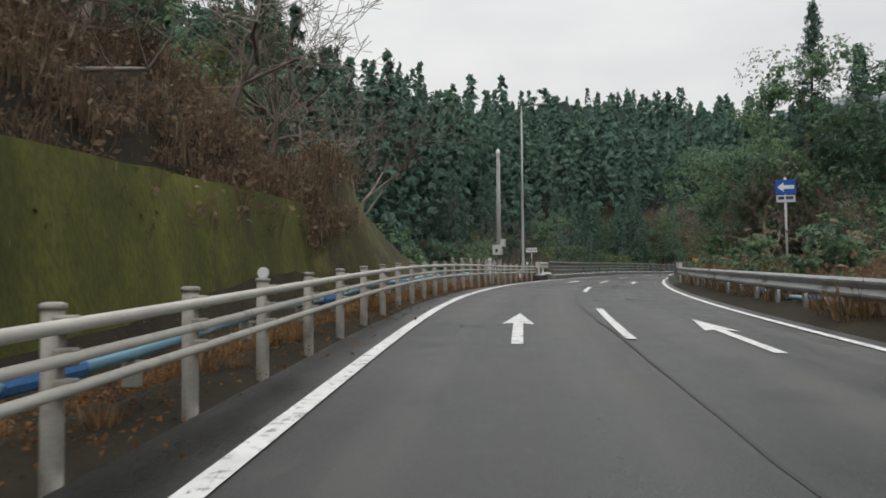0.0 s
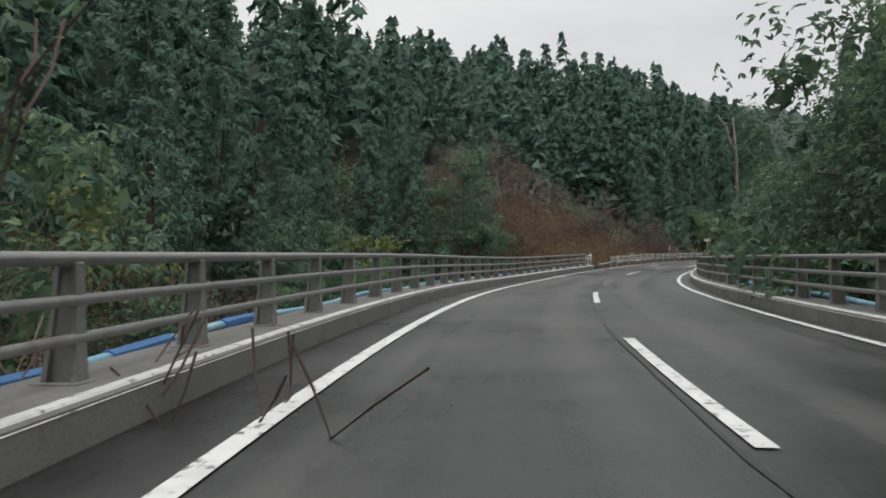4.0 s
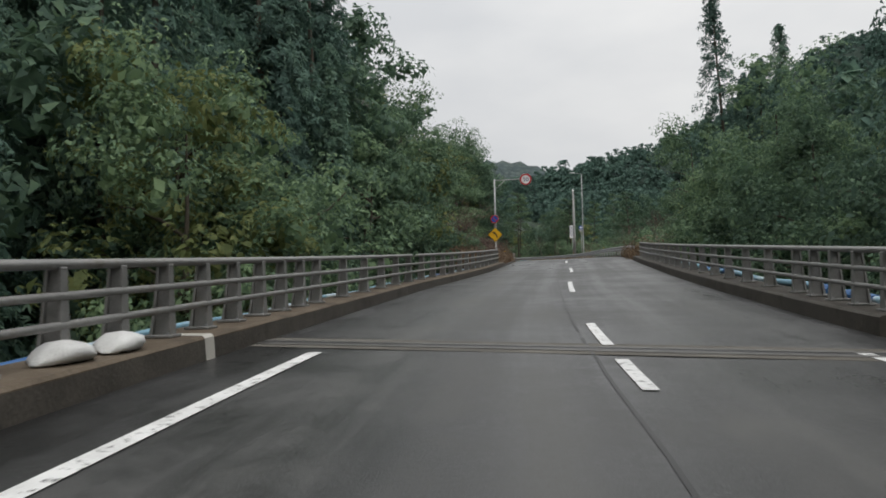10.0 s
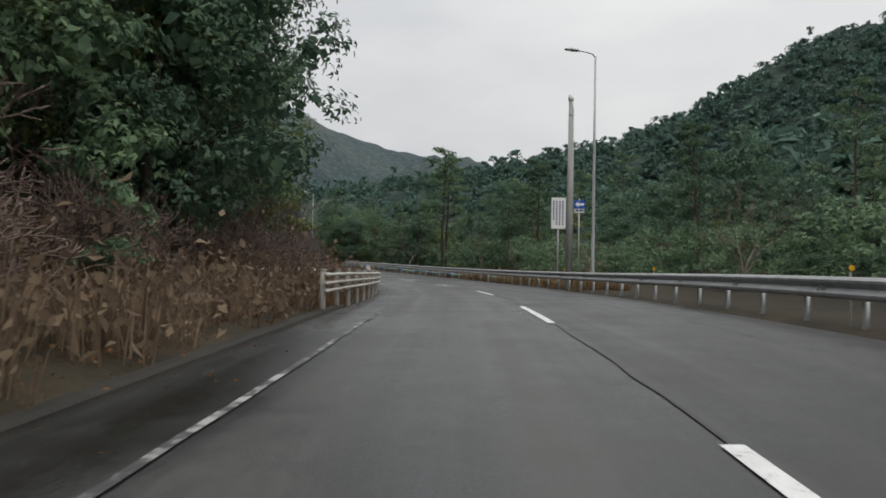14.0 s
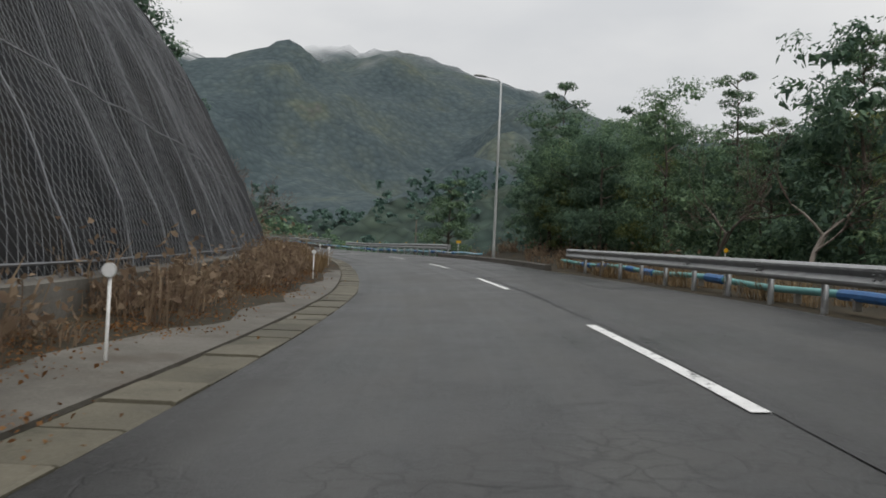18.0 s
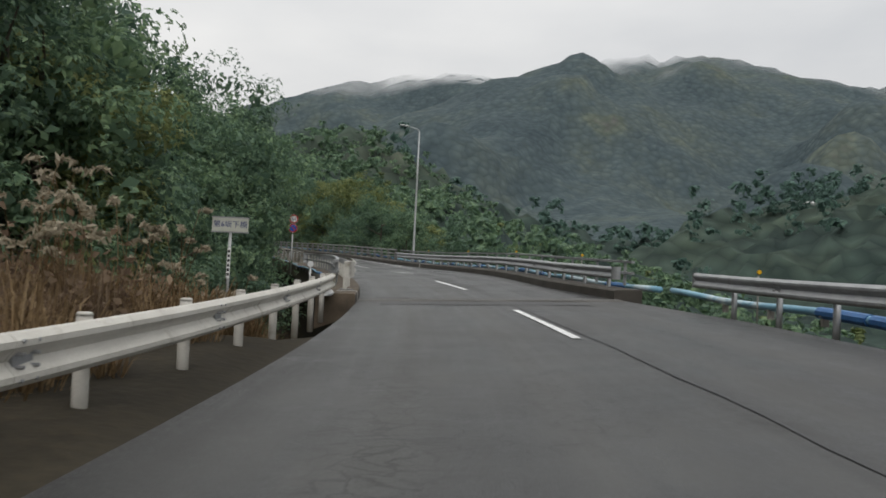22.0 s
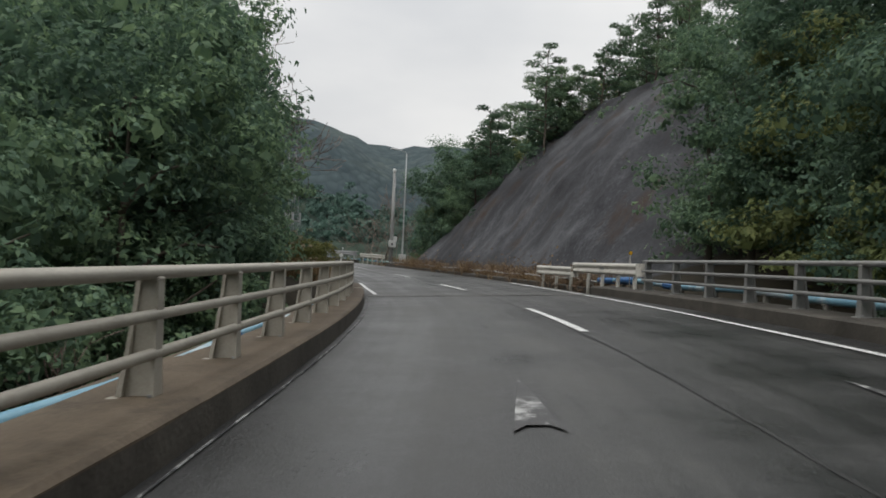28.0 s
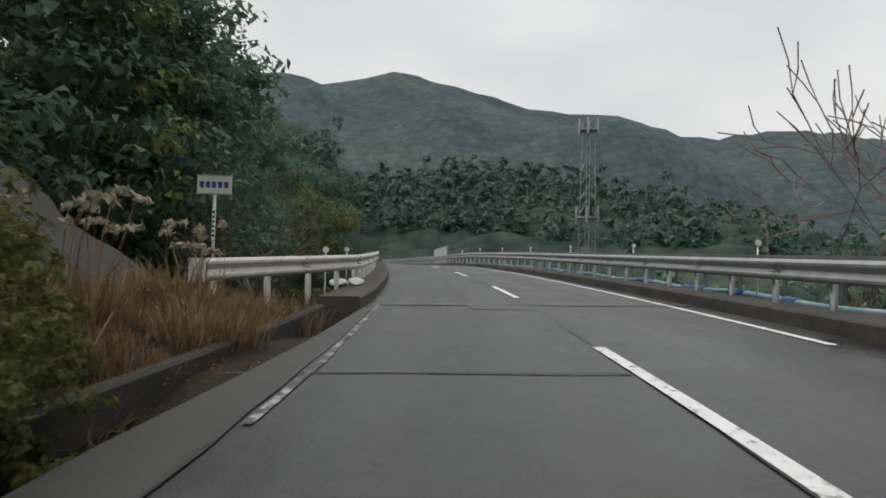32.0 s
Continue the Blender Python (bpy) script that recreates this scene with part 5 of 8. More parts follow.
def box_rail(q0, q1, off, label, side, base=0.25):
    """A square-section hand rail on thin posts, behind a beam."""
    ob = thing("bridge_handrail", label, "railing")
    pm = Shape().box(-0.035, -0.035, 0, 0.035, 0.035, 0.66, bevel=0.006).mesh("post", GALV)
    for i in range(int((q1 - q0) / 2.0)):
        q = q0 + 0.5 + 2.0 * i
        part("post", pm, GALV, ob, m=stand(q, off(q), base))
    for z in (0.68, 0.36):
        part("rail", sweep(q0, q1, 1.0, lambda q: [(off(q) - 0.05, base + z - 0.035), (off(q) + 0.05, base + z - 0.035), (off(q) + 0.05, base + z + 0.035), (off(q) - 0.05, base + z + 0.035)]), GALV, ob)
    return ob


BRACKET = Shape().box(-0.06, -0.05, -0.25, 0.06, 0.05, -0.06, bevel=0.01).box(-0.1, -0.03, -0.075, 0.1, 0.03, -0.055).mesh("bracket", POSTGREY)


def water_pipe(q0, q1, off, up, label, r=0.06, material=None, wraps=0.18):
    """A pipe laid along the outside of the rail, wrapped here and there."""
    ob = thing("water_pipe", label, "pipe")
    part("pipe", Shape().tube([at(q, off(q), up + 0.03 * math.sin(q * 0.9)) for q in steps(q0, q1, 1.0)], r, 10), material or BLUEPIPE, ob, smooth=True)
    q = q0 + 1.2
    while q < q1 - 1:
        part("bracket", BRACKET, POSTGREY, ob, m=stand(q, off(q), up + 0.03 * math.sin(q * 0.9)))
        if random.random() < wraps * 3:
            b = q + random.uniform(0.3, 1.2)
            part("wrapping", Shape().tube([at(x, off(x), up + 0.03 * math.sin(x * 0.9) - 0.01) for x in steps(b, b + random.uniform(0.3, 1.6), 0.2)], [r * (1.25 + 0.25 * random.random()) for _ in steps(b, b + 0.0001, 1)] [0], 9), BLUETARP, ob, "blue sheet wrapping")
        q += random.uniform(1.9, 2.6)
    return ob


random.seed(21)
RAIL_A = [(-40, -3.75), (5, -3.88), (20, -4.1), (36, -4.3), (48, -4.35)]
pipe_guardrail(-30, 46.6, lambda q: key(RAIL_A, q), "cream three-pipe guardrail on weathered posts beside a mossy wall", gap=1.75)
water_pipe(-30, 47, lambda q: key(RAIL_A, q) - 0.45, 0.42, "pale blue water pipe laid behind the guardrail", 0.05)
beam_guardrail(47.2, 50.4, lambda q: -4.2, "short white steel guard beam before the bridge railing", -1, 0.86, 1.5, material=CREAM, first=0.9)
bridge_rail(50.9, 119.6, lambda q: kl(q) - 0.42, "grey weathered bridge railing with three rails", -1, doubles=6)
bridge_rail(47.9, 117.5, lambda q: kr(q) + 0.42, "grey weathered bridge railing with three rails", 1)
beam_guardrail(119.9, 121.4, lambda q: kl(q) - 0.42, "short bent guard beam at the end of the bridge", -1, 0.82, 1.0, ends=(False, True), first=0.4, material=CREAM)
beam_guardrail(118.2, 129.0, lambda q: kr(q) + 0.5, "rusty brown guard beam at the end of the bridge", 1, 0.80, 1.6, first=0.6, material=surf("rusty_steel", [(0.3, (0.06, 0.04, 0.03)), (0.7, (0.16, 0.10, 0.075))], 3.0, (0.6, 0.8), metal=0.2, bump=0.2))
water_pipe(49, 123, lambda q: kl(q) - 0.88, 0.26, "blue water pipe along the outside of the bridge railing")
water_pipe(49, 120, lambda q: kr(q) + 0.9, 0.30, "blue water pipe along the outside of the bridge railing")
beam_guardrail(-30, 43.5, lambda q: key([(-30, 4.0), (10, 3.9), (32, 3.75), (45, 3.6)], q), "grey steel guard beam with weeds behind it", 1, 0.62)
beam_guardrail(43.7, 47.6, lambda q: 3.62, "white guard beam joining the bridge railing", 1, 0.84, 1.5, material=CREAM)
water_pipe(-30, 45, lambda q: 4.35, 0.28, "pale blue water pipe behind the guard beam", 0.055)
RAIL_B = [(125, -3.95), (136, -4.2), (149, -4.42), (162, -4.5)]
pipe_guardrail(125.4, 162.8, lambda q: key(RAIL_B, q), "cream three-pipe guardrail on stained posts below a brown slope", gap=2.2)
water_pipe(123.6, 164, lambda q: key(RAIL_B, q) - 0.5, 0.30, "pale blue water pipe behind the guardrail", 0.05)
beam_guardrail(137, 170.3, lambda q: key([(137, 4.6), (155, 4.1), (171, 4.0)], q), "grey steel guard beam over dry grass", 1, 0.62)
bridge_rail(163.8, 210.4, lambda q: kl(q) - 0.42, "grey weathered bridge railing with three rails", -1, doubles=5)
bridge_rail(170.8, 209.8, lambda q: kr(q) + 0.42, "grey weathered bridge railing with three rails", 1, doubles=2)
water_pipe(163, 212, lambda q: kl(q) - 0.9, 0.22, "blue water pipe along the outside of the bridge railing", 0.05)
water_pipe(171, 212, lambda q: kr(q) + 0.9, 0.3, "pale blue water pipe along the outside of the bridge railing", 0.07)
RAIL_C = [(212, 4.4), (230, 4.5), (278, 4.3), (302, 4.3), (330, 4.3)]
beam_guardrail(217, 327.5, lambda q: key(RAIL_C, q), "long grey steel guard beam along the outer lane", 1, 0.64)
water_pipe(280, 330, lambda q: key(RAIL_C, q) + 0.45, 0.26, "pale teal water pipe behind the guard beam", 0.07, TEALPIPE)
pipe_guardrail(243, 270.6, lambda q: -4.08, "cream three-pipe guardrail with a rounded end", loop=True)
beam_guardrail(246, 262, lambda q: -6.3, "older cream guard beam set back from the road", -1, 0.75, material=CREAM)
beam_guardrail(351, 383.4, lambda q: key([(351, 4.0), (362, 4.45), (384, 4.5)], q), "grey steel guard beam above the open valley", 1, 0.66)
water_pipe(346, 386, lambda q: 4.95, 0.24, "blue water pipe behind the guard beam", 0.08)
beam_guardrail(365.5, 385.0, lambda q: key([(365, -4.8), (372, -4.45), (385, -4.1)], q), "cream steel guard beam in front of dry pampas grass", -1, 0.52, 2.2, material=CREAM)
beam3 = beam_guardrail(385.6, 418.0, lambda q: kl(q) - 0.22, "cream-white steel guard beam on the bridge kerb", -1, 0.80, 1.75, material=CREAM, first=0.3, ends=(False, True))
part("end_block", Shape().loft([[at(q, kl(q) - 0.22 + a, 0.80 + b) for a, b in ((-0.12, -0.2), (s, -0.2), (s, 0.2), (-0.12, 0.2))] for q, s in ((384.75, 0.0), (384.95, 0.06), (385.4, 0.1), (385.75, 0.1))]), CREAM, beam3, "boxy cream end block")
box_rail(386.8, 418.0, lambda q: kl(q) - 0.68, "thin steel handrail behind the guard beam", -1, 0.3)
beam_guardrail(387.4, 425.5, lambda q: kr(q) + 0.4, "grey steel guard beam on the bridge kerb", 1, 0.68, 1.8)
box_rail(387.0, 426, lambda q: kr(q) + 0.78, "thin steel handrail behind the guard beam", 1, 0.32)
water_pipe(386, 421, lambda q: kl(q) - 1.0, 0.22, "pale blue water pipe outside the bridge kerb", 0.05)
water_pipe(386, 430, lambda q: kr(q) + 1.1, 0.26, "blue water pipe outside the bridge kerb", 0.09)
bridge_rail(421.2, 492.4, lambda q: kl(q) - 0.42, "beige-grey bridge railing with three rails along the curve", -1, 0.22, material=BEIGE)
bridge_rail(426.0, 488.6, lambda q: kr(q) + 0.5, "grey bridge railing with three rails along the curve", 1, 0.24)
water_pipe(420, 499, lambda q: kl(q) - 0.86, 0.22, "pale blue water pipe along the outside of the railing", 0.055)
water_pipe(428, 494, lambda q: kr(q) + 0.95, 0.42, "pale blue water pipe along the outside of the railing", 0.08)
beam_guardrail(488.9, 495.2, lambda q: kr(q) + 0.4, "short cream guard beam at the end of the railing", 1, 0.80, 1.5, material=CREAM)
beam_guardrail(495.5, 500.2, lambda q: kr(q) + 0.42, "low cream guard beam at the foot of the dark slope", 1, 0.64, 1.9, material=CREAM)
beam_guardrail(492.7, 498.6, lambda q: kl(q) - 0.42, "weathered tan guard beam ending in dry grass", -1, 0.84, 1.6, material=CREAM, ends=(False, True))
water_pipe(494, 538, lambda q: kr(q) + 1.05, 0.32, "thin pale pipe along the foot of the slope", 0.04, STEELPOLE, 0.0)
beam_guardrail(538.2, 545.6, lambda q: 4.3, "cream guard beam before the bridge", 1, 0.70, 1.6, material=CREAM)
water_pipe(532, 546, lambda q: 4.75, 0.25, "teal water pipe behind the guard beam", 0.09, TEALPIPE)
beam_guardrail(545.9, 676, lambda q: kr(q) + 0.4, "long grey steel guard beam on the bridge kerb", 1, 0.82, 2.0, first=0.4)
box_rail(546, 676, lambda q: kr(q) + 0.78, "thin steel handrail behind the guard beam", 1, 0.34)
water_pipe(546, 640, lambda q: kr(q) + 1.1, 0.2, "blue water pipe outside the bridge kerb", 0.09)
beam_guardrail(548.6, 620, lambda q: key([(548, -5.65), (553, -4.5), (556.5, -3.85), (620, -3.8)], q), "cream steel guard beam flaring out ahead of the bridge kerb", -1, 0.80, 2.0, material=CREAM)

# ---------------------------------------------------------------- cut slopes and walls


def slope_wall(name, q0, q1, foot, rows, material, label, rough=0.25, step=0.5, taper=(6.0, 6.0), seed=0.0):
    """A sprayed slope: rows are (offset out from the foot, height); it sinks into the hill at its ends."""
    sh = Shape()
    sec = []
    side = 1 if foot((q0 + q1) / 2) > 0 else -1
    fine_rows = []
    for (a, b), (c, d) in zip(rows[:-1], rows[1:]):
        n = max(1, int(math.hypot(c - a, d - b) / 0.5))
        fine_rows += [(a + (c - a) * i / n, b + (d - b) * i / n) for i in range(n)]
    fine_rows.append(rows[-1])
    for q in steps(q0, q1, step):
        s = 1.0
        if taper[0]:
            s = min(s, (q - q0) / taper[0])
        if taper[1]:
            s = min(s, (q1 - q) / taper[1])
        s = max(0.0, s) ** 0.6
        row = []
        for out, up in fine_rows:
            j = rough * (noise.noise((q * 0.22 + seed, up * 0.25, 1.0)) + 0.45 * noise.noise((q * 0.8 + seed, up * 0.8, 4.0)) + 0.42 * noise.noise((q * 1.5 + seed, up * 1.1, 7.0)))
            row.append(at(q, foot(q) + side * (out + j * min(1, up * 0.6) + (1 - s) * up * 0.35), up * (0.25 + 0.75 * s) - (0.35 if up == rows[0][1] else 0)))
        sec.append(row)
    sh.loft(sec, closed=False)
    me = sh.mesh(name, material, True)
    return setting(name, me, material, label, "slope")


FOOT_D = [(258, -7.4), (275, -6.3), (305, -6.6), (318, -7.6), (332, -8.4), (346, -7.9), (368, -7.8)]
footd = lambda q: key(FOOT_D, q)
cut = slope_wall("cut_slope", 262, 366, footd, [(0, 0), (0.15, 0.7), (1.1, 3.0), (2.6, 6.0), (4.6, 9.5), (7.2, 13.0), (11, 16.5)], SHOTCRETE, "steep dark grey sprayed-concrete slope behind wire netting", 0.32, taper=(9, 12))
wall_foot = setting("slope_foot_wall", sweep(300, 352, 1.0, lambda q: [(footd(q) + 0.32, -0.3), (footd(q) + 0.24, 0.72), (footd(q) - 0.1, 0.76), (footd(q) - 0.1, -0.3)]), CONCRETE, "low concrete wall at the foot of the netted slope", "wall")
# ropes and netting on the slope
random.seed(31)


def slope_point(q, u):
    """A point u (0 to 1) up the netted slope, a hand over it."""
    rows = ((0.10, 0.75), (1.1, 3.0), (2.6, 6.0), (4.6, 9.5), (7.2, 13.0))
    k = min(int(u * 4), 3)
    f = u * 4 - k
    out = rows[k][0] * (1 - f) + rows[k + 1][0] * f
    up = rows[k][1] * (1 - f) + rows[k + 1][1] * f
    j = 0.32 * (noise.noise((q * 0.22, up * 0.25, 1.0)) + 0.45 * noise.noise((q * 0.8, up * 0.8, 4.0))) * min(1, up * 0.6)
    return at(q, footd(q) - (out + j) + 0.16, up)


net = thing("rockfall_net", "zinc wire netting with ropes hung over the grey slope", "netting")
for i in range(14):
    q = 301 + i * 3.0
    part("rope", Shape().tube([slope_point(q + 0.25 * math.sin(u * 5), u) for u in steps(0, 1, 0.06)], 0.022, 5), WIRE, net)
for u in (0.02, 0.33, 0.66, 0.98):
    part("cross_rope", Shape().tube([slope_point(q, u) for q in steps(301, 340.5, 0.8)], 0.02, 5), WIRE, net)
mesh_wires = Shape()
for i in range(195):
    for s in (-1, 1):
        q0 = 296 + i * 0.24
        pts = []
        for k in range(15):
            u = k / 14 * 0.96
            q = q0 + s * u * 6.0
            if 301 <= q <= 340.5:
                pts.append(slope_point(q, u))
        if len(pts) > 2:
            mesh_wires.tube(pts, 0.0055, 3, caps=False)
tagged(part("wire_mesh", mesh_wires, WIRE, net, "diamond wire mesh"), kind="stuff")
# climbing irons and lime streaks
irons = thing("climbing_irons", "row of U-shaped steel climbing irons on the slope", "step irons")
iron = Shape().tube([(-0.2, 0, 0), (-0.2, 0.22, 0.02), (0.2, 0.22, 0.02), (0.2, 0, 0)], 0.013, 6).mesh("iron", GALV)
for i in range(22):
    p = slope_point(298.5 - i * 0.04, 0.12 + 0.04 * i)
    part("iron", iron, GALV, irons, m=Matrix.Translation(p) @ Matrix.Rotation(heading(298) - math.pi / 2, 4, "Z"))
streaks = Shape()
for i in range(46):
    q, u = random.choice((random.uniform(268, 300), random.uniform(345, 362))), random.uniform(0.05, 0.5)
    ln, w = random.uniform(0.04, 0.16), random.uniform(0.02, 0.06)
    sec = [[slope_point(q + 0.06 * noise.noise((q, v * 20, 0)) - w, v) + Vector((0, 0, -0.1)), slope_point(q + 0.06 * noise.noise((q, v * 20, 0)) + w, v) + Vector((0, 0, -0.1))] for v in steps(max(0.0, u - ln), u, 0.02)]
    if len(sec) > 1:
        streaks.loft(sec, closed=False)
setting("lime_streaks", streaks, STREAK, "pale lime streaks weeping from drain holes in the slope", "streaks", kind="stuff")

slope_wall("cut_slope", 499, 554, lambda q: -7.2 - 0.6 * math.sin((q - 500) * 0.06), [(0, 0.4), (0.7, 2.0), (2.3, 4.6), (4.6, 8.0), (7.5, 11.0)], BROWNCRETE, "brown-grey sprayed-concrete slope behind shrubs", 0.55, taper=(8, 9), seed=40.0)
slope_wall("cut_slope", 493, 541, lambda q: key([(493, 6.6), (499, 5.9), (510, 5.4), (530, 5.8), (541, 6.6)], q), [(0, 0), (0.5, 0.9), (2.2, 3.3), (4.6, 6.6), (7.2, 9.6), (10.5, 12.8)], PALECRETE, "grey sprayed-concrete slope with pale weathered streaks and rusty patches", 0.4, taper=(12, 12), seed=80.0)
slope_wall("cut_slope", 214, 250, lambda q: -9.5, [(0, 1.5), (0.8, 3.5), (2.0, 7.0), (4.0, 11.0), (7, 14)], BROWNCRETE, "dark rocky cut slope half hidden by shrubs", 0.6, taper=(8, 8), seed=120.0)
# mossy retaining wall at the start, with a sloping apron at its end
moss_o = lambda q: key([(-40, -6.5), (10, -6.6), (22, -6.8)], q)
setting("retaining_wall", sweep(-40, 19.5, 1.0, lambda q: [(moss_o(q), -0.3), (moss_o(q) - 0.45, 2.35 + 0.05 * noise.noise((q, 0, 0))), (moss_o(q) - 0.85, 2.35), (moss_o(q) - 0.9, -0.3)]), MOSSWALL, "moss-covered concrete retaining wall with dark water stains", "wall")
for q in (-22, -8.5, 5.2):
    setting("wall_joint", sweep(q, q + 0.05, 0.05, lambda x: [(moss_o(x) + 0.004, 0.0), (moss_o(x) - 0.444, 2.33)], closed=False), SEAM, "dark vertical joint in the mossy wall", "joint")
apron = Shape()
sec = []
bank_places = []
for q in steps(19.3, 41.0, 0.8):
    top, back = 5.0 - 0.233 * (q - 19.5), -6.85 - 0.165 * (q - 19.5)
    foot = max(back + 0.2 + top * 0.35, -6.75 + 0.04 * (q - 19.5))
    w = min(1.0, (q - 19.3) / 3.5)
    top = 2.4 + (top - 2.4) * w
    w = min(1.0, (q - 19.3) / 6.0)
    w = w * w * (3 - 2 * w)
    foot, back = -6.72 + (foot + 6.72) * w, -7.7 + (back + 7.7) * w
    row = []
    for k in range(12):
        v = k / 9
        o = foot + (back - foot) * v if k <= 9 else back - (0.5, 1.6)[k - 10]
        up = top * v ** 0.85 if k <= 9 else top - (0.06, 0.5)[k - 10]
        bump = noise.noise((q * 0.45, up * 0.7, 3)) + 0.4 * noise.noise((q * 1.7, up * 2.1, 5))
        row.append(at(q, o + 0.16 * bump, up - 0.15 + 0.10 * bump))
    sec.append(row[::-1])
    if q < 25.5:
        bank_places += [(p.x, p.y, p.z - 0.08) for p in row[4 if q < 22.5 else 8:]]
apron.loft(sec, closed=False)
setting("mossy_apron", apron, MOSSBANK, "mossy sloping concrete apron below the brown hillside", "slope", True)

# ---------------------------------------------------------------- signs, lamps and poles
FACE = Matrix(((1, 0, 0, 0), (0, 0, -1, 0), (0, 1, 0, 0), (0, 0, 0, 1)))  # a plate drawn in x and y, turned to face traffic


def face(x, z, y=0.0, spin=0.0):
    return Matrix.Translation((x, y, z)) @ FACE @ Matrix.Rotation(radians(spin), 4, "Z")


def words(text, size, material, parent, m, name="lettering"):
    cu = bpy.data.curves.new(name, "FONT")
    cu.body, cu.size, cu.extrude, cu.align_x, cu.align_y = text, size, 0.001, "CENTER", "CENTER"
    tmp = bpy.data.objects.new(name, cu)
    me = bpy.data.meshes.new_from_object(tmp)
    bpy.data.objects.remove(tmp)
    me.materials.clear()
    me.materials.append(material)
    return part(name, me, material, parent, m=m)


def bars(parent, material, rows, m):
    """Plain bars in place of small writing: rows of x0, x1, y, height."""
    sh = Shape()
    for x0, x1, y, h in rows:
        sh.box(x0, y - h / 2, 0, x1, y + h / 2, 0.002)
    ob = part("writing", sh, material, parent, "rows of small dark writing", m=m)
    ob["kind"] = "stuff"
    return ob


def pole(parent, r, height, material=None, n=14, x=0.0):
    return part("pole", Shape().tube([(x, 0, -0.4), (x, 0, height)], r, n).tube([(x, 0, height - 0.01), (x, 0, height + 0.02)], [r * 1.05, r * 0.5], n), material or STEELPOLE, parent, smooth=True)


def round_sign(parent, x, z, kind, d=0.6, y=-0.07):
    s = part("sign_disc", Shape().disc(d / 2, -0.006, 0.006), WHITE, parent, "white round sign plate", m=face(x, z, y))
    part("red_ring", Shape().disc(d / 2 * 0.98, 0, 0.004, r0=d / 2 * 0.74), SIGNRED, s, "red sign ring", m=Matrix.Translation((0, 0, 0.0065)))
    if kind == "50":
        words("50", d * 0.52, INKBLUE, s, Matrix.Translation((0, 0, 0.009)), "number")
    else:
        part("blue_field", Shape().disc(d / 2 * 0.735, 0, 0.003), SIGNBLUE, s, "blue sign field", m=Matrix.Translation((0, 0, 0.0065)))
        part("red_bar", Shape().box(-d * 0.375, -d * 0.045, 0, d * 0.375, d * 0.045, 0.003), SIGNRED, s, "red diagonal bar", m=Matrix.Translation((0, 0, 0.011)) @ Matrix.Rotation(radians(-45), 4, "Z"))
    part("bracket", Shape().box(-0.03, -0.05, -0.07, 0.03, 0.05, -0.008), GALV, s)
    return s


def one_way_sign(q, o, z, label, up=0.0):
    ob = thing("one_way_sign", label, "road sign", m=stand(q, o, up))
    pole(ob, 0.038, z + 0.3)
    s = part("sign_plate", Shape().box(-0.3, -0.22, -0.006, 0.3, 0.22, 0.006, bevel=0.003), SIGNBLUE, ob, "blue one-way plate", m=face(0, z, -0.05))
    part("white_arrow", Shape().plate([(-0.25, 0), (-0.06, 0.15), (-0.06, 0.06), (0.25, 0.06), (0.25, -0.06), (-0.06, -0.06), (-0.06, -0.15)], 0.007, 0.010), WHITE, s, "white arrow")
    b = part("lower_plate", Shape().box(-0.28, -0.11, -0.005, 0.28, 0.11, 0.005), BOXGREY, ob, "small white plate under the sign", m=face(0, z - 0.36, -0.05))
    bars(b, INKBLUE, [(-0.22, -0.05, 0.02, 0.09), (0.0, 0.22, 0.02, 0.09)], Matrix.Translation((0, 0, 0.0055)))
    return ob


def name_plate(q, o, z, text, label, w=0.70, h=0.28, old=False, up=0.0):
    ob = thing("bridge_name_sign", label, "sign", m=stand(q, o, up))
    pole(ob, 0.03, z)
    s = part("sign_plate", Shape().box(-w / 2, -h / 2, -0.01, w / 2, h / 2, 0.01, bevel=0.004), OLDWHITE if old else WHITE, ob, m=face(0, z, -0.045))
    part("frame", Shape().box(-w / 2 - 0.015, h / 2 - 0.01, -0.015, w / 2 + 0.015, h / 2 + 0.015, 0.014).box(-w / 2 - 0.015, -h / 2 - 0.015, -0.015, w / 2 + 0.015, -h / 2 + 0.01, 0.014), GALV, s)
    if text:
        words(text, h * 0.52, INKBLUE, s, Matrix.Translation((0, 0, 0.0115)))
    else:
        bars(s, INKBLUE, [(-0.28 + 0.115 * i, -0.20 + 0.115 * i, 0.0, 0.12) for i in range(5)], Matrix.Translation((0, 0, 0.0105)))
    bars(part("post_tag", Shape().box(-0.03, -0.3, 0, 0.03, 0.3, 0.004), WHITE, ob, "white tag on the post", m=face(0, z - 0.75, -0.034)), SIGNBLACK, [(-0.02, 0.02, -0.22 + 0.09 * i, 0.05) for i in range(6)], Matrix.Translation((0, 0, 0.0045)))
    return ob


def delineator(q, o, z=0.95, label="round roadside reflector on a thin post", d=0.11, amber=False, up=0.0):
    ob = thing("delineator", label, "reflector", "roadside reflectors", m=stand(q, o, up))
    z *= 0.95
    part("post", Shape().tube([(0, 0, -0.3), (0, 0, z)], 0.017, 8), POSTGREY if amber else WHITE, ob, smooth=True)
    s = part("reflector", Shape().disc(d / 2 * 0.86, -0.012, 0.012, 18), AMBER if amber else LENS, ob, m=face(0, z, -0.03))
    part("rim", Shape().disc(d / 2 * 0.98, -0.014, 0.008, 18, r0=d / 2 * 0.84), SIGNBLACK if amber else BOXGREY, s)
    return ob


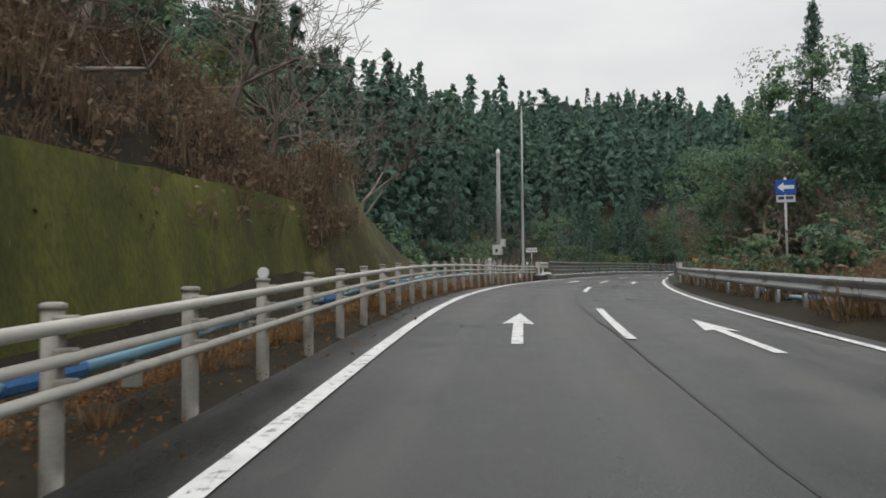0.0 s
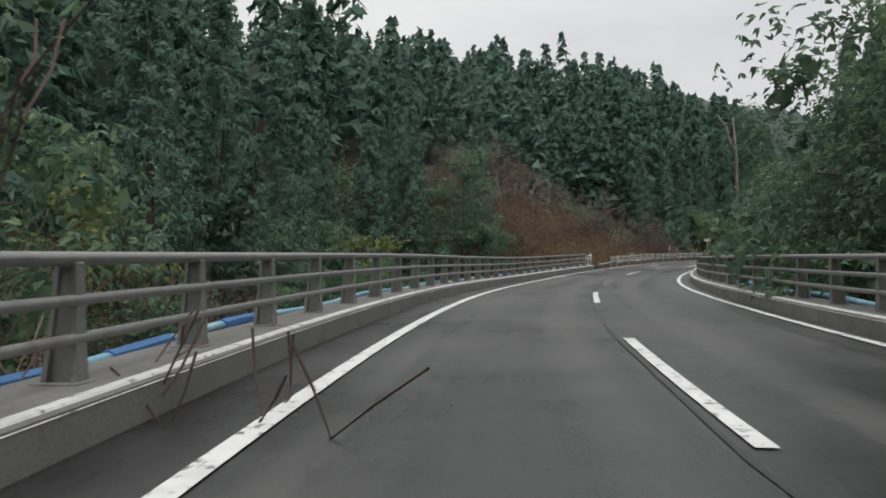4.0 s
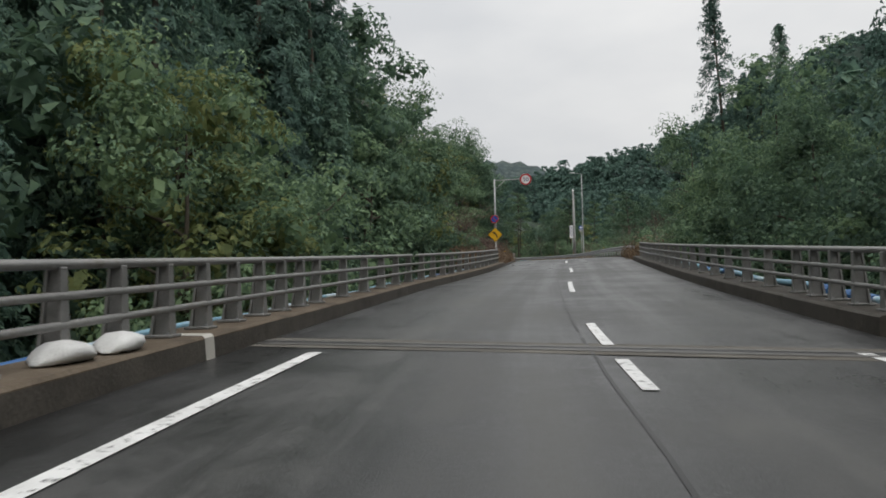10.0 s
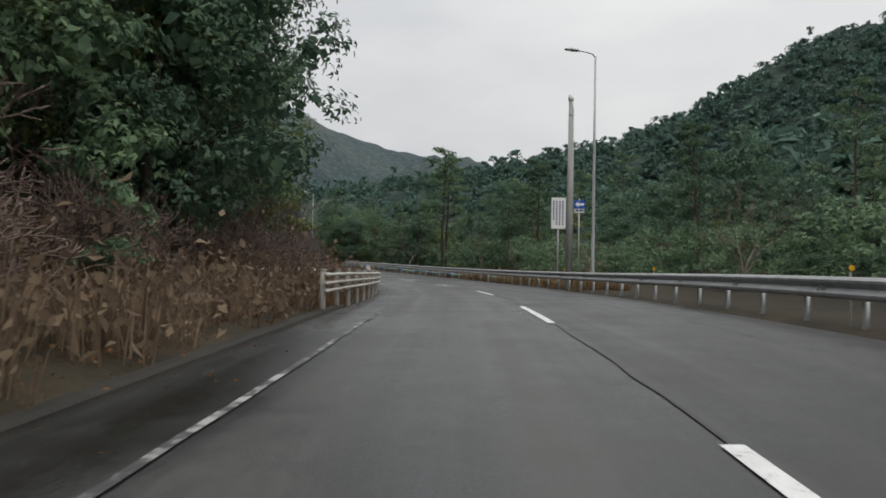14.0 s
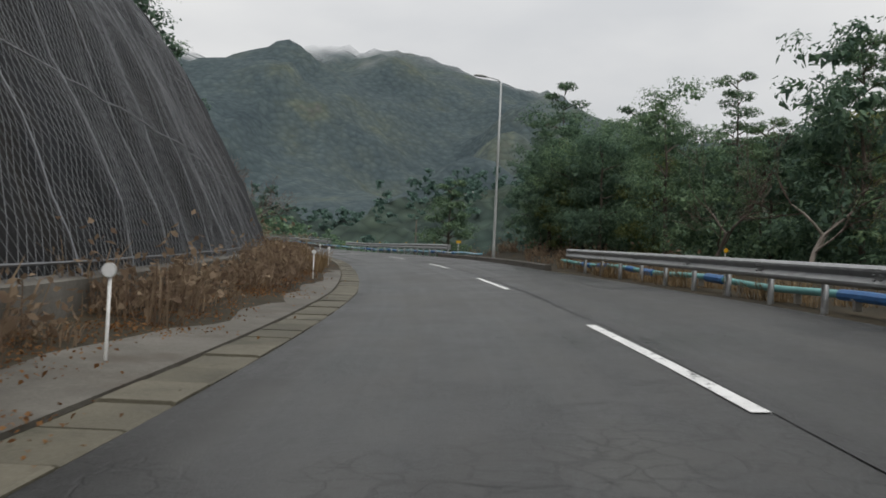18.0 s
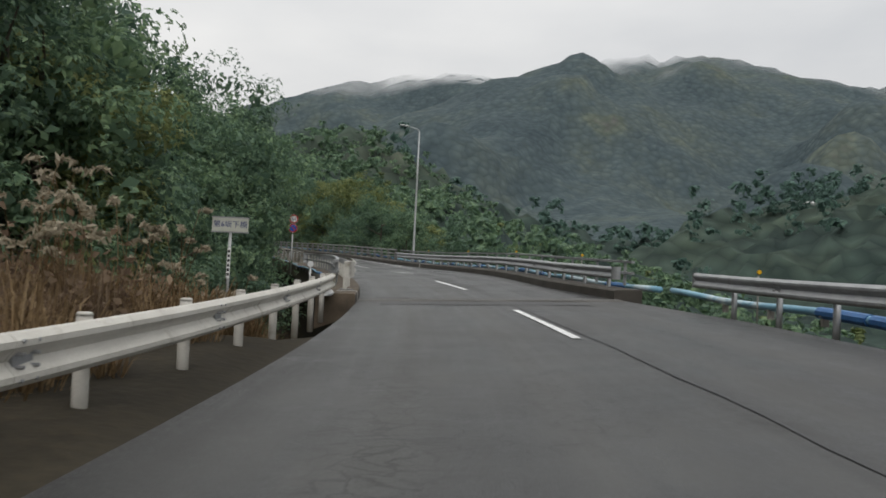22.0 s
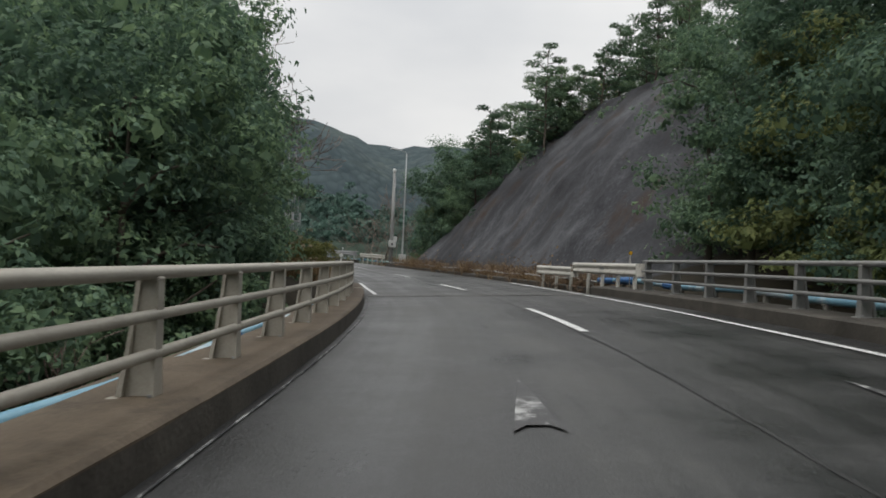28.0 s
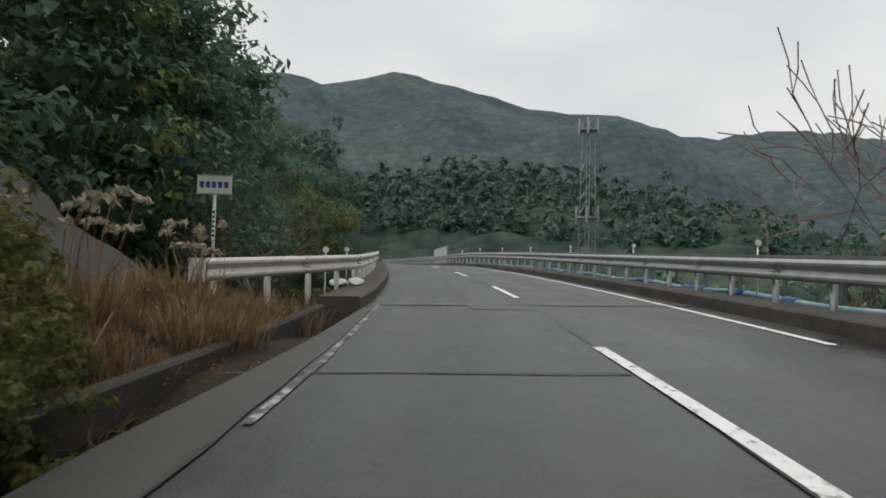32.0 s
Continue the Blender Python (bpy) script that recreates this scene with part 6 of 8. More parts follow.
def street_lamp(q, o, label, height=10.2, arm=1.4, up=0.0, turn=0.0):
    ob = thing("street_lamp", label, "street lamp", m=stand(q, o, up, turn))
    part("pole", Shape().tube([(0, 0, -0.5), (0, 0, 0.9), (0, 0, 0.95), (0, 0, height * 0.6), (0, 0, height)], [0.095, 0.09, 0.08, 0.062, 0.045], 14), STEELPOLE, ob, smooth=True)
    s = -1 if o > 0 else 1
    part("arm", Shape().tube([(0, 0, height - 0.05), (s * 0.15, 0, height + 0.12), (s * 0.5, 0, height + 0.2), (s * arm * 0.6, 0, height + 0.24)], 0.03, 8), STEELPOLE, ob, smooth=True)
    h = part("lamp_head", Shape().loft([[(s * x, w * c, height + z + hh * sn) for c, sn in ((-1, 0), (-0.7, 0.8), (0, 1), (0.7, 0.8), (1, 0), (0.7, -0.5), (0, -0.7), (-0.7, -0.5))] for x, w, z, hh in ((arm * 0.55, 0.05, 0.23, 0.04), (arm * 0.65, 0.13, 0.25, 0.08), (arm * 0.85, 0.16, 0.27, 0.09), (arm * 1.02, 0.12, 0.28, 0.06), (arm * 1.08, 0.03, 0.28, 0.02))]), LAMPGLASS, ob, smooth=True)
    part("base_plate", Shape().box(-0.2, -0.2, -0.05, 0.2, 0.2, 0.03, bevel=0.01), STEELPOLE, ob)
    return ob


def utility_pole(q, o, label, height=9.0, up=0.0, head=True, boxes=True):
    ob = thing("utility_pole", label, "pole", m=stand(q, o, up))
    part("pole", Shape().tube([(0, 0, -0.5), (0, 0, height)], [0.155, 0.10], 16), CONPOLE, ob, smooth=True)
    for z in (2.6, 4.4, height - 0.7):
        part("band", Shape().tube([(0, 0, z), (0, 0, z + 0.06)], 0.15 - 0.05 * z / height + 0.006, 16), GALV, ob)
    if head:
        part("camera_head", Shape().tube([(0, 0, height), (0, 0, height + 0.12), (0, 0, height + 0.3), (0, 0, height + 0.36)], [0.11, 0.13, 0.12, 0.04], 12), WHITE, ob, smooth=True)
        part("conduit", Shape().tube([(0.14, -0.08, 0.2), (0.13, -0.08, 4), (0.11, -0.06, height - 0.3)], 0.022, 6), STEELPOLE, ob, smooth=True)
    if boxes:
        b = part("control_box", Shape().box(-0.28, -0.45, 1.55, 0.28, -0.14, 2.15, bevel=0.015), BOXGREY, ob, "pale grey control box on the pole")
        part("door", Shape().box(-0.24, -0.462, 1.6, 0.24, -0.449, 2.1), BOXGREY, b)
        part("meter_window", Shape().box(-0.12, -0.468, 1.72, 0.02, -0.461, 1.9), SIGNBLACK, b, "dark meter window")
        part("side_box", Shape().box(0.16, -0.28, 2.05, 0.42, 0.02, 2.5, bevel=0.012), BOXGREY, ob, "small pale box beside the pole")
    return ob


def ground_cabinet(q, o, label, w=0.62, h=0.75, up=0.0):
    ob = thing("roadside_cabinet", label, "cabinet", m=stand(q, o, up))
    b = part("body", Shape().box(-w / 2, -0.2, -0.15, w / 2, 0.2, h, bevel=0.012), BOXGREY, ob)
    part("lid", Shape().box(-w / 2 - 0.03, -0.23, h, w / 2 + 0.03, 0.23, h + 0.04, bevel=0.01), BOXGREY, ob)
    part("door", Shape().box(-w / 2 + 0.03, -0.212, 0.0, w / 2 - 0.03, -0.201, h - 0.05), BOXGREY, ob)
    part("plinth", Shape().box(-w / 2 - 0.04, -0.24, -0.4, w / 2 + 0.04, 0.24, -0.1, bevel=0.01), CONCRETE, ob)
    return ob


def sandbag(q, o, up, turn, label):
    sh = Shape()
    rings = []
    for i in range(9):
        u = i / 8 * 2 - 1
        w, h = 0.25 * max(0.15, 1 - u ** 4) , 0.16 * max(0.12, 1 - abs(u) ** 3)
        rings.append([(u * 0.32, 0.8 * w * math.cos(a) + 0.03 * noise.noise((u * 3, a, q)), max(0.0, h * 0.55 + h * 0.6 * math.sin(a) + 0.03 * noise.noise((u * 4, a * 2, q + 5)))) for a in [2 * math.pi * k / 12 for k in range(12)]])
    sh.loft(rings)
    ob = setting("sandbag", sh, SACK, label, "sandbag", True, kind="")
    ob.matrix_world = stand(q, o, up, turn)
    ob["group"] = "white sandbags at the bridge ends"
    return ob


def scrap(q, o, up, label):
    sh = Shape()
    rows = [[(0.25 * (i / 4 - 0.5) + 0.03 * noise.noise((i, j, q)), 0.35 * (j / 4 - 0.5), 0.05 + 0.06 * noise.noise((i * 0.9, j * 0.9, q + 3))) for i in range(5)] for j in range(5)]
    sh.loft(rows, closed=False)
    ob = setting("litter", sh, SACK, label, "litter", kind="")
    ob.matrix_world = stand(q, o, up)


# first stretch
one_way_sign(26.6, 6.0, 3.05, "blue one-way sign with a white arrow on a grey pole", 0.35)
utility_pole(47.9, -6.7, "grey concrete pole with control boxes and a camera head", 7.6, -0.1)
ground_cabinet(47.4, -7.1, "pale grey roadside cabinet in dry grass", up=0.25)
street_lamp(46.5, -4.98, "tall slim street lamp in dry grass beside the bridge", 9.9, up=0.0)
name_plate(50.2, -5.12, 1.8, "第4坂下橋", "white bridge name plate on a thin post", up=0.0)
delineator(7.05, -3.9, 0.16, "round white reflector on top of a guardrail post", 0.11, up=0.76)
delineator(33.8, -4.45, 1.08, "round white reflector behind the guardrail", 0.16)
delineator(45.4, -4.55, 1.0, "round white reflector behind the guardrail", 0.14)
delineator(121.0, -4.4, 1.12, "round white reflector at the end of the bridge", 0.13)
for i, (q, o) in enumerate(((49.0, -4.15), (49.75, -4.05))):
    sandbag(q, o, 0.24, 70 + 20 * i, "white sandbag lying on the dark kerb")
chev = thing("chevron_board", "fallen red and white striped warning board in dry grass", "warning board", m=stand(45.9, -5.0, 0.28) @ Matrix.Rotation(radians(18), 4, "Y"))
part("board", Shape().box(-0.32, -0.01, -0.2, 0.32, 0.01, 0.2), SIGNRED, chev)
part("white_stripe", Shape().plate([(-0.1, -0.2), (0.1, -0.2), (0.02, 0.2), (-0.18, 0.2)], 0.011, 0.014), WHITE, chev, m=FACE)
snag = thing("dead_tree", "tall pale dead trunk with two broken limbs beside the bridge", "tree", m=stand(113.0, 5.8, -4.5))
part("trunk", Shape().tube([(0, 0, -1), (0.05, 0, 3), (-0.05, 0.1, 7), (0.0, 0.05, 11), (-0.15, 0, 13.6)], [0.15, 0.12, 0.10, 0.08, 0.04], 9), PALEBARK, snag, smooth=True)
part("limb", Shape().tube([(0, 0.05, 11.4), (-0.35, 0, 12.2), (-0.55, 0.1, 13.1), (-1.1, 0.1, 13.9)], [0.07, 0.06, 0.045, 0.02], 6), PALEBARK, snag, smooth=True)
part("limb", Shape().tube([(-0.05, 0.1, 7.6), (0.5, 0.1, 8.5), (0.7, 0, 9.4)], [0.06, 0.04, 0.02], 6), PALEBARK, snag, smooth=True)
# the old fence posts behind the first guardrail
old = thing("old_post_fence", "old concrete fence posts with a thin rail among weeds", "fence")
for i in range(7):
    q = 33.5 + 1.9 * i
    part("post", Shape().tube([(0, 0, -0.5), (0, 0, 1.05)], [0.07, 0.065], 10).tube([(0, 0, 1.05), (0, 0, 1.12)], [0.075, 0.03], 10), CONPOLE, old, m=stand(q, -6.0, 0.0))
part("rail", Shape().tube([at(q, -6.0, 0.8) for q in steps(33, 46, 1)], 0.02, 6), GALV, old)

amb = thing("warning_plate", "small orange plate on a post beyond the bridge railing", "sign", m=stand(51.0, 4.65, -0.3))
pole(amb, 0.025, 1.5)
part("plate", Shape().box(-0.17, -0.09, -0.005, 0.17, 0.09, 0.005), SIGNYELLOW, amb, m=face(0, 1.5, -0.04))
# between the first two bridges
one_way_sign(135.6, 5.3, 2.75, "blue one-way sign with a white arrow above a dry bank", 0.3)
km = thing("kilometre_sign", "white and blue kilometre sign on a weathered post", "sign", m=stand(150.0, -4.95, 0.0))
pole(km, 0.032, 1.56, POSTGREY)
s = part("sign_plate", Shape().box(-0.13, -0.32, -0.006, 0.13, 0.32, 0.006), WHITE, km, m=face(0, 1.4, -0.045) @ Matrix.Diagonal((0.5, 0.5, 1, 1)))
part("blue_shield", Shape().plate([(-0.09, 0.30), (0.09, 0.30), (0.1, 0.2), (0.0, 0.12), (-0.1, 0.2)], 0.007, 0.009), SIGNBLUE, s, "blue route shield")
part("green_stripe", Shape().box(-0.13, -0.06, 0.0065, 0.13, -0.03, 0.008), SIGNGREEN, s, "green stripe")
words("431", 0.15, SIGNGREEN, s, Matrix.Translation((0, -0.18, 0.0075)), "number")
bars(s, INKBLUE, [(-0.09, 0.09, 0.06, 0.05), (-0.08, 0.06, -0.005, 0.04)], Matrix.Translation((0, 0, 0.0065)))
stub = setting("marker_post", Shape().box(-0.1, -0.08, -0.4, 0.1, 0.08, 0.85, bevel=0.02), CONPOLE, "short square concrete marker post in weeds", "marker post", kind="")
stub.matrix_world = stand(150.2, -5.2, 0.0) @ Matrix.Scale(0.85, 4)
name_plate(165.1, -5.15, 2.3, "第5坂下橋", "white bridge name plate on a thin post")
delineator(134.5, -4.42, 0.16, "round white reflector on top of a guardrail post", 0.16, up=0.76)
delineator(162.5, -4.65, 1.05, "round white reflector at the end of the guardrail", 0.13)
delineator(169.5, 4.5, 1.0, "yellow reflector on a post beside the guard beam", 0.12, True)
for i, (q, o) in enumerate(((166.1, -4.72), (166.9, -4.66))):
    sandbag(q, o, 0.26, 80 + 15 * i, "white sandbag lying on the kerb of the bridge")
km2 = thing("route_sign", "small white route sign on a post in dry grass", "sign", m=stand(152, 6.2, 0.2))
pole(km2, 0.035, 1.5)
s = part("sign_plate", Shape().box(-0.12, -0.28, -0.005, 0.12, 0.28, 0.005), WHITE, km2, m=face(0, 1.35, -0.04))
part("blue_shield", Shape().plate([(-0.07, 0.24), (0.07, 0.24), (0.08, 0.16), (0.0, 0.09), (-0.08, 0.16)], 0.006, 0.008), SIGNBLUE, s)
bars(s, SIGNBLACK, [(-0.08, 0.08, -0.05, 0.07), (-0.08, 0.08, -0.17, 0.07)], Matrix.Translation((0, 0, 0.0055)))

# past the second bridge: the arm with the speed sign
ob = thing("overhead_speed_sign", "grey pole with an arm, speed, parking and bend signs", "road sign", m=stand(218.4, -5.0, 0.0))
part("pole", Shape().tube([(0, 0, -0.5), (0, 0, 3.5), (0, 0, 6.1)], [0.075, 0.07, 0.06], 14), STEELPOLE, ob, smooth=True)
part("arm", Shape().tube([(0, 0, 6.0), (1.0, 0, 6.03), (2.0, 0, 6.05)], 0.035, 10), STEELPOLE, ob, smooth=True)
part("brace", Shape().tube([(0, 0, 5.3), (0.75, 0, 6.0)], 0.022, 8), STEELPOLE, ob, smooth=True)
round_sign(ob, 2.25, 6.0, "50", 0.84)
round_sign(ob, -0.05, 3.22, "p", 0.6, -0.1)
bs = thing("bend_warning_sign", "yellow diamond bend sign on a thin post with a white tag", "road sign", m=stand(217.2, -4.95, 0.0))
part("post", Shape().tube([(0, 0, -0.4), (0, 0, 2.45)], 0.03, 10), STEELPOLE, bs, smooth=True)
tg = part("post_tag", Shape().box(-0.035, -0.17, 0, 0.035, 0.17, 0.004), WHITE, bs, "white tag on the post", m=face(0, 1.25, -0.032))
bars(tg, SIGNBLACK, [(-0.02, 0.02, -0.12 + 0.08 * i, 0.04) for i in range(4)], Matrix.Translation((0, 0, 0.0045)))
yb = part("bend_sign", Shape().box(-0.42, -0.42, -0.006, 0.42, 0.42, 0.006, bevel=0.003), SIGNYELLOW, bs, "yellow diamond bend sign", m=face(0, 2.08, -0.05, 45) @ Matrix.Scale(0.86, 4))
part("black_edge", Shape().box(-0.41, -0.41, 0.0065, 0.41, -0.395, 0.008).box(-0.41, 0.395, 0.0065, 0.41, 0.41, 0.008).box(-0.41, -0.395, 0.0065, -0.395, 0.395, 0.008).box(0.395, -0.395, 0.0065, 0.41, 0.395, 0.008), SIGNBLACK, yb)
L0, R0 = [], []
for i in range(9):
    a = i / 8 * 1.15
    cx, cy = 0.14 - 0.34 * (1 - math.cos(a)), -0.25 + 0.42 * math.sin(a)
    dx, dy = -math.sin(a) * 0.34, math.cos(a) * 0.42
    n = math.hypot(dx, dy)
    L0.append((cx - dy / n * 0.05, cy + dx / n * 0.05))
    R0.append((cx + dy / n * 0.05, cy - dx / n * 0.05))
sh = Shape()
for i in range(8):
    sh.add([(*L0[i], 0.008), (*R0[i], 0.008), (*R0[i + 1], 0.008), (*L0[i + 1], 0.008)], [(0, 1, 2, 3)])
tipx, tipy = (L0[8][0] + R0[8][0]) / 2, (L0[8][1] + R0[8][1]) / 2
dx, dy = -math.sin(1.15) * 0.34, math.cos(1.15) * 0.42
n = math.hypot(dx, dy)
sh.add([(tipx - dy / n * 0.12, tipy + dx / n * 0.12, 0.008), (tipx + dy / n * 0.12, tipy - dx / n * 0.12, 0.008), (tipx + dx / n * 0.22, tipy + dy / n * 0.22, 0.008)], [(0, 1, 2)])
part("black_arrow", sh, SIGNBLACK, yb, "black curved arrow", m=Matrix.Rotation(radians(-45), 4, "Z"))
tg = part("post_tag", Shape().box(-0.05, -0.35, 0, 0.05, 0.35, 0.004), WHITE, ob, "white tag on the pole", m=face(0, 1.15, -0.078))
bars(tg, SIGNBLACK, [(-0.035, 0.035, -0.27 + 0.11 * i, 0.06) for i in range(6)], Matrix.Translation((0, 0, 0.0045)))
delineator(222.0, -4.55, 0.95, "rusty orange reflector on a post in the shrubs", 0.12, True)
street_lamp(265.2, 6.0, "tall street lamp beside the guard beam", 11.0)
utility_pole(265.0, 4.8, "pale concrete pole with a camera head beside the road", 8.8, boxes=False)
one_way_sign(271.6, 7.2, 4.5, "blue one-way sign on a tall pole behind the guard beam")
nb = thing("notice_board", "tall white notice board with rows of writing", "notice board", m=stand(271.2, 5.9, 0.0))
pole(nb, 0.05, 4.7)
s = part("board", Shape().box(-0.4, -0.85, -0.012, 0.4, 0.85, 0.012, bevel=0.004), WHITE, nb, m=face(0, 3.95, -0.07))
bars(s, INKBLUE, [(-0.32 + 0.17 * c, -0.32 + 0.17 * c + 0.085, 0.62 - 0.135 * r, 0.085) for c in range(4) for r in range(10 - 2 * (c == 0))], Matrix.Translation((0, 0, 0.0125)))
for q, o in ((240, 4.55), (252, 4.6), (265, 4.6), (278.8, 4.45), (291, 4.45), (302.5, 4.45), (314, 4.5)):
    delineator(q, o, 1.0, "yellow reflector on a post beside the guard beam", 0.11, True)
street_lamp(339.5, 3.95, "tall street lamp at the roadside before dark trees", 9.6)
for q, o in ((256.5, -4.3), (269.6, -4.35)):
    delineator(q, o, 1.02, "round white reflector behind the guardrail", 0.17)
for q, o, h in ((303.8, -5.0, 0.98), (321.5, -5.1, 1.0), (335.0, -4.9, 0.95), (346, -4.95, 0.95)):
    delineator(q, o, h, "round white reflector on a leaning post by the slope", 0.14)
scrap(302.2, -5.5, 0.05, "crumpled white plastic litter in dead leaves")
scrap(357.5, -5.2, 0.05, "crumpled pale plastic litter in dry grass")
wp = thing("warning_plate", "small yellow plate on a post at the guard beam's end", "sign", m=stand(350.6, 4.6, 0.0))
pole(wp, 0.025, 1.05)
part("plate", Shape().box(-0.16, -0.08, -0.005, 0.16, 0.08, 0.005), SIGNYELLOW, wp, m=face(0, 1.0, -0.03))
for q in (358, 366, 374, 381):
    delineator(q, 4.85, 0.98, "yellow reflector on a post behind the guard beam", 0.11, True)
name_plate(380.8, -5.9, 1.75, "第6坂下橋", "weathered bridge name plate among pampas grass", old=True)
delineator(383.6, -4.55, 1.0, "round white reflector at the end of the guard beam", 0.15)
sandbag(384.0, -4.2, 0.2, 85, "white sandbag lying on the kerb at the joint")
for i in range(4):
    delineator(392 + 9 * i, 4.2, 1.15, "yellow reflector on the bridge handrail", 0.11, True)
plate = thing("loose_plates", "pair of loose metal plates lying on the kerb", "plate")
for i in range(2):
    part("plate", Shape().box(-0.16, -0.11, 0, 0.16, 0.11, 0.012, bevel=0.004), GALV, plate, m=stand(385.95 + 0.3 * i, -3.78, 0.253, 20))
for q, edge, sgn, top in ((49.75, kl, -1, 0.292), (50.35, kl, -1, 0.292), (50.95, kl, -1, 0.292), (50.7, kr, 1, 0.292), (120.5, kl, -1, 0.292), (385.6, kl, -1, 0.258), (491.6, kl, -1, 0.258), (418.4, kr, 1, 0.258), (168.6, kl, -1, 0.268)):
    setting("kerb_stripe", sweep(q - 0.35, q - 0.1, 0.25, lambda x: [(edge(x) - sgn * 0.006, 0.0), (edge(x) + sgn * 0.008, top - 0.03), (edge(x) + sgn * 0.045, top), (edge(x) + sgn * 0.55, top)], closed=False), CREAM, "cream painted stripe on the kerb end", "kerb paint")
for q in (50.05, 50.65):
    setting("kerb_stripe", sweep(q - 0.36, q - 0.09, 0.27, lambda x: [(kl(x) + 0.006, 0.0), (kl(x) - 0.008, 0.262), (kl(x) - 0.045, 0.292), (kl(x) - 0.55, 0.292)], closed=False), SIGNBLACK, "black painted stripe on the kerb end", "kerb paint")
street_lamp(423.3, 4.35, "tall street lamp behind the bridge handrail", 9.8)
sp = thing("speed_sign", "speed limit and no-parking discs on one pole", "road sign", m=stand(422.3, -4.55, 0.0))
pole(sp, 0.04, 3.6, WHITE)
round_sign(sp, 0.02, 3.27, "50", 0.6)
round_sign(sp, 0.0, 2.65, "p", 0.6)
# last stretch
utility_pole(536.4, 4.5, "grey pole with control boxes and a camera head", 8.0)
street_lamp(537.8, 5.95, "tall street lamp beside the slope", 9.9)
ground_cabinet(535.6, 5.3, "pale grey roadside cabinet beside the slope", 0.55, 0.95)
delineator(490.3, 4.2, 1.35, "yellow reflector above the end of the railing", 0.12, True)
delineator(493.2, -4.3, 1.3, "round reflector above the bridge railing", 0.12)
name_plate(552.0, -6.25, 2.32, "", "yellowed bridge name plate on a thin post", 0.66, 0.34, True)
sandbag(555.6, -4.2, 0.24, 80, "white sandbag lying on the kerb past the guard beam")
sandbag(556.3, -3.85, 0.24, 95, "white sandbag lying on the kerb past the guard beam")
for q in (554.5, 560.0):
    delineator(q, -4.4, 1.15, "round white reflector behind the guard beam", 0.15)
for i in range(7):
    delineator(552 + 9 * i, 4.2, 1.35, "round pale reflector on the bridge handrail", 0.13)
screen = thing("noise_screen", "pale slatted screen panels beside the far bridge", "screen", m=stand(618, 4.6, 0.4))
for i in range(6):
    part("panel", Shape().box(-0.05, i * 1.6, 0, 0.05, i * 1.6 + 1.5, 1.6), BOXGREY, screen)
    part("post", Shape().box(-0.08, i * 1.6 - 0.09, -0.4, 0.08, i * 1.6 - 0.01, 1.75), GALV, screen)
thin = thing("utility_pole", "thin dark wooden pole rising from the valley side", "pole", m=stand(370.5, 7.2, -7.0))
part("pole", Shape().tube([(0, 0, -1), (0, 0, 10.1)], [0.09, 0.06], 10), BARK, thin, smooth=True)
far_house = thing("far_building", "low building with a long white roof on the wooded hillside", "building", m=Matrix.Translation((404, 562, 41.0)) @ Matrix.Rotation(radians(-36), 4, "Z"))
part("wall", Shape().box(-4.4, -2.4, -8, 4.4, 2.4, 4.2), BOXGREY, far_house)
part("roof", Shape().loft([[(x, y, z) for y, z in ((-3.0, 4.2), (0.0, 5.3), (3.0, 4.2), (3.0, 4.45), (0.0, 5.6), (-3.0, 4.45))] for x in (-5.0, 5.0)]), WHITE, far_house, "long white roof")
for i in range(4):
    part("window", Shape().box(-3.6 + i * 2, -2.43, 1.6, -2.6 + i * 2, -2.40, 3.0), SIGNBLACK, far_house)
tower = thing("radio_tower", "slim steel lattice radio tower on the wooded hill", "radio tower", m=Matrix.Translation((83.3, 572.3, 14)))
for sx in (-1, 1):
    for sy in (-1, 1):
        part("leg", Shape().tube([(sx * 1.3, sy * 1.3, -6), (sx * 0.8, sy * 0.8, 32)], 0.06, 6), GALV, tower)
for i in range(12):
    z = i * 2.7 - 1
    w = 1.3 - 0.5 * (z + 6) / 38
    part("brace", Shape().tube([(-w, -w, z), (w, -w, z + 2.7), (w, w, z), (-w, w, z + 2.7), (-w, -w, z)], 0.04, 5), GALV, tower)
for z, r in ((14.5, 2.2), (30.5, 1.9)):
    part("platform", Shape().disc(r, z, z + 0.2, 12), GALV, tower)
    for k in range(6):
        a = k * math.pi / 3
        part("antenna", Shape().box(-0.15, -0.1, z - 0.8, 0.15, 0.1, z + 2.2), GALV, tower, m=Matrix.Translation((r * math.cos(a), r * math.sin(a), 0)))

# ---------------------------------------------------------------- plants
RNG = np.random.default_rng(7)


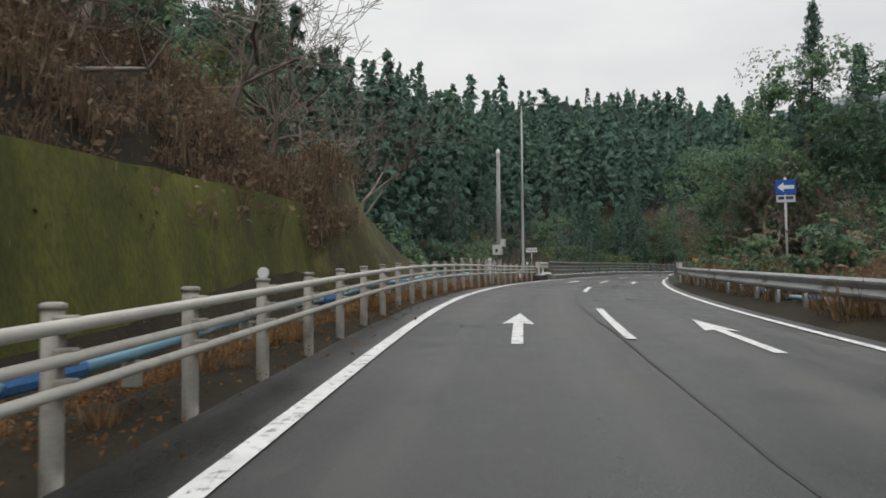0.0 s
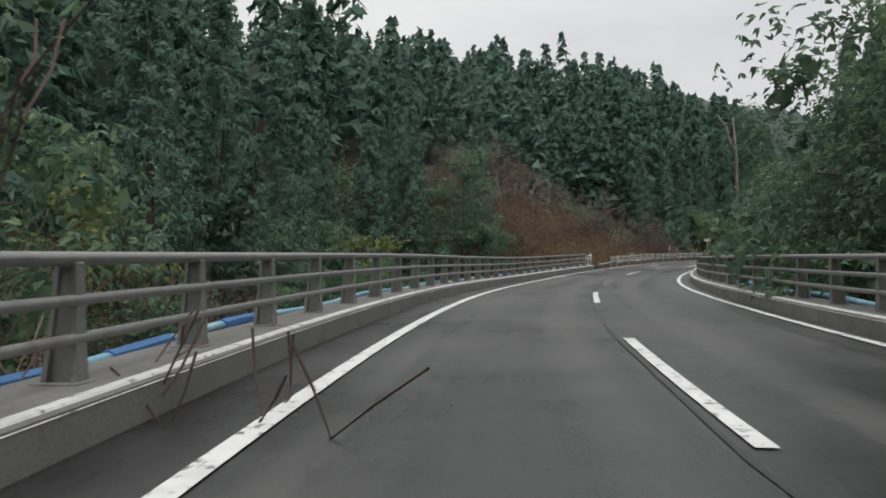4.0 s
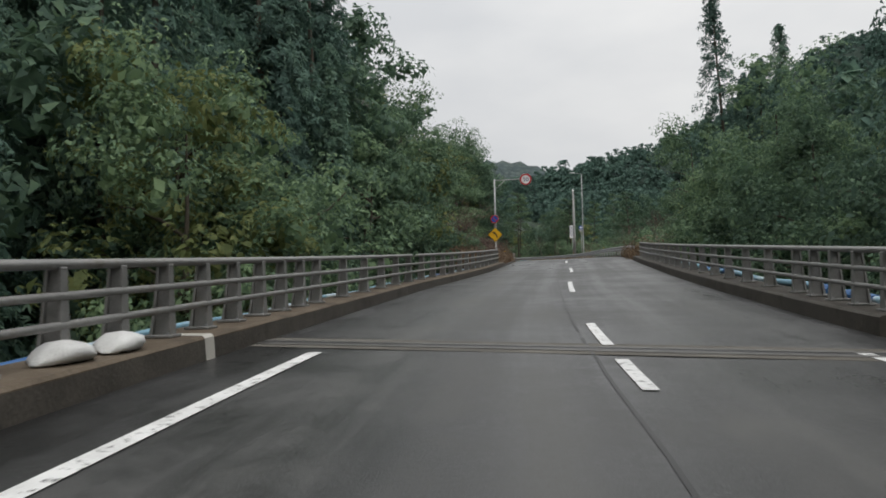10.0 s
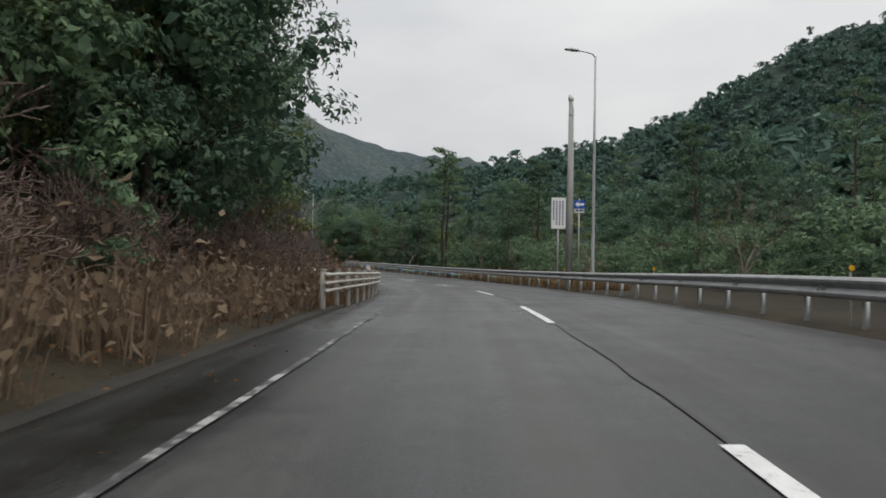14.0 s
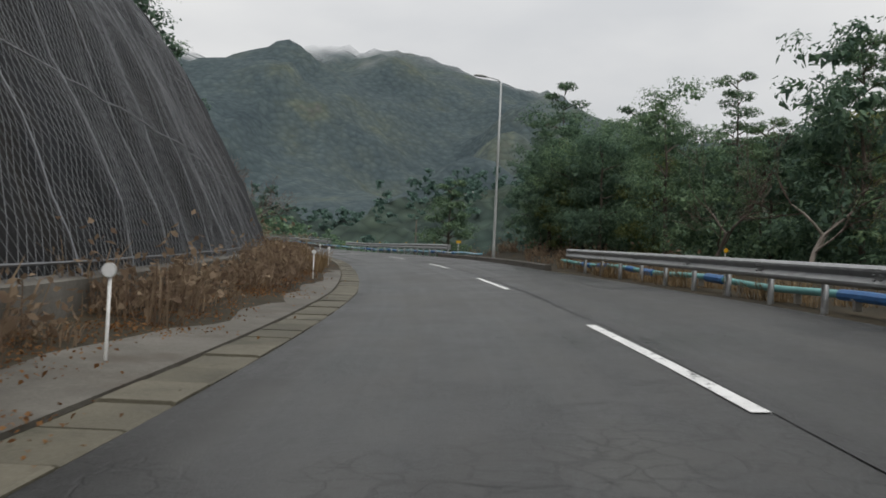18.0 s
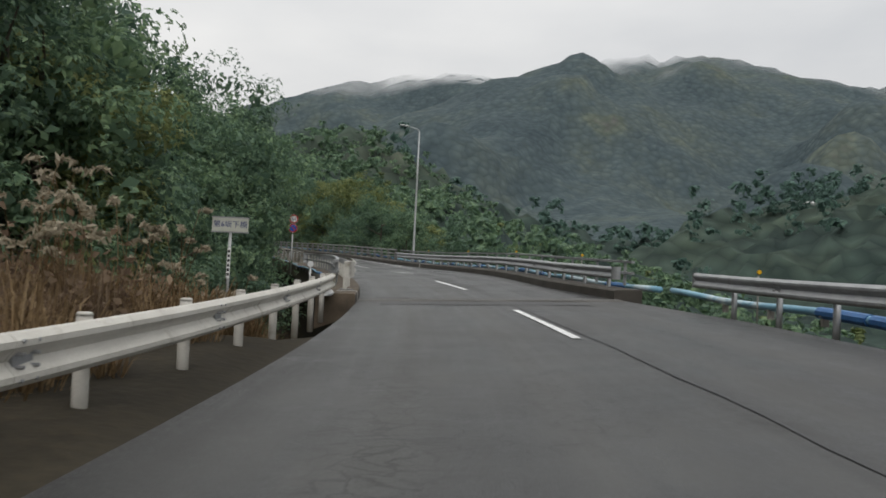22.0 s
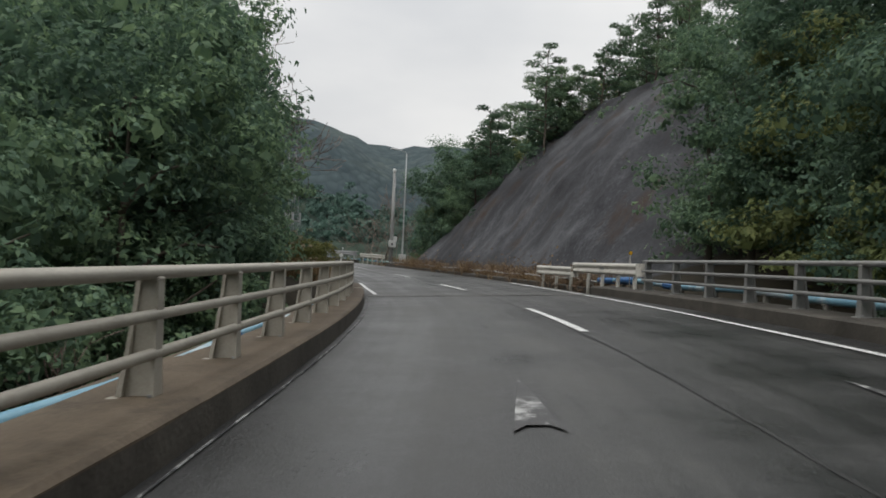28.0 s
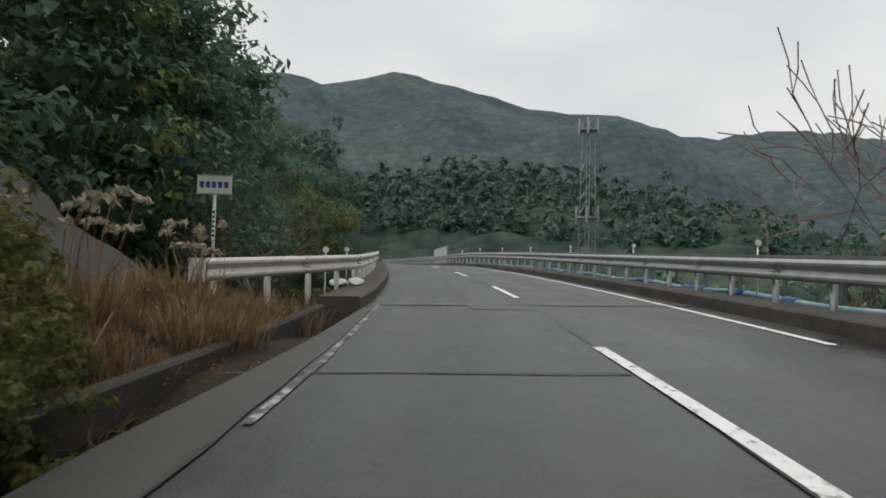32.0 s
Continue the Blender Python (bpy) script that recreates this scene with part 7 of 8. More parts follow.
def sprays(centres, normals, size, droop=0.0, aspect=1.6, rng=RNG, fan=1, tri=False):
    """Leaf sprays: bent blades at each centre, one or a fan of several, facing roughly along its normal."""
    n = len(centres)
    nn = normals / np.maximum(np.linalg.norm(normals, axis=1), 1e-6)[:, None]
    rnd = rng.normal(size=(n, 3))
    rnd[:, 2] -= droop
    t = rnd - (rnd * nn).sum(1)[:, None] * nn
    t /= np.maximum(np.linalg.norm(t, axis=1), 1e-6)[:, None]
    b = np.cross(nn, t)
    s = (size * rng.uniform(0.6, 1.35, n))[:, None] if np.isscalar(size) else size[:, None]
    root = centres - t * s * aspect * 0.4
    wide = 0.45 if fan == 1 else 0.26
    quads = []
    for k in range(fan):
        a = (k - (fan - 1) / 2) * 0.85 + rng.normal(size=(n, 1)) * 0.15
        tt = t * np.cos(a) + b * np.sin(a)
        bb = np.cross(nn, tt)
        ln = s * aspect * (1.0 if k == fan // 2 else 0.8)
        tip = root + tt * ln - nn * s * 0.25 * rng.uniform(0.2, 1.6, (n, 1))
        mid = root + tt * ln * 0.45 + nn * s * 0.1
        if tri:
            quads.append(np.stack([root + bb * s * 0.42, tip, root - bb * s * 0.42], 1))
            continue
        quads.append(np.stack([root, mid + bb * s * wide, tip, mid - bb * s * wide], 1))
    v = np.concatenate(quads, 0).reshape(-1, 3)
    return v, np.arange(len(v)).reshape(-1, 3 if tri else 4)


def join(*parts):
    vs, fs, k = [], [], 0
    for v, f in parts:
        vs.append(v)
        fs.append(f + k)
        k += len(v)
    return np.concatenate(vs), np.concatenate(fs)


def cedar_crown(h, r, n, rng, size=0.34, low=0.15, fan=1, tri=False):
    """A conical crown: drooping boughs round the trunk, each with its own plume of sprays."""
    boughs = max(28, n // 42)
    bu = np.clip((np.arange(boughs) + rng.uniform(0, 1, boughs)) / boughs, 0, 0.995)
    ba = np.arange(boughs) * 2.4 + rng.uniform(-0.5, 0.5, boughs)
    bl = r * (1 - bu ** 1.3) ** 0.75 * rng.uniform(0.62, 1.12, boughs) + 0.12
    k = rng.integers(0, boughs, n)
    t = rng.uniform(0.15, 1.0, n) ** 0.7
    rr = bl[k] * t
    a = ba[k] + rng.normal(size=n) * 0.16 / (0.35 + t)
    z = h * (low + (1 - low) * bu[k]) + 0.18 * rr - 0.30 * rr * t + rng.normal(size=n) * 0.16 * (1.1 - 0.5 * t)
    c = np.stack([rr * np.cos(a), rr * np.sin(a), z], 1) + rng.normal(size=(n, 3)) * 0.07
    nrm = np.stack([np.cos(a), np.sin(a), np.full(n, 0.75)], 1) + rng.normal(size=(n, 3)) * 0.42
    return sprays(c, nrm, size, 0.9, 1.9, rng, fan, tri)


def lobed_crown(h, r, n, rng, size=0.3, lobes=14, low=0.3, flat=0.75, fan=1, tri=False, core=0):
    """A broad crown of lobes, each of many leaf tufts with gaps between them."""
    cs = []
    for i in range(lobes):
        u = rng.uniform(0, 1)
        rad = r * (0.80 * np.sqrt(rng.uniform(0, 1))) * np.sqrt(max(0.08, 1 - (u - 0.25) ** 2 * 1.3))
        a = rng.uniform(0, 2 * np.pi)
        cs.append((rad * np.cos(a), rad * np.sin(a), h * (low + (0.93 - low) * u), r * rng.uniform(0.26, 0.48)))
    cs = np.array(cs)
    tufts = max(3, min(14, n // (lobes * 9)))
    td = rng.normal(size=(lobes * tufts, 3))
    td /= np.linalg.norm(td, axis=1)[:, None]
    td[:, 2] = np.where(td[:, 2] < -0.3, -td[:, 2], td[:, 2])
    lobe = np.repeat(np.arange(lobes), tufts)
    tr = cs[lobe, 3]
    tc = cs[lobe, :3] + td * (tr * rng.uniform(0.55, 0.92, len(tr)))[:, None] * [1, 1, flat]
    k = rng.integers(0, len(tc), n)
    d = rng.normal(size=(n, 3))
    d /= np.linalg.norm(d, axis=1)[:, None]
    c = tc[k] + d * (tr[k] * (1.25 / np.sqrt(tufts)) * rng.uniform(0.15, 1, n) ** 0.5)[:, None] * [1, 1, 0.62]
    outer = sprays(c, d * 0.7 + td[k] * 0.6 + rng.normal(size=(n, 3)) * 0.3 + [0, 0, 0.4], size, 0.3, 1.4, rng, fan, tri)
    if not core:
        return outer
    # large filler leaves, added inside the lobes to block light, close the gaps
    k = rng.integers(0, lobes, core)
    d = rng.normal(size=(core, 3))
    d /= np.linalg.norm(d, axis=1)[:, None]
    inner = sprays(cs[k, :3] + d * (cs[k, 3] * rng.uniform(0.05, 0.5, core))[:, None] * [1, 1, flat], d, size * 1.8, 0.3, 1.4, rng, 1, tri)
    return join(outer, inner)


def pine_crown(h, r, n, rng, size=0.26, pads=13, low=0.45, fan=1, tri=False):
    """Flat needle pads at the ends of level boughs."""
    cs = []
    for i in range(pads):
        u = (i + rng.uniform(0, 1)) / pads
        a = i * 2.4 + rng.uniform(-0.5, 0.5)
        rad = r * (1 - 0.75 * u) * rng.uniform(0.45, 1.0)
        cs.append((rad * np.cos(a), rad * np.sin(a), h * (low + (1 - low) * u), r * rng.uniform(0.28, 0.45) * (1 - 0.4 * u)))
    cs = np.array(cs)
    k = rng.integers(0, pads, n)
    d = rng.normal(size=(n, 3))
    d /= np.linalg.norm(d, axis=1)[:, None]
    c = cs[k, :3] + d * (cs[k, 3] * rng.uniform(0.5, 1.05, n))[:, None] * [1, 1, 0.36]
    v = sprays(c, d * [0.6, 0.6, 0.5] + [0, 0, 0.7] + rng.normal(size=(n, 3)) * 0.5, size, -0.2, 2.0, rng, fan, tri)
    return v, cs


def limb(sh, a, b, r0, r1, bend=0.1, n=6, seg=4, rng=RNG):
    a, b = np.array(a, float), np.array(b, float)
    off = rng.normal(size=3) * bend * np.linalg.norm(b - a)
    path = [a + (b - a) * u + off * math.sin(u * math.pi) for u in np.linspace(0, 1, seg + 1)]
    sh.tube([Vector(p) for p in path], [r0 + (r1 - r0) * i / seg for i in range(seg + 1)], n, caps=False)


def bare_branches(h, spread, rng, depth=5, thick=0.13, trunk_part=0.3, lean=(0, 0), twig_min=0.009):
    """A leafless tree: trunk, limbs and twigs, each thinner than the last."""
    thick_sh, thin_sh = Shape(), Shape()

    def grow(p, d, length, r, level):
        seg = 3 if level < 3 else 2
        path, rad = [p], [r]
        cur, dirn = np.array(p, float), d.copy()
        for i in range(seg):
            dirn = dirn + rng.normal(size=3) * 0.16 + np.array([0, 0, 0.05])
            dirn /= np.linalg.norm(dirn)
            cur = cur + dirn * length / seg
            path.append(tuple(cur))
            rad.append(max(twig_min, r * (1 - 0.4 * (i + 1) / seg)))
        (thick_sh if level < 2 else thin_sh).tube(path, rad, 6 if level < 2 else 3, caps=False)
        if level >= depth:
            return
        kids = 3 if level < 2 else rng.integers(2, 4)
        for k in range(kids + (1 if level == 0 else 0)):
            w = dirn + rng.normal(size=3) * spread
            w[2] = max(w[2], -0.15) + 0.12
            w /= np.linalg.norm(w)
            start = path[-1] if k < 2 else path[-2]
            grow(start, w, length * rng.uniform(0.62, 0.85), rad[-1] * rng.uniform(0.55, 0.8), level + 1)

    d0 = np.array([lean[0], lean[1], 1.0])
    grow((0, 0, -0.3), d0 / np.linalg.norm(d0), h * trunk_part, thick, 0)
    return thick_sh, thin_sh


def trunk_shape(h, r, rng, limbs=0, reach=1.0):
    sh = Shape()
    pts = [(0.0, 0.0, -1.2)]
    for i in range(1, 7):
        pts.append((0.05 * h * 0.12 * rng.normal(), 0.05 * h * 0.12 * rng.normal(), h * i / 6))
    sh.tube(pts, [r * 1.35] + [r * (1 - 0.14 * i) for i in range(1, 7)], 8, caps=False)
    for i in range(limbs):
        z = h * rng.uniform(0.35, 0.9)
        a = rng.uniform(0, 6.28)
        limb(sh, (0, 0, z), (reach * math.cos(a), reach * math.sin(a), z + reach * 0.4), r * 0.4, r * 0.1, 0.1, 5, 3, rng)
    return sh


PROTO = {}


def tree_kind(key_, name, label, category, trunk, trunk_mat, crown, crown_mat, part_name="crown"):
    ob = thing(name, label, category)
    part("trunk", trunk.mesh("trunk", trunk_mat, True), trunk_mat, ob)
    if crown is not None:
        part(part_name, bulk(part_name, crown[0], crown[1], crown_mat) if isinstance(crown, tuple) else crown.mesh(part_name, crown_mat), crown_mat, ob)
    ob.location = (0, -900 - 40 * len(PROTO), -300)
    PROTO.setdefault(key_, []).append(ob)


for i in range(4):
    g = np.random.default_rng(100 + i)
    h = (13, 15, 11, 17)[i]
    tree_kind("cedar", "cedar_tree", "tall dark green cedar on the wooded slope", "tree", trunk_shape(h * 0.95, 0.17, g), BARK, cedar_crown(h, (2.1, 2.4, 2.0, 2.5)[i], 5600, g, 0.12, 0.08, 2), CEDAR)
for i in range(2):
    g = np.random.default_rng(120 + i)
    h = (16, 18)[i]
    tree_kind("tallcedar", "cedar_tree", "tall cedar with a bare lower trunk", "tree", trunk_shape(h * 0.97, 0.16, g, 6, 1.0), BARK, cedar_crown(h, 1.7, 1500, g, 0.17, 0.52, 2), CEDAR)
for i in range(4):
    g = np.random.default_rng(140 + i)
    h = (8.5, 10, 7.5, 11)[i]
    tree_kind("broad", "evergreen_tree", "dense dark evergreen broadleaf tree", "tree", trunk_shape(h * 0.8, 0.15, g, 7, 1.8), BARK, lobed_crown(h, (3.3, 3.7, 3.0, 3.6)[i], 6200, g, 0.113, (32, 36, 28, 38)[i], 0.10, 0.75, 2, core=900), BROADLEAF)
    if i < 3:
        tree_kind("olive", "evergreen_tree", "yellow-green evergreen broadleaf tree", "tree", trunk_shape(h * 0.8, 0.14, g, 7, 1.6), BARK, lobed_crown(h * 0.92, (3.1, 3.4, 2.8)[i], 5200, g, 0.115, 30, 0.10, 0.75, 2, core=800), OLIVELEAF)
for i in range(3):
    g = np.random.default_rng(160 + i)
    h = (12, 10, 14)[i]
    crown, pads = pine_crown(h, (3.2, 3.0, 3.4)[i], 2000, g, 0.15, 17, 0.42, 2)
    tr = trunk_shape(h * 0.96, 0.16, g)
    for c in pads:
        limb(tr, (0, 0, c[2] - 0.5), c[:3], 0.06, 0.02, 0.06, 5, 3, g)
    tree_kind("pine", "pine_tree", "red pine with flat layered boughs", "tree", tr, BARK, crown, PINENEEDLE)
for i in range(4):
    g = np.random.default_rng(180 + i)
    a, b = bare_branches((7, 9, 6, 8)[i], 0.5, g, 5, (0.11, 0.14, 0.08, 0.12)[i], 0.27)
    tree_kind("bare", "bare_tree", "leafless winter tree with pale branches", "tree", a, PALEBARK, b, TWIG)
for i in range(3):
    g = np.random.default_rng(190 + i)
    a, b = bare_branches((8, 7, 9)[i], 0.85, g, 5, (0.13, 0.1, 0.15)[i], 0.26, ((0.5, 0.2, 0.7)[i], 0.2))
    tree_kind("drooping", "bare_tree", "leafless tree with long pale sweeping branches", "tree", a, PALEBARK, b, PALEBARK)
for i in range(3):
    g = np.random.default_rng(200 + i)
    a, b = bare_branches((4, 3.2, 4.5)[i], 0.75, g, 5, 0.045, 0.22, (0.3 * i, 0.1))
    tree_kind("thicket", "bare_shrub", "tangled leafless reddish shrub", "shrub", a, TWIG, b, TWIG)
for i in range(3):
    g = np.random.default_rng(220 + i)
    h = (1.7, 2.2, 1.4)[i]
    tree_kind("bush", "evergreen_shrub", "low dark evergreen shrub at the roadside", "shrub", trunk_shape(h * 0.6, 0.04, g, 5, 0.5), BARK, lobed_crown(h, (1.2, 1.4, 1.1)[i], 700, g, 0.11, 9, 0.1, 0.9, 3), BROADLEAF)
for i in range(3):
    g = np.random.default_rng(240 + i)
    h = (1.9, 2.2, 1.7)[i]
    tree_kind("yellowbush", "yellowing_shrub", "yellow-green shrub with reddish winter leaves", "shrub", trunk_shape(h * 0.6, 0.03, g, 6, 0.5), TWIG, lobed_crown(h, (1.25, 1.4, 1.1)[i], 2400, g, 0.06, 14, 0.05, 0.9, 3), SHRUBLEAF)


def blades(n, height, spread, rng, width=0.018, curl=0.6):
    """Dry grass blades, each a bent strip of two faces."""
    a = rng.uniform(0, 2 * np.pi, n)
    r = spread * np.sqrt(rng.uniform(0, 1, n))
    base = np.stack([r * np.cos(a), r * np.sin(a), np.full(n, -0.05)], 1)
    h = height * rng.uniform(0.45, 1.1, n)
    la = a + rng.normal(size=n) * 0.9
    lean = curl * h * rng.uniform(0.15, 0.9, n)
    d = np.stack([np.cos(la), np.sin(la), np.zeros(n)], 1)
    s = np.stack([-np.sin(la), np.cos(la), np.zeros(n)], 1) * (width * rng.uniform(0.6, 1.5, n))[:, None]
    mid = base + d * (lean * 0.38)[:, None] + np.array([0, 0, 1.0]) * (h * 0.66)[:, None]
    tip = base + d * lean[:, None] + np.array([0, 0, 1.0]) * (h * (1.02 - 0.34 * np.minimum(lean / h, 1.4)))[:, None]
    v = np.stack([base - s, base + s, mid + s * 0.8, mid - s * 0.8, tip + s * 0.15, tip - s * 0.15], 1).reshape(-1, 3)
    k = 6 * np.arange(n)[:, None]
    f = np.concatenate([k + [0, 1, 2, 3], k + [3, 2, 4, 5]], 0)
    return v, f


def plumes(n, height, spread, rng):
    """Pampas stems, each with a feathery head bent over."""
    stem = Shape()
    vs = []
    for i in range(n):
        a, r = rng.uniform(0, 6.28), spread * math.sqrt(rng.uniform(0, 1))
        x, y, h = r * math.cos(a), r * math.sin(a), height * rng.uniform(0.7, 1.1)
        la = rng.uniform(0, 6.28)
        dx, dy = 0.25 * math.cos(la), 0.25 * math.sin(la)
        top = np.array([x + dx, y + dy, h])
        stem.tube([(x, y, -0.1), (x + dx * 0.3, y + dy * 0.3, h * 0.6), tuple(top)], 0.006, 3, caps=False)
        m = 22
        u = rng.uniform(0, 1, m)
        c = top + np.outer(u, [dx * 0.9, dy * 0.9, 0.10]) - np.outer(u ** 2, [0, 0, 0.12]) + rng.normal(size=(m, 3)) * 0.018
        vs.append(sprays(c, rng.normal(size=(m, 3)), 0.055, 0.5, 2.4, rng))
    return stem, join(*vs)


GRASS = []
for i in range(4):
    g = np.random.default_rng(260 + i)
    v, f = blades(84, (0.75, 0.95, 0.6, 1.1)[i], 0.45, g, 0.010, 1.25)
    GRASS.append((v, f))
WEED = []
for i in range(4):
    g = np.random.default_rng(270 + i)
    v1, f1 = blades(36, (0.7, 0.9, 0.55, 1.1)[i], 0.5, g, 0.012, 0.9)
    c = np.stack([g.normal(size=52) * 0.3, g.normal(size=52) * 0.3, np.abs(g.normal(size=52)) * 0.35 + 0.1], 1)
    v2, f2 = sprays(c, g.normal(size=(52, 3)), 0.1, 0.2, 1.6, g)
    WEED.append(join((v1, f1), (v2, f2)))
SAPLING = []
for i in range(4):
    g = np.random.default_rng(280 + i)
    SAPLING.append(lobed_crown((2.6, 3.4, 2.0, 3.0)[i], (1.6, 1.9, 1.4, 1.5)[i], 400, g, 0.14, 9, 0.05, 0.8, 1, True))
MID = {"broad": [], "cedar": [], "tallcedar": [], "pine": []}
for i in range(4):
    g = np.random.default_rng(400 + i)
    MID["broad"].append(lobed_crown((8.5, 10, 9, 11)[i], (3.3, 3.7, 3.2, 3.6)[i], 2300, g, 0.19, 26, 0.08, tri=True, core=300))
    MID["cedar"].append(cedar_crown((13, 15, 12, 16)[i], (2.1, 2.4, 2.1, 2.4)[i], 1400, g, 0.32, 0.06, tri=True))
    MID["tallcedar"].append(cedar_crown((16, 18, 15, 17)[i], 1.8, 600, g, 0.33, 0.5, tri=True))
    MID["pine"].append(pine_crown((12, 10, 14, 11)[i], 3.1, 1000, g, 0.3, tri=True)[0])
FARCROWN = []
for i in range(3):
    g = np.random.default_rng(290 + i)
    FARCROWN.append(lobed_crown((7, 9, 8)[i], (3.0, 3.4, 2.8)[i], 150, g, 0.8, 10, 0.15, tri=True))
for i in range(3):
    g = np.random.default_rng(295 + i)
    FARCROWN.append(cedar_crown((12, 14, 11)[i], (2.3, 2.5, 2.1)[i], 150, g, 0.8, 0.1, tri=True))


def scatter(name, label, category, models, places, material, tall=(0.8, 1.25), seed=0):
    """One mesh of many like plants, each turned and sized by chance."""
    g = np.random.default_rng(seed)
    vs, fs, k = [], [], 0
    for p in places:
        v, f = models[g.integers(0, len(models))]
        a, s = g.uniform(0, 6.28), g.uniform(*tall)
        c, d = math.cos(a) * s, math.sin(a) * s
        w = np.stack([v[:, 0] * c - v[:, 1] * d, v[:, 0] * d + v[:, 1] * c, v[:, 2] * s * g.uniform(0.85, 1.15)], 1) * (p[3] if len(p) > 3 else 1.0) + np.array(p[:3])
        vs.append(w)
        fs.append(f + k)
        k += len(v)
    if vs:
        return setting(name, bulk(name, np.concatenate(vs), np.concatenate(fs), material), material, label, category, kind="stuff")


def spots(n, q0, q1, d0, d1, side, seed, power=1.0, sink=0.0):
    """Places on the ground between two distances from the kerb."""
    g = np.random.default_rng(seed)
    out = []
    for _ in range(n):
        q, d = g.uniform(q0, q1), d0 + (d1 - d0) * g.uniform(0, 1) ** power
        e = kr(q) if side > 0 else kl(q)
        p = ground_at(q, e + side * d)
        out.append((p.x, p.y, p.z - sink))
    return out


# stands of trees: kind, station from, to, distance from, to, side, number, size from, to
STANDS = [
    ("broad", -20, 42, 9.5, 22, -1, 22, 0.7, 1.1), ("bare", -24, 40, 5.5, 11, -1, 20, 0.7, 1.1), ("thicket", -24, 17, 4.6, 9, -1, 40, 0.8, 1.3), ("cedar", 10, 60, 14, 34, -1, 40, 0.8, 1.1),
    ("cedar", 52, 118, 6.5, 22, -1, 66, 0.7, 1.0), ("broad", 50, 116, 4.5, 9, -1, 22, 0.7, 1.0), ("bare", 48, 92, 3.5, 8, -1, 14, 0.8, 1.15), ("bare", 58, 84, 4, 8, -1, 14, 1.1, 1.5), ("tallcedar", 84, 130, 22, 36, -1, 36, 0.75, 0.95),
    ("cedar", 118, 172, 17, 36, -1, 46, 0.6, 0.85),
]
STANDS += [
    ("bare", 112, 160, 9, 17, -1, 26, 0.55, 0.95), ("thicket", 116, 160, 6, 14, -1, 46, 0.8, 1.2), ("cedar", 172, 206, 8, 26, -1, 56, 1.15, 1.5), ("broad", 176, 212, 4.0, 12, -1, 38, 1.0, 1.35), ("thicket", 148, 172, 2.8, 8, -1, 44, 1.1, 1.5), ("bare", 150, 170, 4, 9, -1, 8, 0.8, 1.1), ("cedar", 168, 200, 6, 10, -1, 12, 1.0, 1.3),
    ("broad", 205, 262, 11, 26, -1, 40, 0.8, 1.1), ("broad", 234, 264, 4.5, 8.5, -1, 11, 1.0, 1.3), ("bare", 212, 262, 3.5, 9, -1, 26, 0.5, 0.8), ("thicket", 219, 262, 1.4, 5, -1, 66, 0.6, 0.95), ("bush", 214, 250, 2.4, 5.5, -1, 14, 0.6, 1.0), ("broad", 243, 248, 3.2, 4.6, -1, 3, 0.95, 1.1), ("broad", 199, 213, 5.5, 9.5, -1, 9, 1.3, 1.6), ("broad", 345, 371, 12.5, 18, -1, 14, 0.8, 1.05), ("broad", 485, 495, 5.2, 8.0, -1, 7, 0.9, 1.2), ("cedar", 186, 208, 9, 15, -1, 12, 1.3, 1.6),
    ("broad", 262, 372, 17, 30, -1, 46, 0.7, 1.0),
]
STANDS += [
    ("broad", 368, 392, 7, 22, -1, 34, 0.9, 1.25), ("broad", 378, 420, 14, 34, -1, 50, 1.1, 1.5), ("bare", 356, 368, 5, 10, -1, 6, 0.7, 0.9), ("broad", 388, 404, 5, 12, -1, 16, 0.8, 1.1), ("broad", 402, 440, 5.6, 7.6, -1, 42, 1.2, 1.45), ("broad", 404, 446, 9, 18, -1, 26, 1.3, 1.6), ("broad", 440, 500, 4.2, 16, -1, 52, 0.9, 1.25),
    ("bare", 428, 496, 2.6, 5.5, -1, 14, 0.7, 1.0), ("broad", 498, 556, 12, 24, -1, 34, 0.8, 1.15), ("cedar", 400, 500, 16, 34, -1, 40, 0.8, 1.1), ("broad", 557, 576, 7.5, 12, -1, 20, 1.15, 1.45), ("broad", 575, 610, 4.5, 14, -1, 14, 0.8, 1.2), ("bare", 560, 620, 3, 8, -1, 12, 0.7, 1.0),
]
STANDS += [
    ("cedar", -10, 40, 9, 26, 1, 30, 0.7, 1.0), ("broad", -10, 48, 8, 16, 1, 22, 0.7, 1.05), ("bare", 14, 48, 5, 9, 1, 9, 0.7, 1.0), ("broad", 44, 56, 5, 9, 1, 6, 1.1, 1.4), ("bare", 40, 47, 4.5, 7, 1, 3, 1.0, 1.2), ("broad", 46, 120, 4.0, 10, 1, 52, 0.75, 1.1), ("cedar", 46, 122, 6, 24, 1, 56, 0.75, 1.1), ("broad", 54, 100, 4, 8, 1, 16, 1.2, 1.55), ("cedar", 54, 100, 5, 8, 1, 4, 0.9, 1.1),
    ("cedar", 120, 176, 11, 30, 1, 50, 1.0, 1.35), ("cedar", 150, 172, 9, 14, 1, 12, 1.1, 1.3), ("cedar", 172, 188, 6.5, 12, 1, 12, 1.2, 1.4), ("cedar", 207, 214, 6, 9, 1, 5, 0.9, 1.05), ("broad", 122, 172, 9, 16, 1, 22, 1.0, 1.35), ("broad", 170, 216, 4.0, 22, 1, 60, 0.8, 1.05), ("broad", 200, 210, 4.2, 7.4, 1, 7, 1.15, 1.4), ("pine", 178, 214, 8, 24, 1, 16, 0.7, 0.95),
]
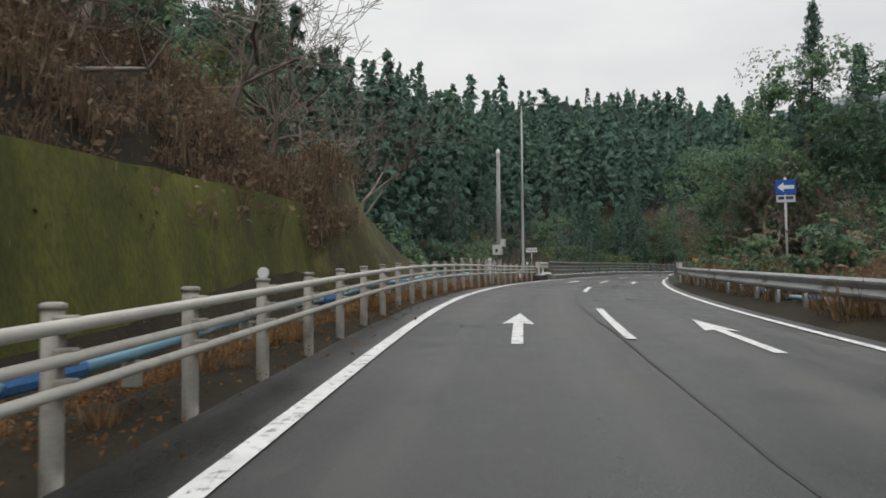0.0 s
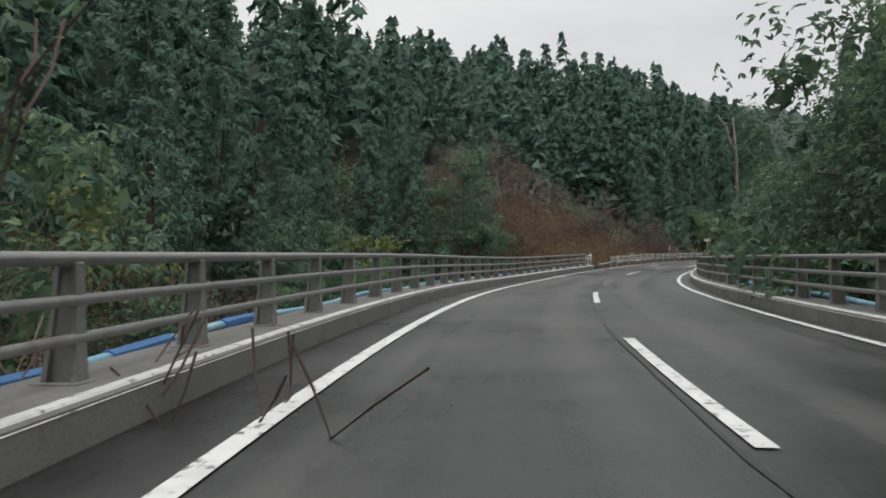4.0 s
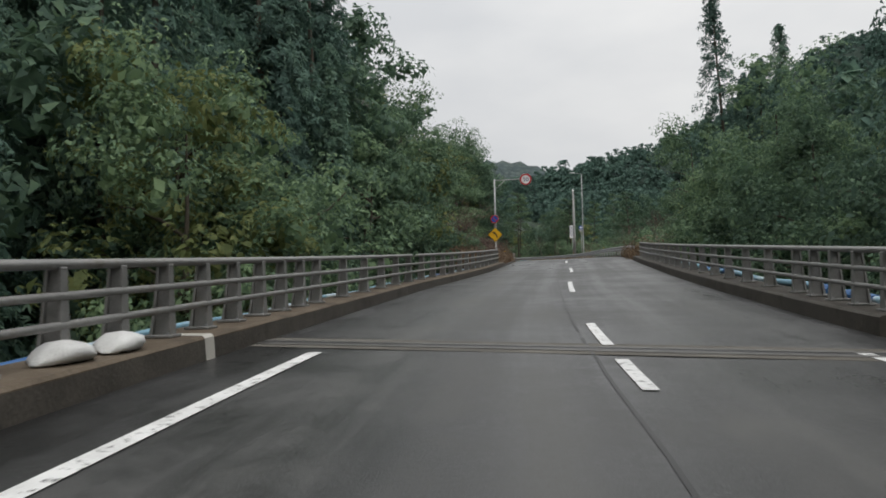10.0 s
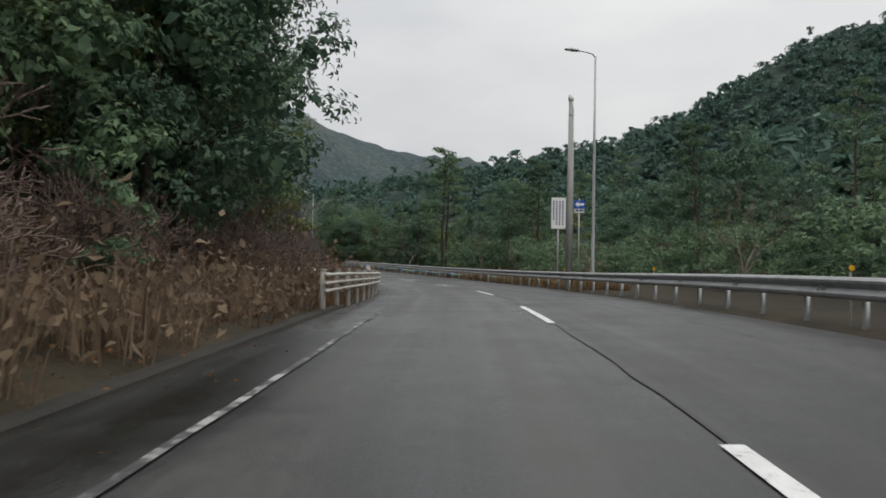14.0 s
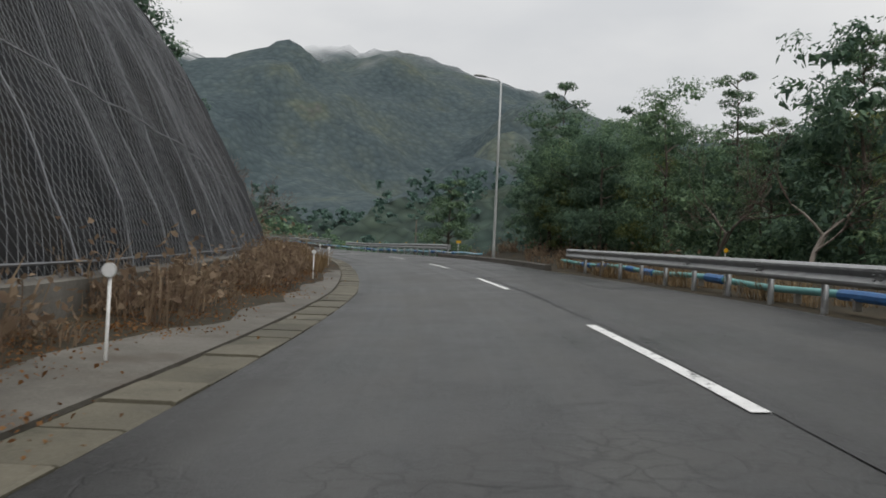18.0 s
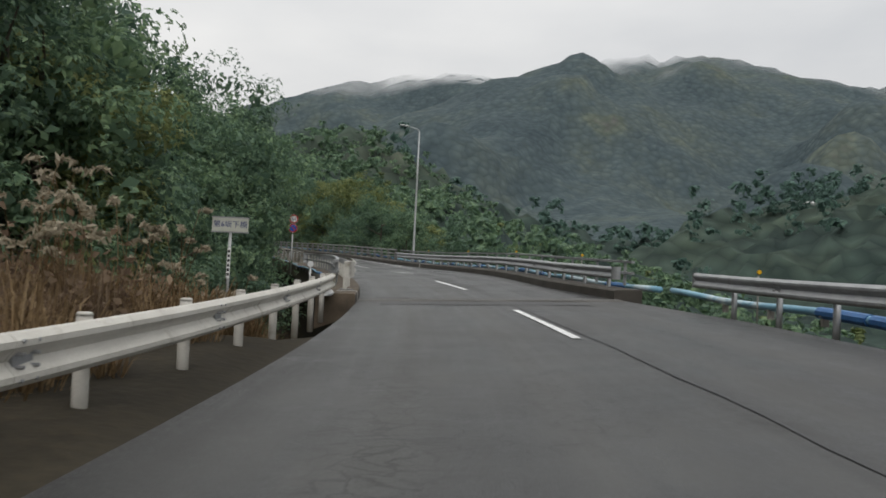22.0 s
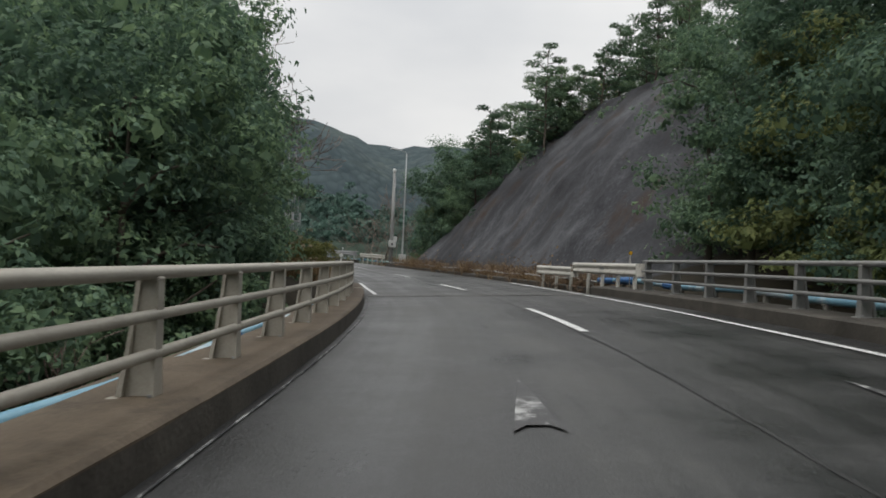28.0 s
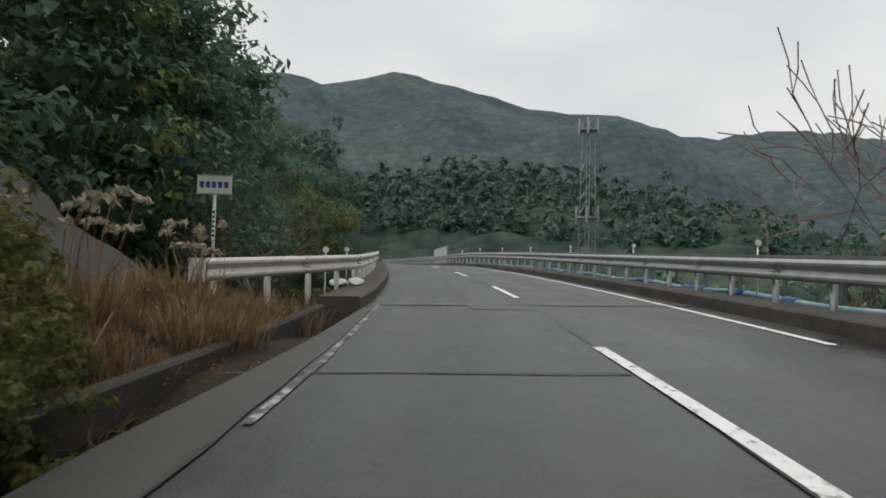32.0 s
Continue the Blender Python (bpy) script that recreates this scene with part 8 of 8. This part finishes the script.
STANDS += [
    ("broad", 214, 344, 7, 22, 1, 84, 0.55, 0.85), ("pine", 236, 346, 9, 22, 1, 26, 0.55, 0.78), ("pine", 309.5, 310.5, 5.2, 5.4, 1, 1, 1.0, 1.05), ("pine", 312, 313, 6.4, 7, 1, 1, 0.9, 0.95), ("pine", 296, 306, 9, 12, 1, 3, 0.75, 0.9), ("bare", 216, 330, 4.5, 8, 1, 16, 0.5, 0.8), ("broad", 318, 350, 4.5, 12, 1, 22, 0.6, 0.85), ("broad", 337, 351, 4.2, 8.5, 1, 16, 0.6, 0.8), ("pine", 346, 351, 5, 8, 1, 4, 0.6, 0.75), ("pine", 318, 338, 7, 12, 1, 9, 0.5, 0.64),
    ("pine", 350, 358, 8, 14, 1, 4, 0.7, 0.9), ("pine", 369.4, 369.8, 5.8, 6.2, 1, 1, 1.05, 1.1), ("broad", 371, 371.5, 6.4, 6.8, 1, 1, 0.85, 0.9), ("broad", 438, 490, 3.6, 8, 1, 30, 0.9, 1.2), ("broad", 474, 496, 3.6, 8, 1, 13, 0.8, 1.05), ("olive", 470, 490, 4, 8, 1, 9, 0.8, 1.05), ("broad", 440, 462, 8, 26, 1, 22, 0.65, 0.85), ("broad", 464, 500, 8, 30, 1, 26, 0.6, 0.85), ("olive", 468, 500, 7, 26, 1, 26, 0.6, 0.85), ("olive", 458, 468, 4.5, 8, 1, 8, 1.3, 1.55), ("pine", 474, 500, 10, 28, 1, 12, 0.5, 0.75), ("pine", 498, 536, 10.5, 18, 1, 28, 0.55, 0.8), ("broad", 500, 538, 11, 22, 1, 26, 0.55, 0.8), ("broad", 524, 541, 7.0, 10.5, 1, 12, 0.65, 0.9), ("pine", 522, 543, 7.0, 12, 1, 14, 0.7, 0.95),
]
STANDS += [
    ("pine", 534, 548, 6.5, 12, 1, 9, 0.5, 0.7), ("broad", 532, 544, 6, 9, 1, 6, 0.5, 0.7), ("bare", 538, 556, 4.5, 9, 1, 5, 0.75, 1.0), ("bare", 548, 549, 4.9, 5.4, 1, 2, 1.6, 1.8), ("bare", 556, 557.5, 5.4, 6.4, 1, 2, 1.15, 1.25), ("broad", 537, 541, 6.2, 8, 1, 5, 0.95, 1.15), ("bare", 560, 600, 5, 14, 1, 10, 0.6, 0.9), ("drooping", 4, 24, 4.2, 7.5, -1, 9, 0.9, 1.2), ("drooping", 120, 148, 7, 13, -1, 9, 0.9, 1.25), ("drooping", 488, 494, 6.0, 8.0, -1, 3, 0.9, 1.1), ("bare", 494, 501, 5, 7, -1, 4, 0.7, 0.85), ("bare", 496, 500, 4.6, 6, -1, 3, 1.2, 1.45), ("bush", 494, 508, 3.2, 7, -1, 18, 0.8, 1.3), ("thicket", 496, 510, 3.5, 8, -1, 18, 0.8, 1.2), ("broad", 490, 499, 4.5, 8, -1, 6, 0.7, 0.95), ("bare", 52, 70, 2.5, 5, -1, 6, 1.1, 1.4), ("bush", -10, 44, 1.6, 4, 1, 14, 0.6, 0.9), ("bush", 362, 384, 4.5, 8, 1, 10, 0.6, 0.9), ("bare", 356, 440, 8, 22, 1, 14, 0.8, 1.1), ("broad", 380, 440, 14, 30, 1, 12, 0.4, 0.55),
    ("yellowbush", 508.2, 541.5, 1.0, 2.3, -1, 56, 0.95, 1.25), ("yellowbush", 540.5, 543, 2.2, 3.2, -1, 4, 0.9, 1.1), ("broad", 544, 554, 8.5, 13, -1, 8, 0.8, 1.05),
]
NEAR = {"broad": 7.6, "olive": 7.6, "cedar": 12.0, "tallcedar": 4.0, "pine": 99.0}
behind = {k: [] for k in NEAR}
random.seed(77)
for kind_, q0, q1, d0, d1, side, count, s0, s1 in STANDS:
    random.seed(int(q0 * 10 + q1 * 7 + count) + len(kind_))
    stand_kind = kind_
    for i in range(count):
        # one tree in seven of the mixed woods is a paler kind
        kind_ = "olive" if stand_kind == "broad" and i % 7 == 3 and not (side < 0 and 370 < q0 < 500) else stand_kind
        protos = PROTO[kind_]
        u = (i + random.random()) / count
        q = q0 + (q1 - q0) * u
        d = random.uniform(d0, d1)
        e = kr(q) if side > 0 else kl(q)
        p = ground_at(q, e + side * d)
        s = random.uniform(s0, s1)
        if kind_ in NEAR and d > NEAR[kind_]:
            behind[kind_].append((p.x, p.y, p.z - 0.3, s))
            continue
        src = random.choice(protos)
        m = Matrix.Translation(p + Vector((0, 0, -0.15))) @ Matrix.Rotation(random.uniform(0, 6.28), 4, "Z") @ Matrix.Rotation(radians(random.uniform(-4, 4)), 4, "X") @ Matrix.Diagonal((s * random.uniform(0.9, 1.1), s, s * random.uniform(0.92, 1.1), 1))
        t = copy_thing(src, m)
        t["group"] = "trees and shrubs along the road"
for group_ in PROTO.values():
    for ob in group_:
        for o in [*ob.children_recursive, ob]:
            bpy.data.objects.remove(o)

scatter("evergreen_wood", "dense evergreen trees standing behind the roadside trees", "woods", MID["broad"], behind["broad"], BROADLEAF, (0.88, 1.08), 14)
scatter("evergreen_wood", "paler yellow-green trees among the evergreens", "woods", MID["broad"], behind["olive"], OLIVELEAF, (0.85, 1.0), 18)
scatter("cedar_wood", "dense dark cedars on the slope behind", "woods", MID["cedar"], behind["cedar"], CEDAR, (0.9, 1.1), 15)
scatter("cedar_wood", "tall cedars with bare lower trunks along the crest", "woods", MID["tallcedar"], behind["tallcedar"], CEDAR, (0.9, 1.1), 16)
scatter("pine_wood", "red pines standing behind the roadside trees", "woods", MID["pine"], behind["pine"], PINENEEDLE, (0.9, 1.1), 17)
# far woods on both sides
gen = np.random.default_rng(11)
far_places = []
for side in (-1, 1):
    for q0, q1, n, d0, d1 in ((-40, 250, 1050, 21, 125), (150, 345, 420, 18, 60), (250, 420, 420, 22, 110), (420, 676, 800, 22, 120), (515, 600, 420, 40, 118)):
        for _ in range(n):
            q, d = gen.uniform(q0, q1), d0 + (d1 - d0) * gen.uniform(0, 1) ** 1.15
            if side > 0 and 352 < q < 436:
                continue
            e = kr(q) if side > 0 else kl(q)
            p = at(q, e + side * d)
            p.z = at(q, e).z + land(q, side, d) + rough_land(p.x, p.y) - 0.8
            k = np.hypot(FINE[:, 0] - p.x, FINE[:, 1] - p.y).min()
            if k > (45 if side > 0 and 280 < q < 352 else 20):
                far_places.append(tuple(p))
round_places = [p for p in far_places if p[1] > 330]
scatter("far_woods", "dense dark cedar woods covering the valley sides", "woods", FARCROWN, [p for p in far_places if p[1] <= 330], CEDAR, (0.8, 1.25), 3)
scatter("far_woods", "dense evergreen woods covering the valley sides", "woods", FARCROWN[:3], round_places, BROADLEAF, (0.7, 1.0), 13)
vx, vy = gen.uniform(215, 460, 1300), gen.uniform(300, 640, 1300)
vq, vo, vz = nearest(vx, vy)
valley = [(x, y, z + land(q, 1, min(o - 3.6, 120)) - 1) for x, y, q, o, z in zip(vx, vy, vq, vo, vz) if o > 26 and (o < 115 or q < 505)]
scatter("valley_woods", "yellow-green woods on the valley floor", "woods", FARCROWN[:3], valley[::4], OLIVELEAF, (0.6, 0.9), 4)
scatter("valley_woods", "dark evergreen woods on the valley floor", "woods", FARCROWN[:3], [v for i, v in enumerate(valley) if i % 4], BROADLEAF, (0.6, 1.0), 24)
slopes = []
for n, x0, x1, y0, y1 in ((2200, -230, 480, -100, 720), (4200, 400, 700, 60, 520), (700, -130, 70, 590, 780)):
    sx, sy = gen.uniform(x0, x1, n), gen.uniform(y0, y1, n)
    sq, so, sz = nearest(sx, sy)
    for x, y, q, o, z, hh in zip(sx, sy, sq, so, sz, hills(sx, sy)):
        d = abs(o) - 3.6
        if d > 111:
            slopes.append((x, y, (z if d < 500 else 10) + far_land(q, 1 if o > 0 else -1, d) + rough_land(x, y) + hh * min(1, max(0, (d - 60) / 120)) - 1.5))
scatter("hill_woods", "dark mixed woods on the hills behind", "woods", FARCROWN[:3], slopes, CEDAR, (1.15, 1.75), 5)

# undergrowth and grasses
scatter("undergrowth", "dense low evergreen undergrowth below the trees", "undergrowth", SAPLING,
        spots(240, -30, 46, 7, 24, -1, 1) + spots(300, 46, 122, 7, 22, -1, 2) + spots(240, 156, 212, 6.0, 20, -1, 3) + spots(160, 212, 262, 6, 20, -1, 4)
        + spots(360, 384, 500, 6.0, 22, -1, 5) + spots(120, 500, 560, 10, 22, -1, 6), BROADLEAF, (0.7, 1.2), 6)
scatter("undergrowth", "dense low evergreen undergrowth below the trees", "undergrowth", SAPLING,
        spots(220, -30, 46, 6.5, 20, 1, 11) + spots(280, 46, 122, 6.0, 20, 1, 12) + spots(240, 122, 172, 8, 24, 1, 13) + spots(300, 172, 214, 6, 20, 1, 14)
        + spots(340, 214, 350, 6.0, 18, 1, 15) + spots(320, 434, 500, 4.5, 24, 1, 16) + spots(90, 500, 536, 11, 18, 1, 17) + spots(120, 356, 434, 5, 20, 1, 18), BROADLEAF, (0.7, 1.15), 7)
scatter("dry_grass", "tufts of straw-coloured winter grass at the roadside", "grass", GRASS,
        spots(110, 38, 49, 1.0, 4.5, -1, 21) + spots(330, 121.5, 164, 1.0, 4.5, -1, 22) + spots(20, 262, 300, 1.5, 2.4, -1, 23) + spots(90, 325, 366, 1.3, 3.8, -1, 24)
        + spots(260, 366, 386, 1.2, 5.0, -1, 25) + spots(110, 498, 506, 0.9, 3.2, -1, 26) + spots(150, 540, 553, 0.7, 3.0, -1, 27), DRYGRASS, (0.4, 1.0), 8)
scatter("dry_grass", "tufts of straw-coloured winter grass at the roadside", "grass", GRASS,
        spots(240, 0, 46, 0.8, 5.5, 1, 31) + spots(620, 122, 171, 0.6, 6.5, 1, 32) + spots(120, 214, 224, 0.5, 2.5, 1, 33) + spots(240, 262, 290, 0.4, 2.6, 1, 34) + spots(60, 290, 330, 0.7, 2.4, 1, 35)
        + spots(30, 352, 362, 1.0, 4.0, 1, 36) + spots(70, 494, 540, 0.8, 1.8, 1, 37), DRYGRASS, (0.5, 1.0), 9)
scatter("dead_weeds", "reddish dead weeds and brambles on the bank", "weeds", WEED,
        spots(300, -30, 17, 3.9, 9, -1, 41) + spots(70, 17, 36, 6.5, 10, -1, 48) + spots(1500, 116, 160, 2.0, 13, -1, 42) + spots(420, 211, 262, 0.6, 5, -1, 43) + spots(110, 262, 300, 1.3, 2.6, -1, 44) + spots(70, 296, 326, 2.0, 3.0, -1, 49) + spots(60, 322, 366, 1.9, 4.0, -1, 45)
        + spots(160, 364, 386, 2, 6, -1, 46) + spots(320, 2, 25, 3.5, 6.8, -1, 91) + bank_places, REDWEED, (0.5, 1.1), 10)
scatter("dead_weeds", "reddish dead weeds and brambles on the bank", "weeds", WEED,
        spots(200, 4, 46, 0.9, 6, 1, 51) + spots(160, 206, 222, 0.3, 2.5, 1, 52) + spots(30, 322, 350, 1.2, 4, 1, 53) + spots(90, 492, 540, 0.75, 1.7, 1, 54), REDWEED, (0.6, 1.1), 11)
scatter("dry_grass", "short orange-brown dead grass under the guardrail", "grass", GRASS,
        spots(260, 1, 46, 0.5, 2.8, -1, 71) + spots(420, 122, 164, 0.25, 2.2, -1, 72) + spots(70, 243, 272, 0.3, 1.6, -1, 73) + spots(70, 542, 553, 1.0, 2.8, -1, 74), ORANGEGRASS, (0.18, 0.42), 30)
scatter("dry_grass", "tall arching orange-brown grass hanging over the road edge", "grass", GRASS, spots(34, 503.5, 508.3, 0.9, 2.0, -1, 28), ORANGEGRASS, (1.1, 1.6), 29)
PAMPAS = [plumes(12, h, 0.5, np.random.default_rng(310 + i)) for i, h in enumerate((1.7, 2.0, 1.5))]
random.seed(90)
for q, d, side in ((22, 3.4, 1), (28, 2.8, 1), (34, 3.2, 1), (157, 1.8, -1), (160, 2.2, -1), (163, 1.9, -1), (369, 2.6, -1), (371, 3.0, -1), (373, 2.4, -1), (375, 2.8, -1), (377, 2.6, -1), (379, 3.0, -1), (381, 2.5, -1), (383, 2.4, -1), (366, 3.3, -1), (368, 3.6, -1), (376, 3.8, -1), (500, 2.2, -1), (503, 2.6, -1), (505, 1.9, -1), (541, 2.2, -1), (543, 1.8, -1), (545, 2.2, -1), (547, 1.6, -1), (539, 2.4, -1), (232, 3.0, 1), (270, 3.4, 1), (347, 2.0, -1)):
    stem, head = random.choice(PAMPAS)
    e = kr(q) if side > 0 else kl(q)
    ob = thing("pampas_grass", "clump of pampas grass with pale feathery plumes", "pampas grass", "pampas clumps", m=Matrix.Translation(ground_at(q, e + side * d)) @ Matrix.Rotation(random.uniform(0, 6.28), 4, "Z") @ Matrix.Scale(random.uniform(0.8, 1.1), 4))
    part("stem_tuft", stem, DRYGRASS, ob)
    part("plume_head", bulk("plume_head", head[0], head[1], PLUME), PLUME, ob)
    part("leaf_tuft", bulk("leaf_tuft", *GRASS[3], DRYGRASS), DRYGRASS, ob)
# fallen leaves along the edges
leaf = []
for i in range(3):
    g = np.random.default_rng(330 + i)
    c = np.stack([g.normal(size=40) * 0.35, g.normal(size=40) * 0.35, g.uniform(0.0, 0.05, 40)], 1)
    leaf.append(sprays(c, np.array([0, 0, 1.0]) + g.normal(size=(40, 3)) * 0.5, 0.034, 0, 1.3, g))
scatter("fallen_leaves", "drifts of brown fallen leaves along the road edge", "fallen leaves", leaf,
        spots(900, -4, 46, 0.35, 3.0, -1, 61) + spots(600, 122, 164, 0.2, 2.5, -1, 62) + spots(200, 211, 262, 0.15, 2.2, -1, 63) + spots(260, 264, 366, 1.3, 2.8, -1, 64) + spots(300, 264, 302, 0.7, 2.4, -1, 66) + spots(420, 290, 330, 1.9, 3.1, -1, 67) + spots(120, 498, 545, 0.3, 2.0, -1, 65), LEAFFALL, (0.7, 1.2), 12)
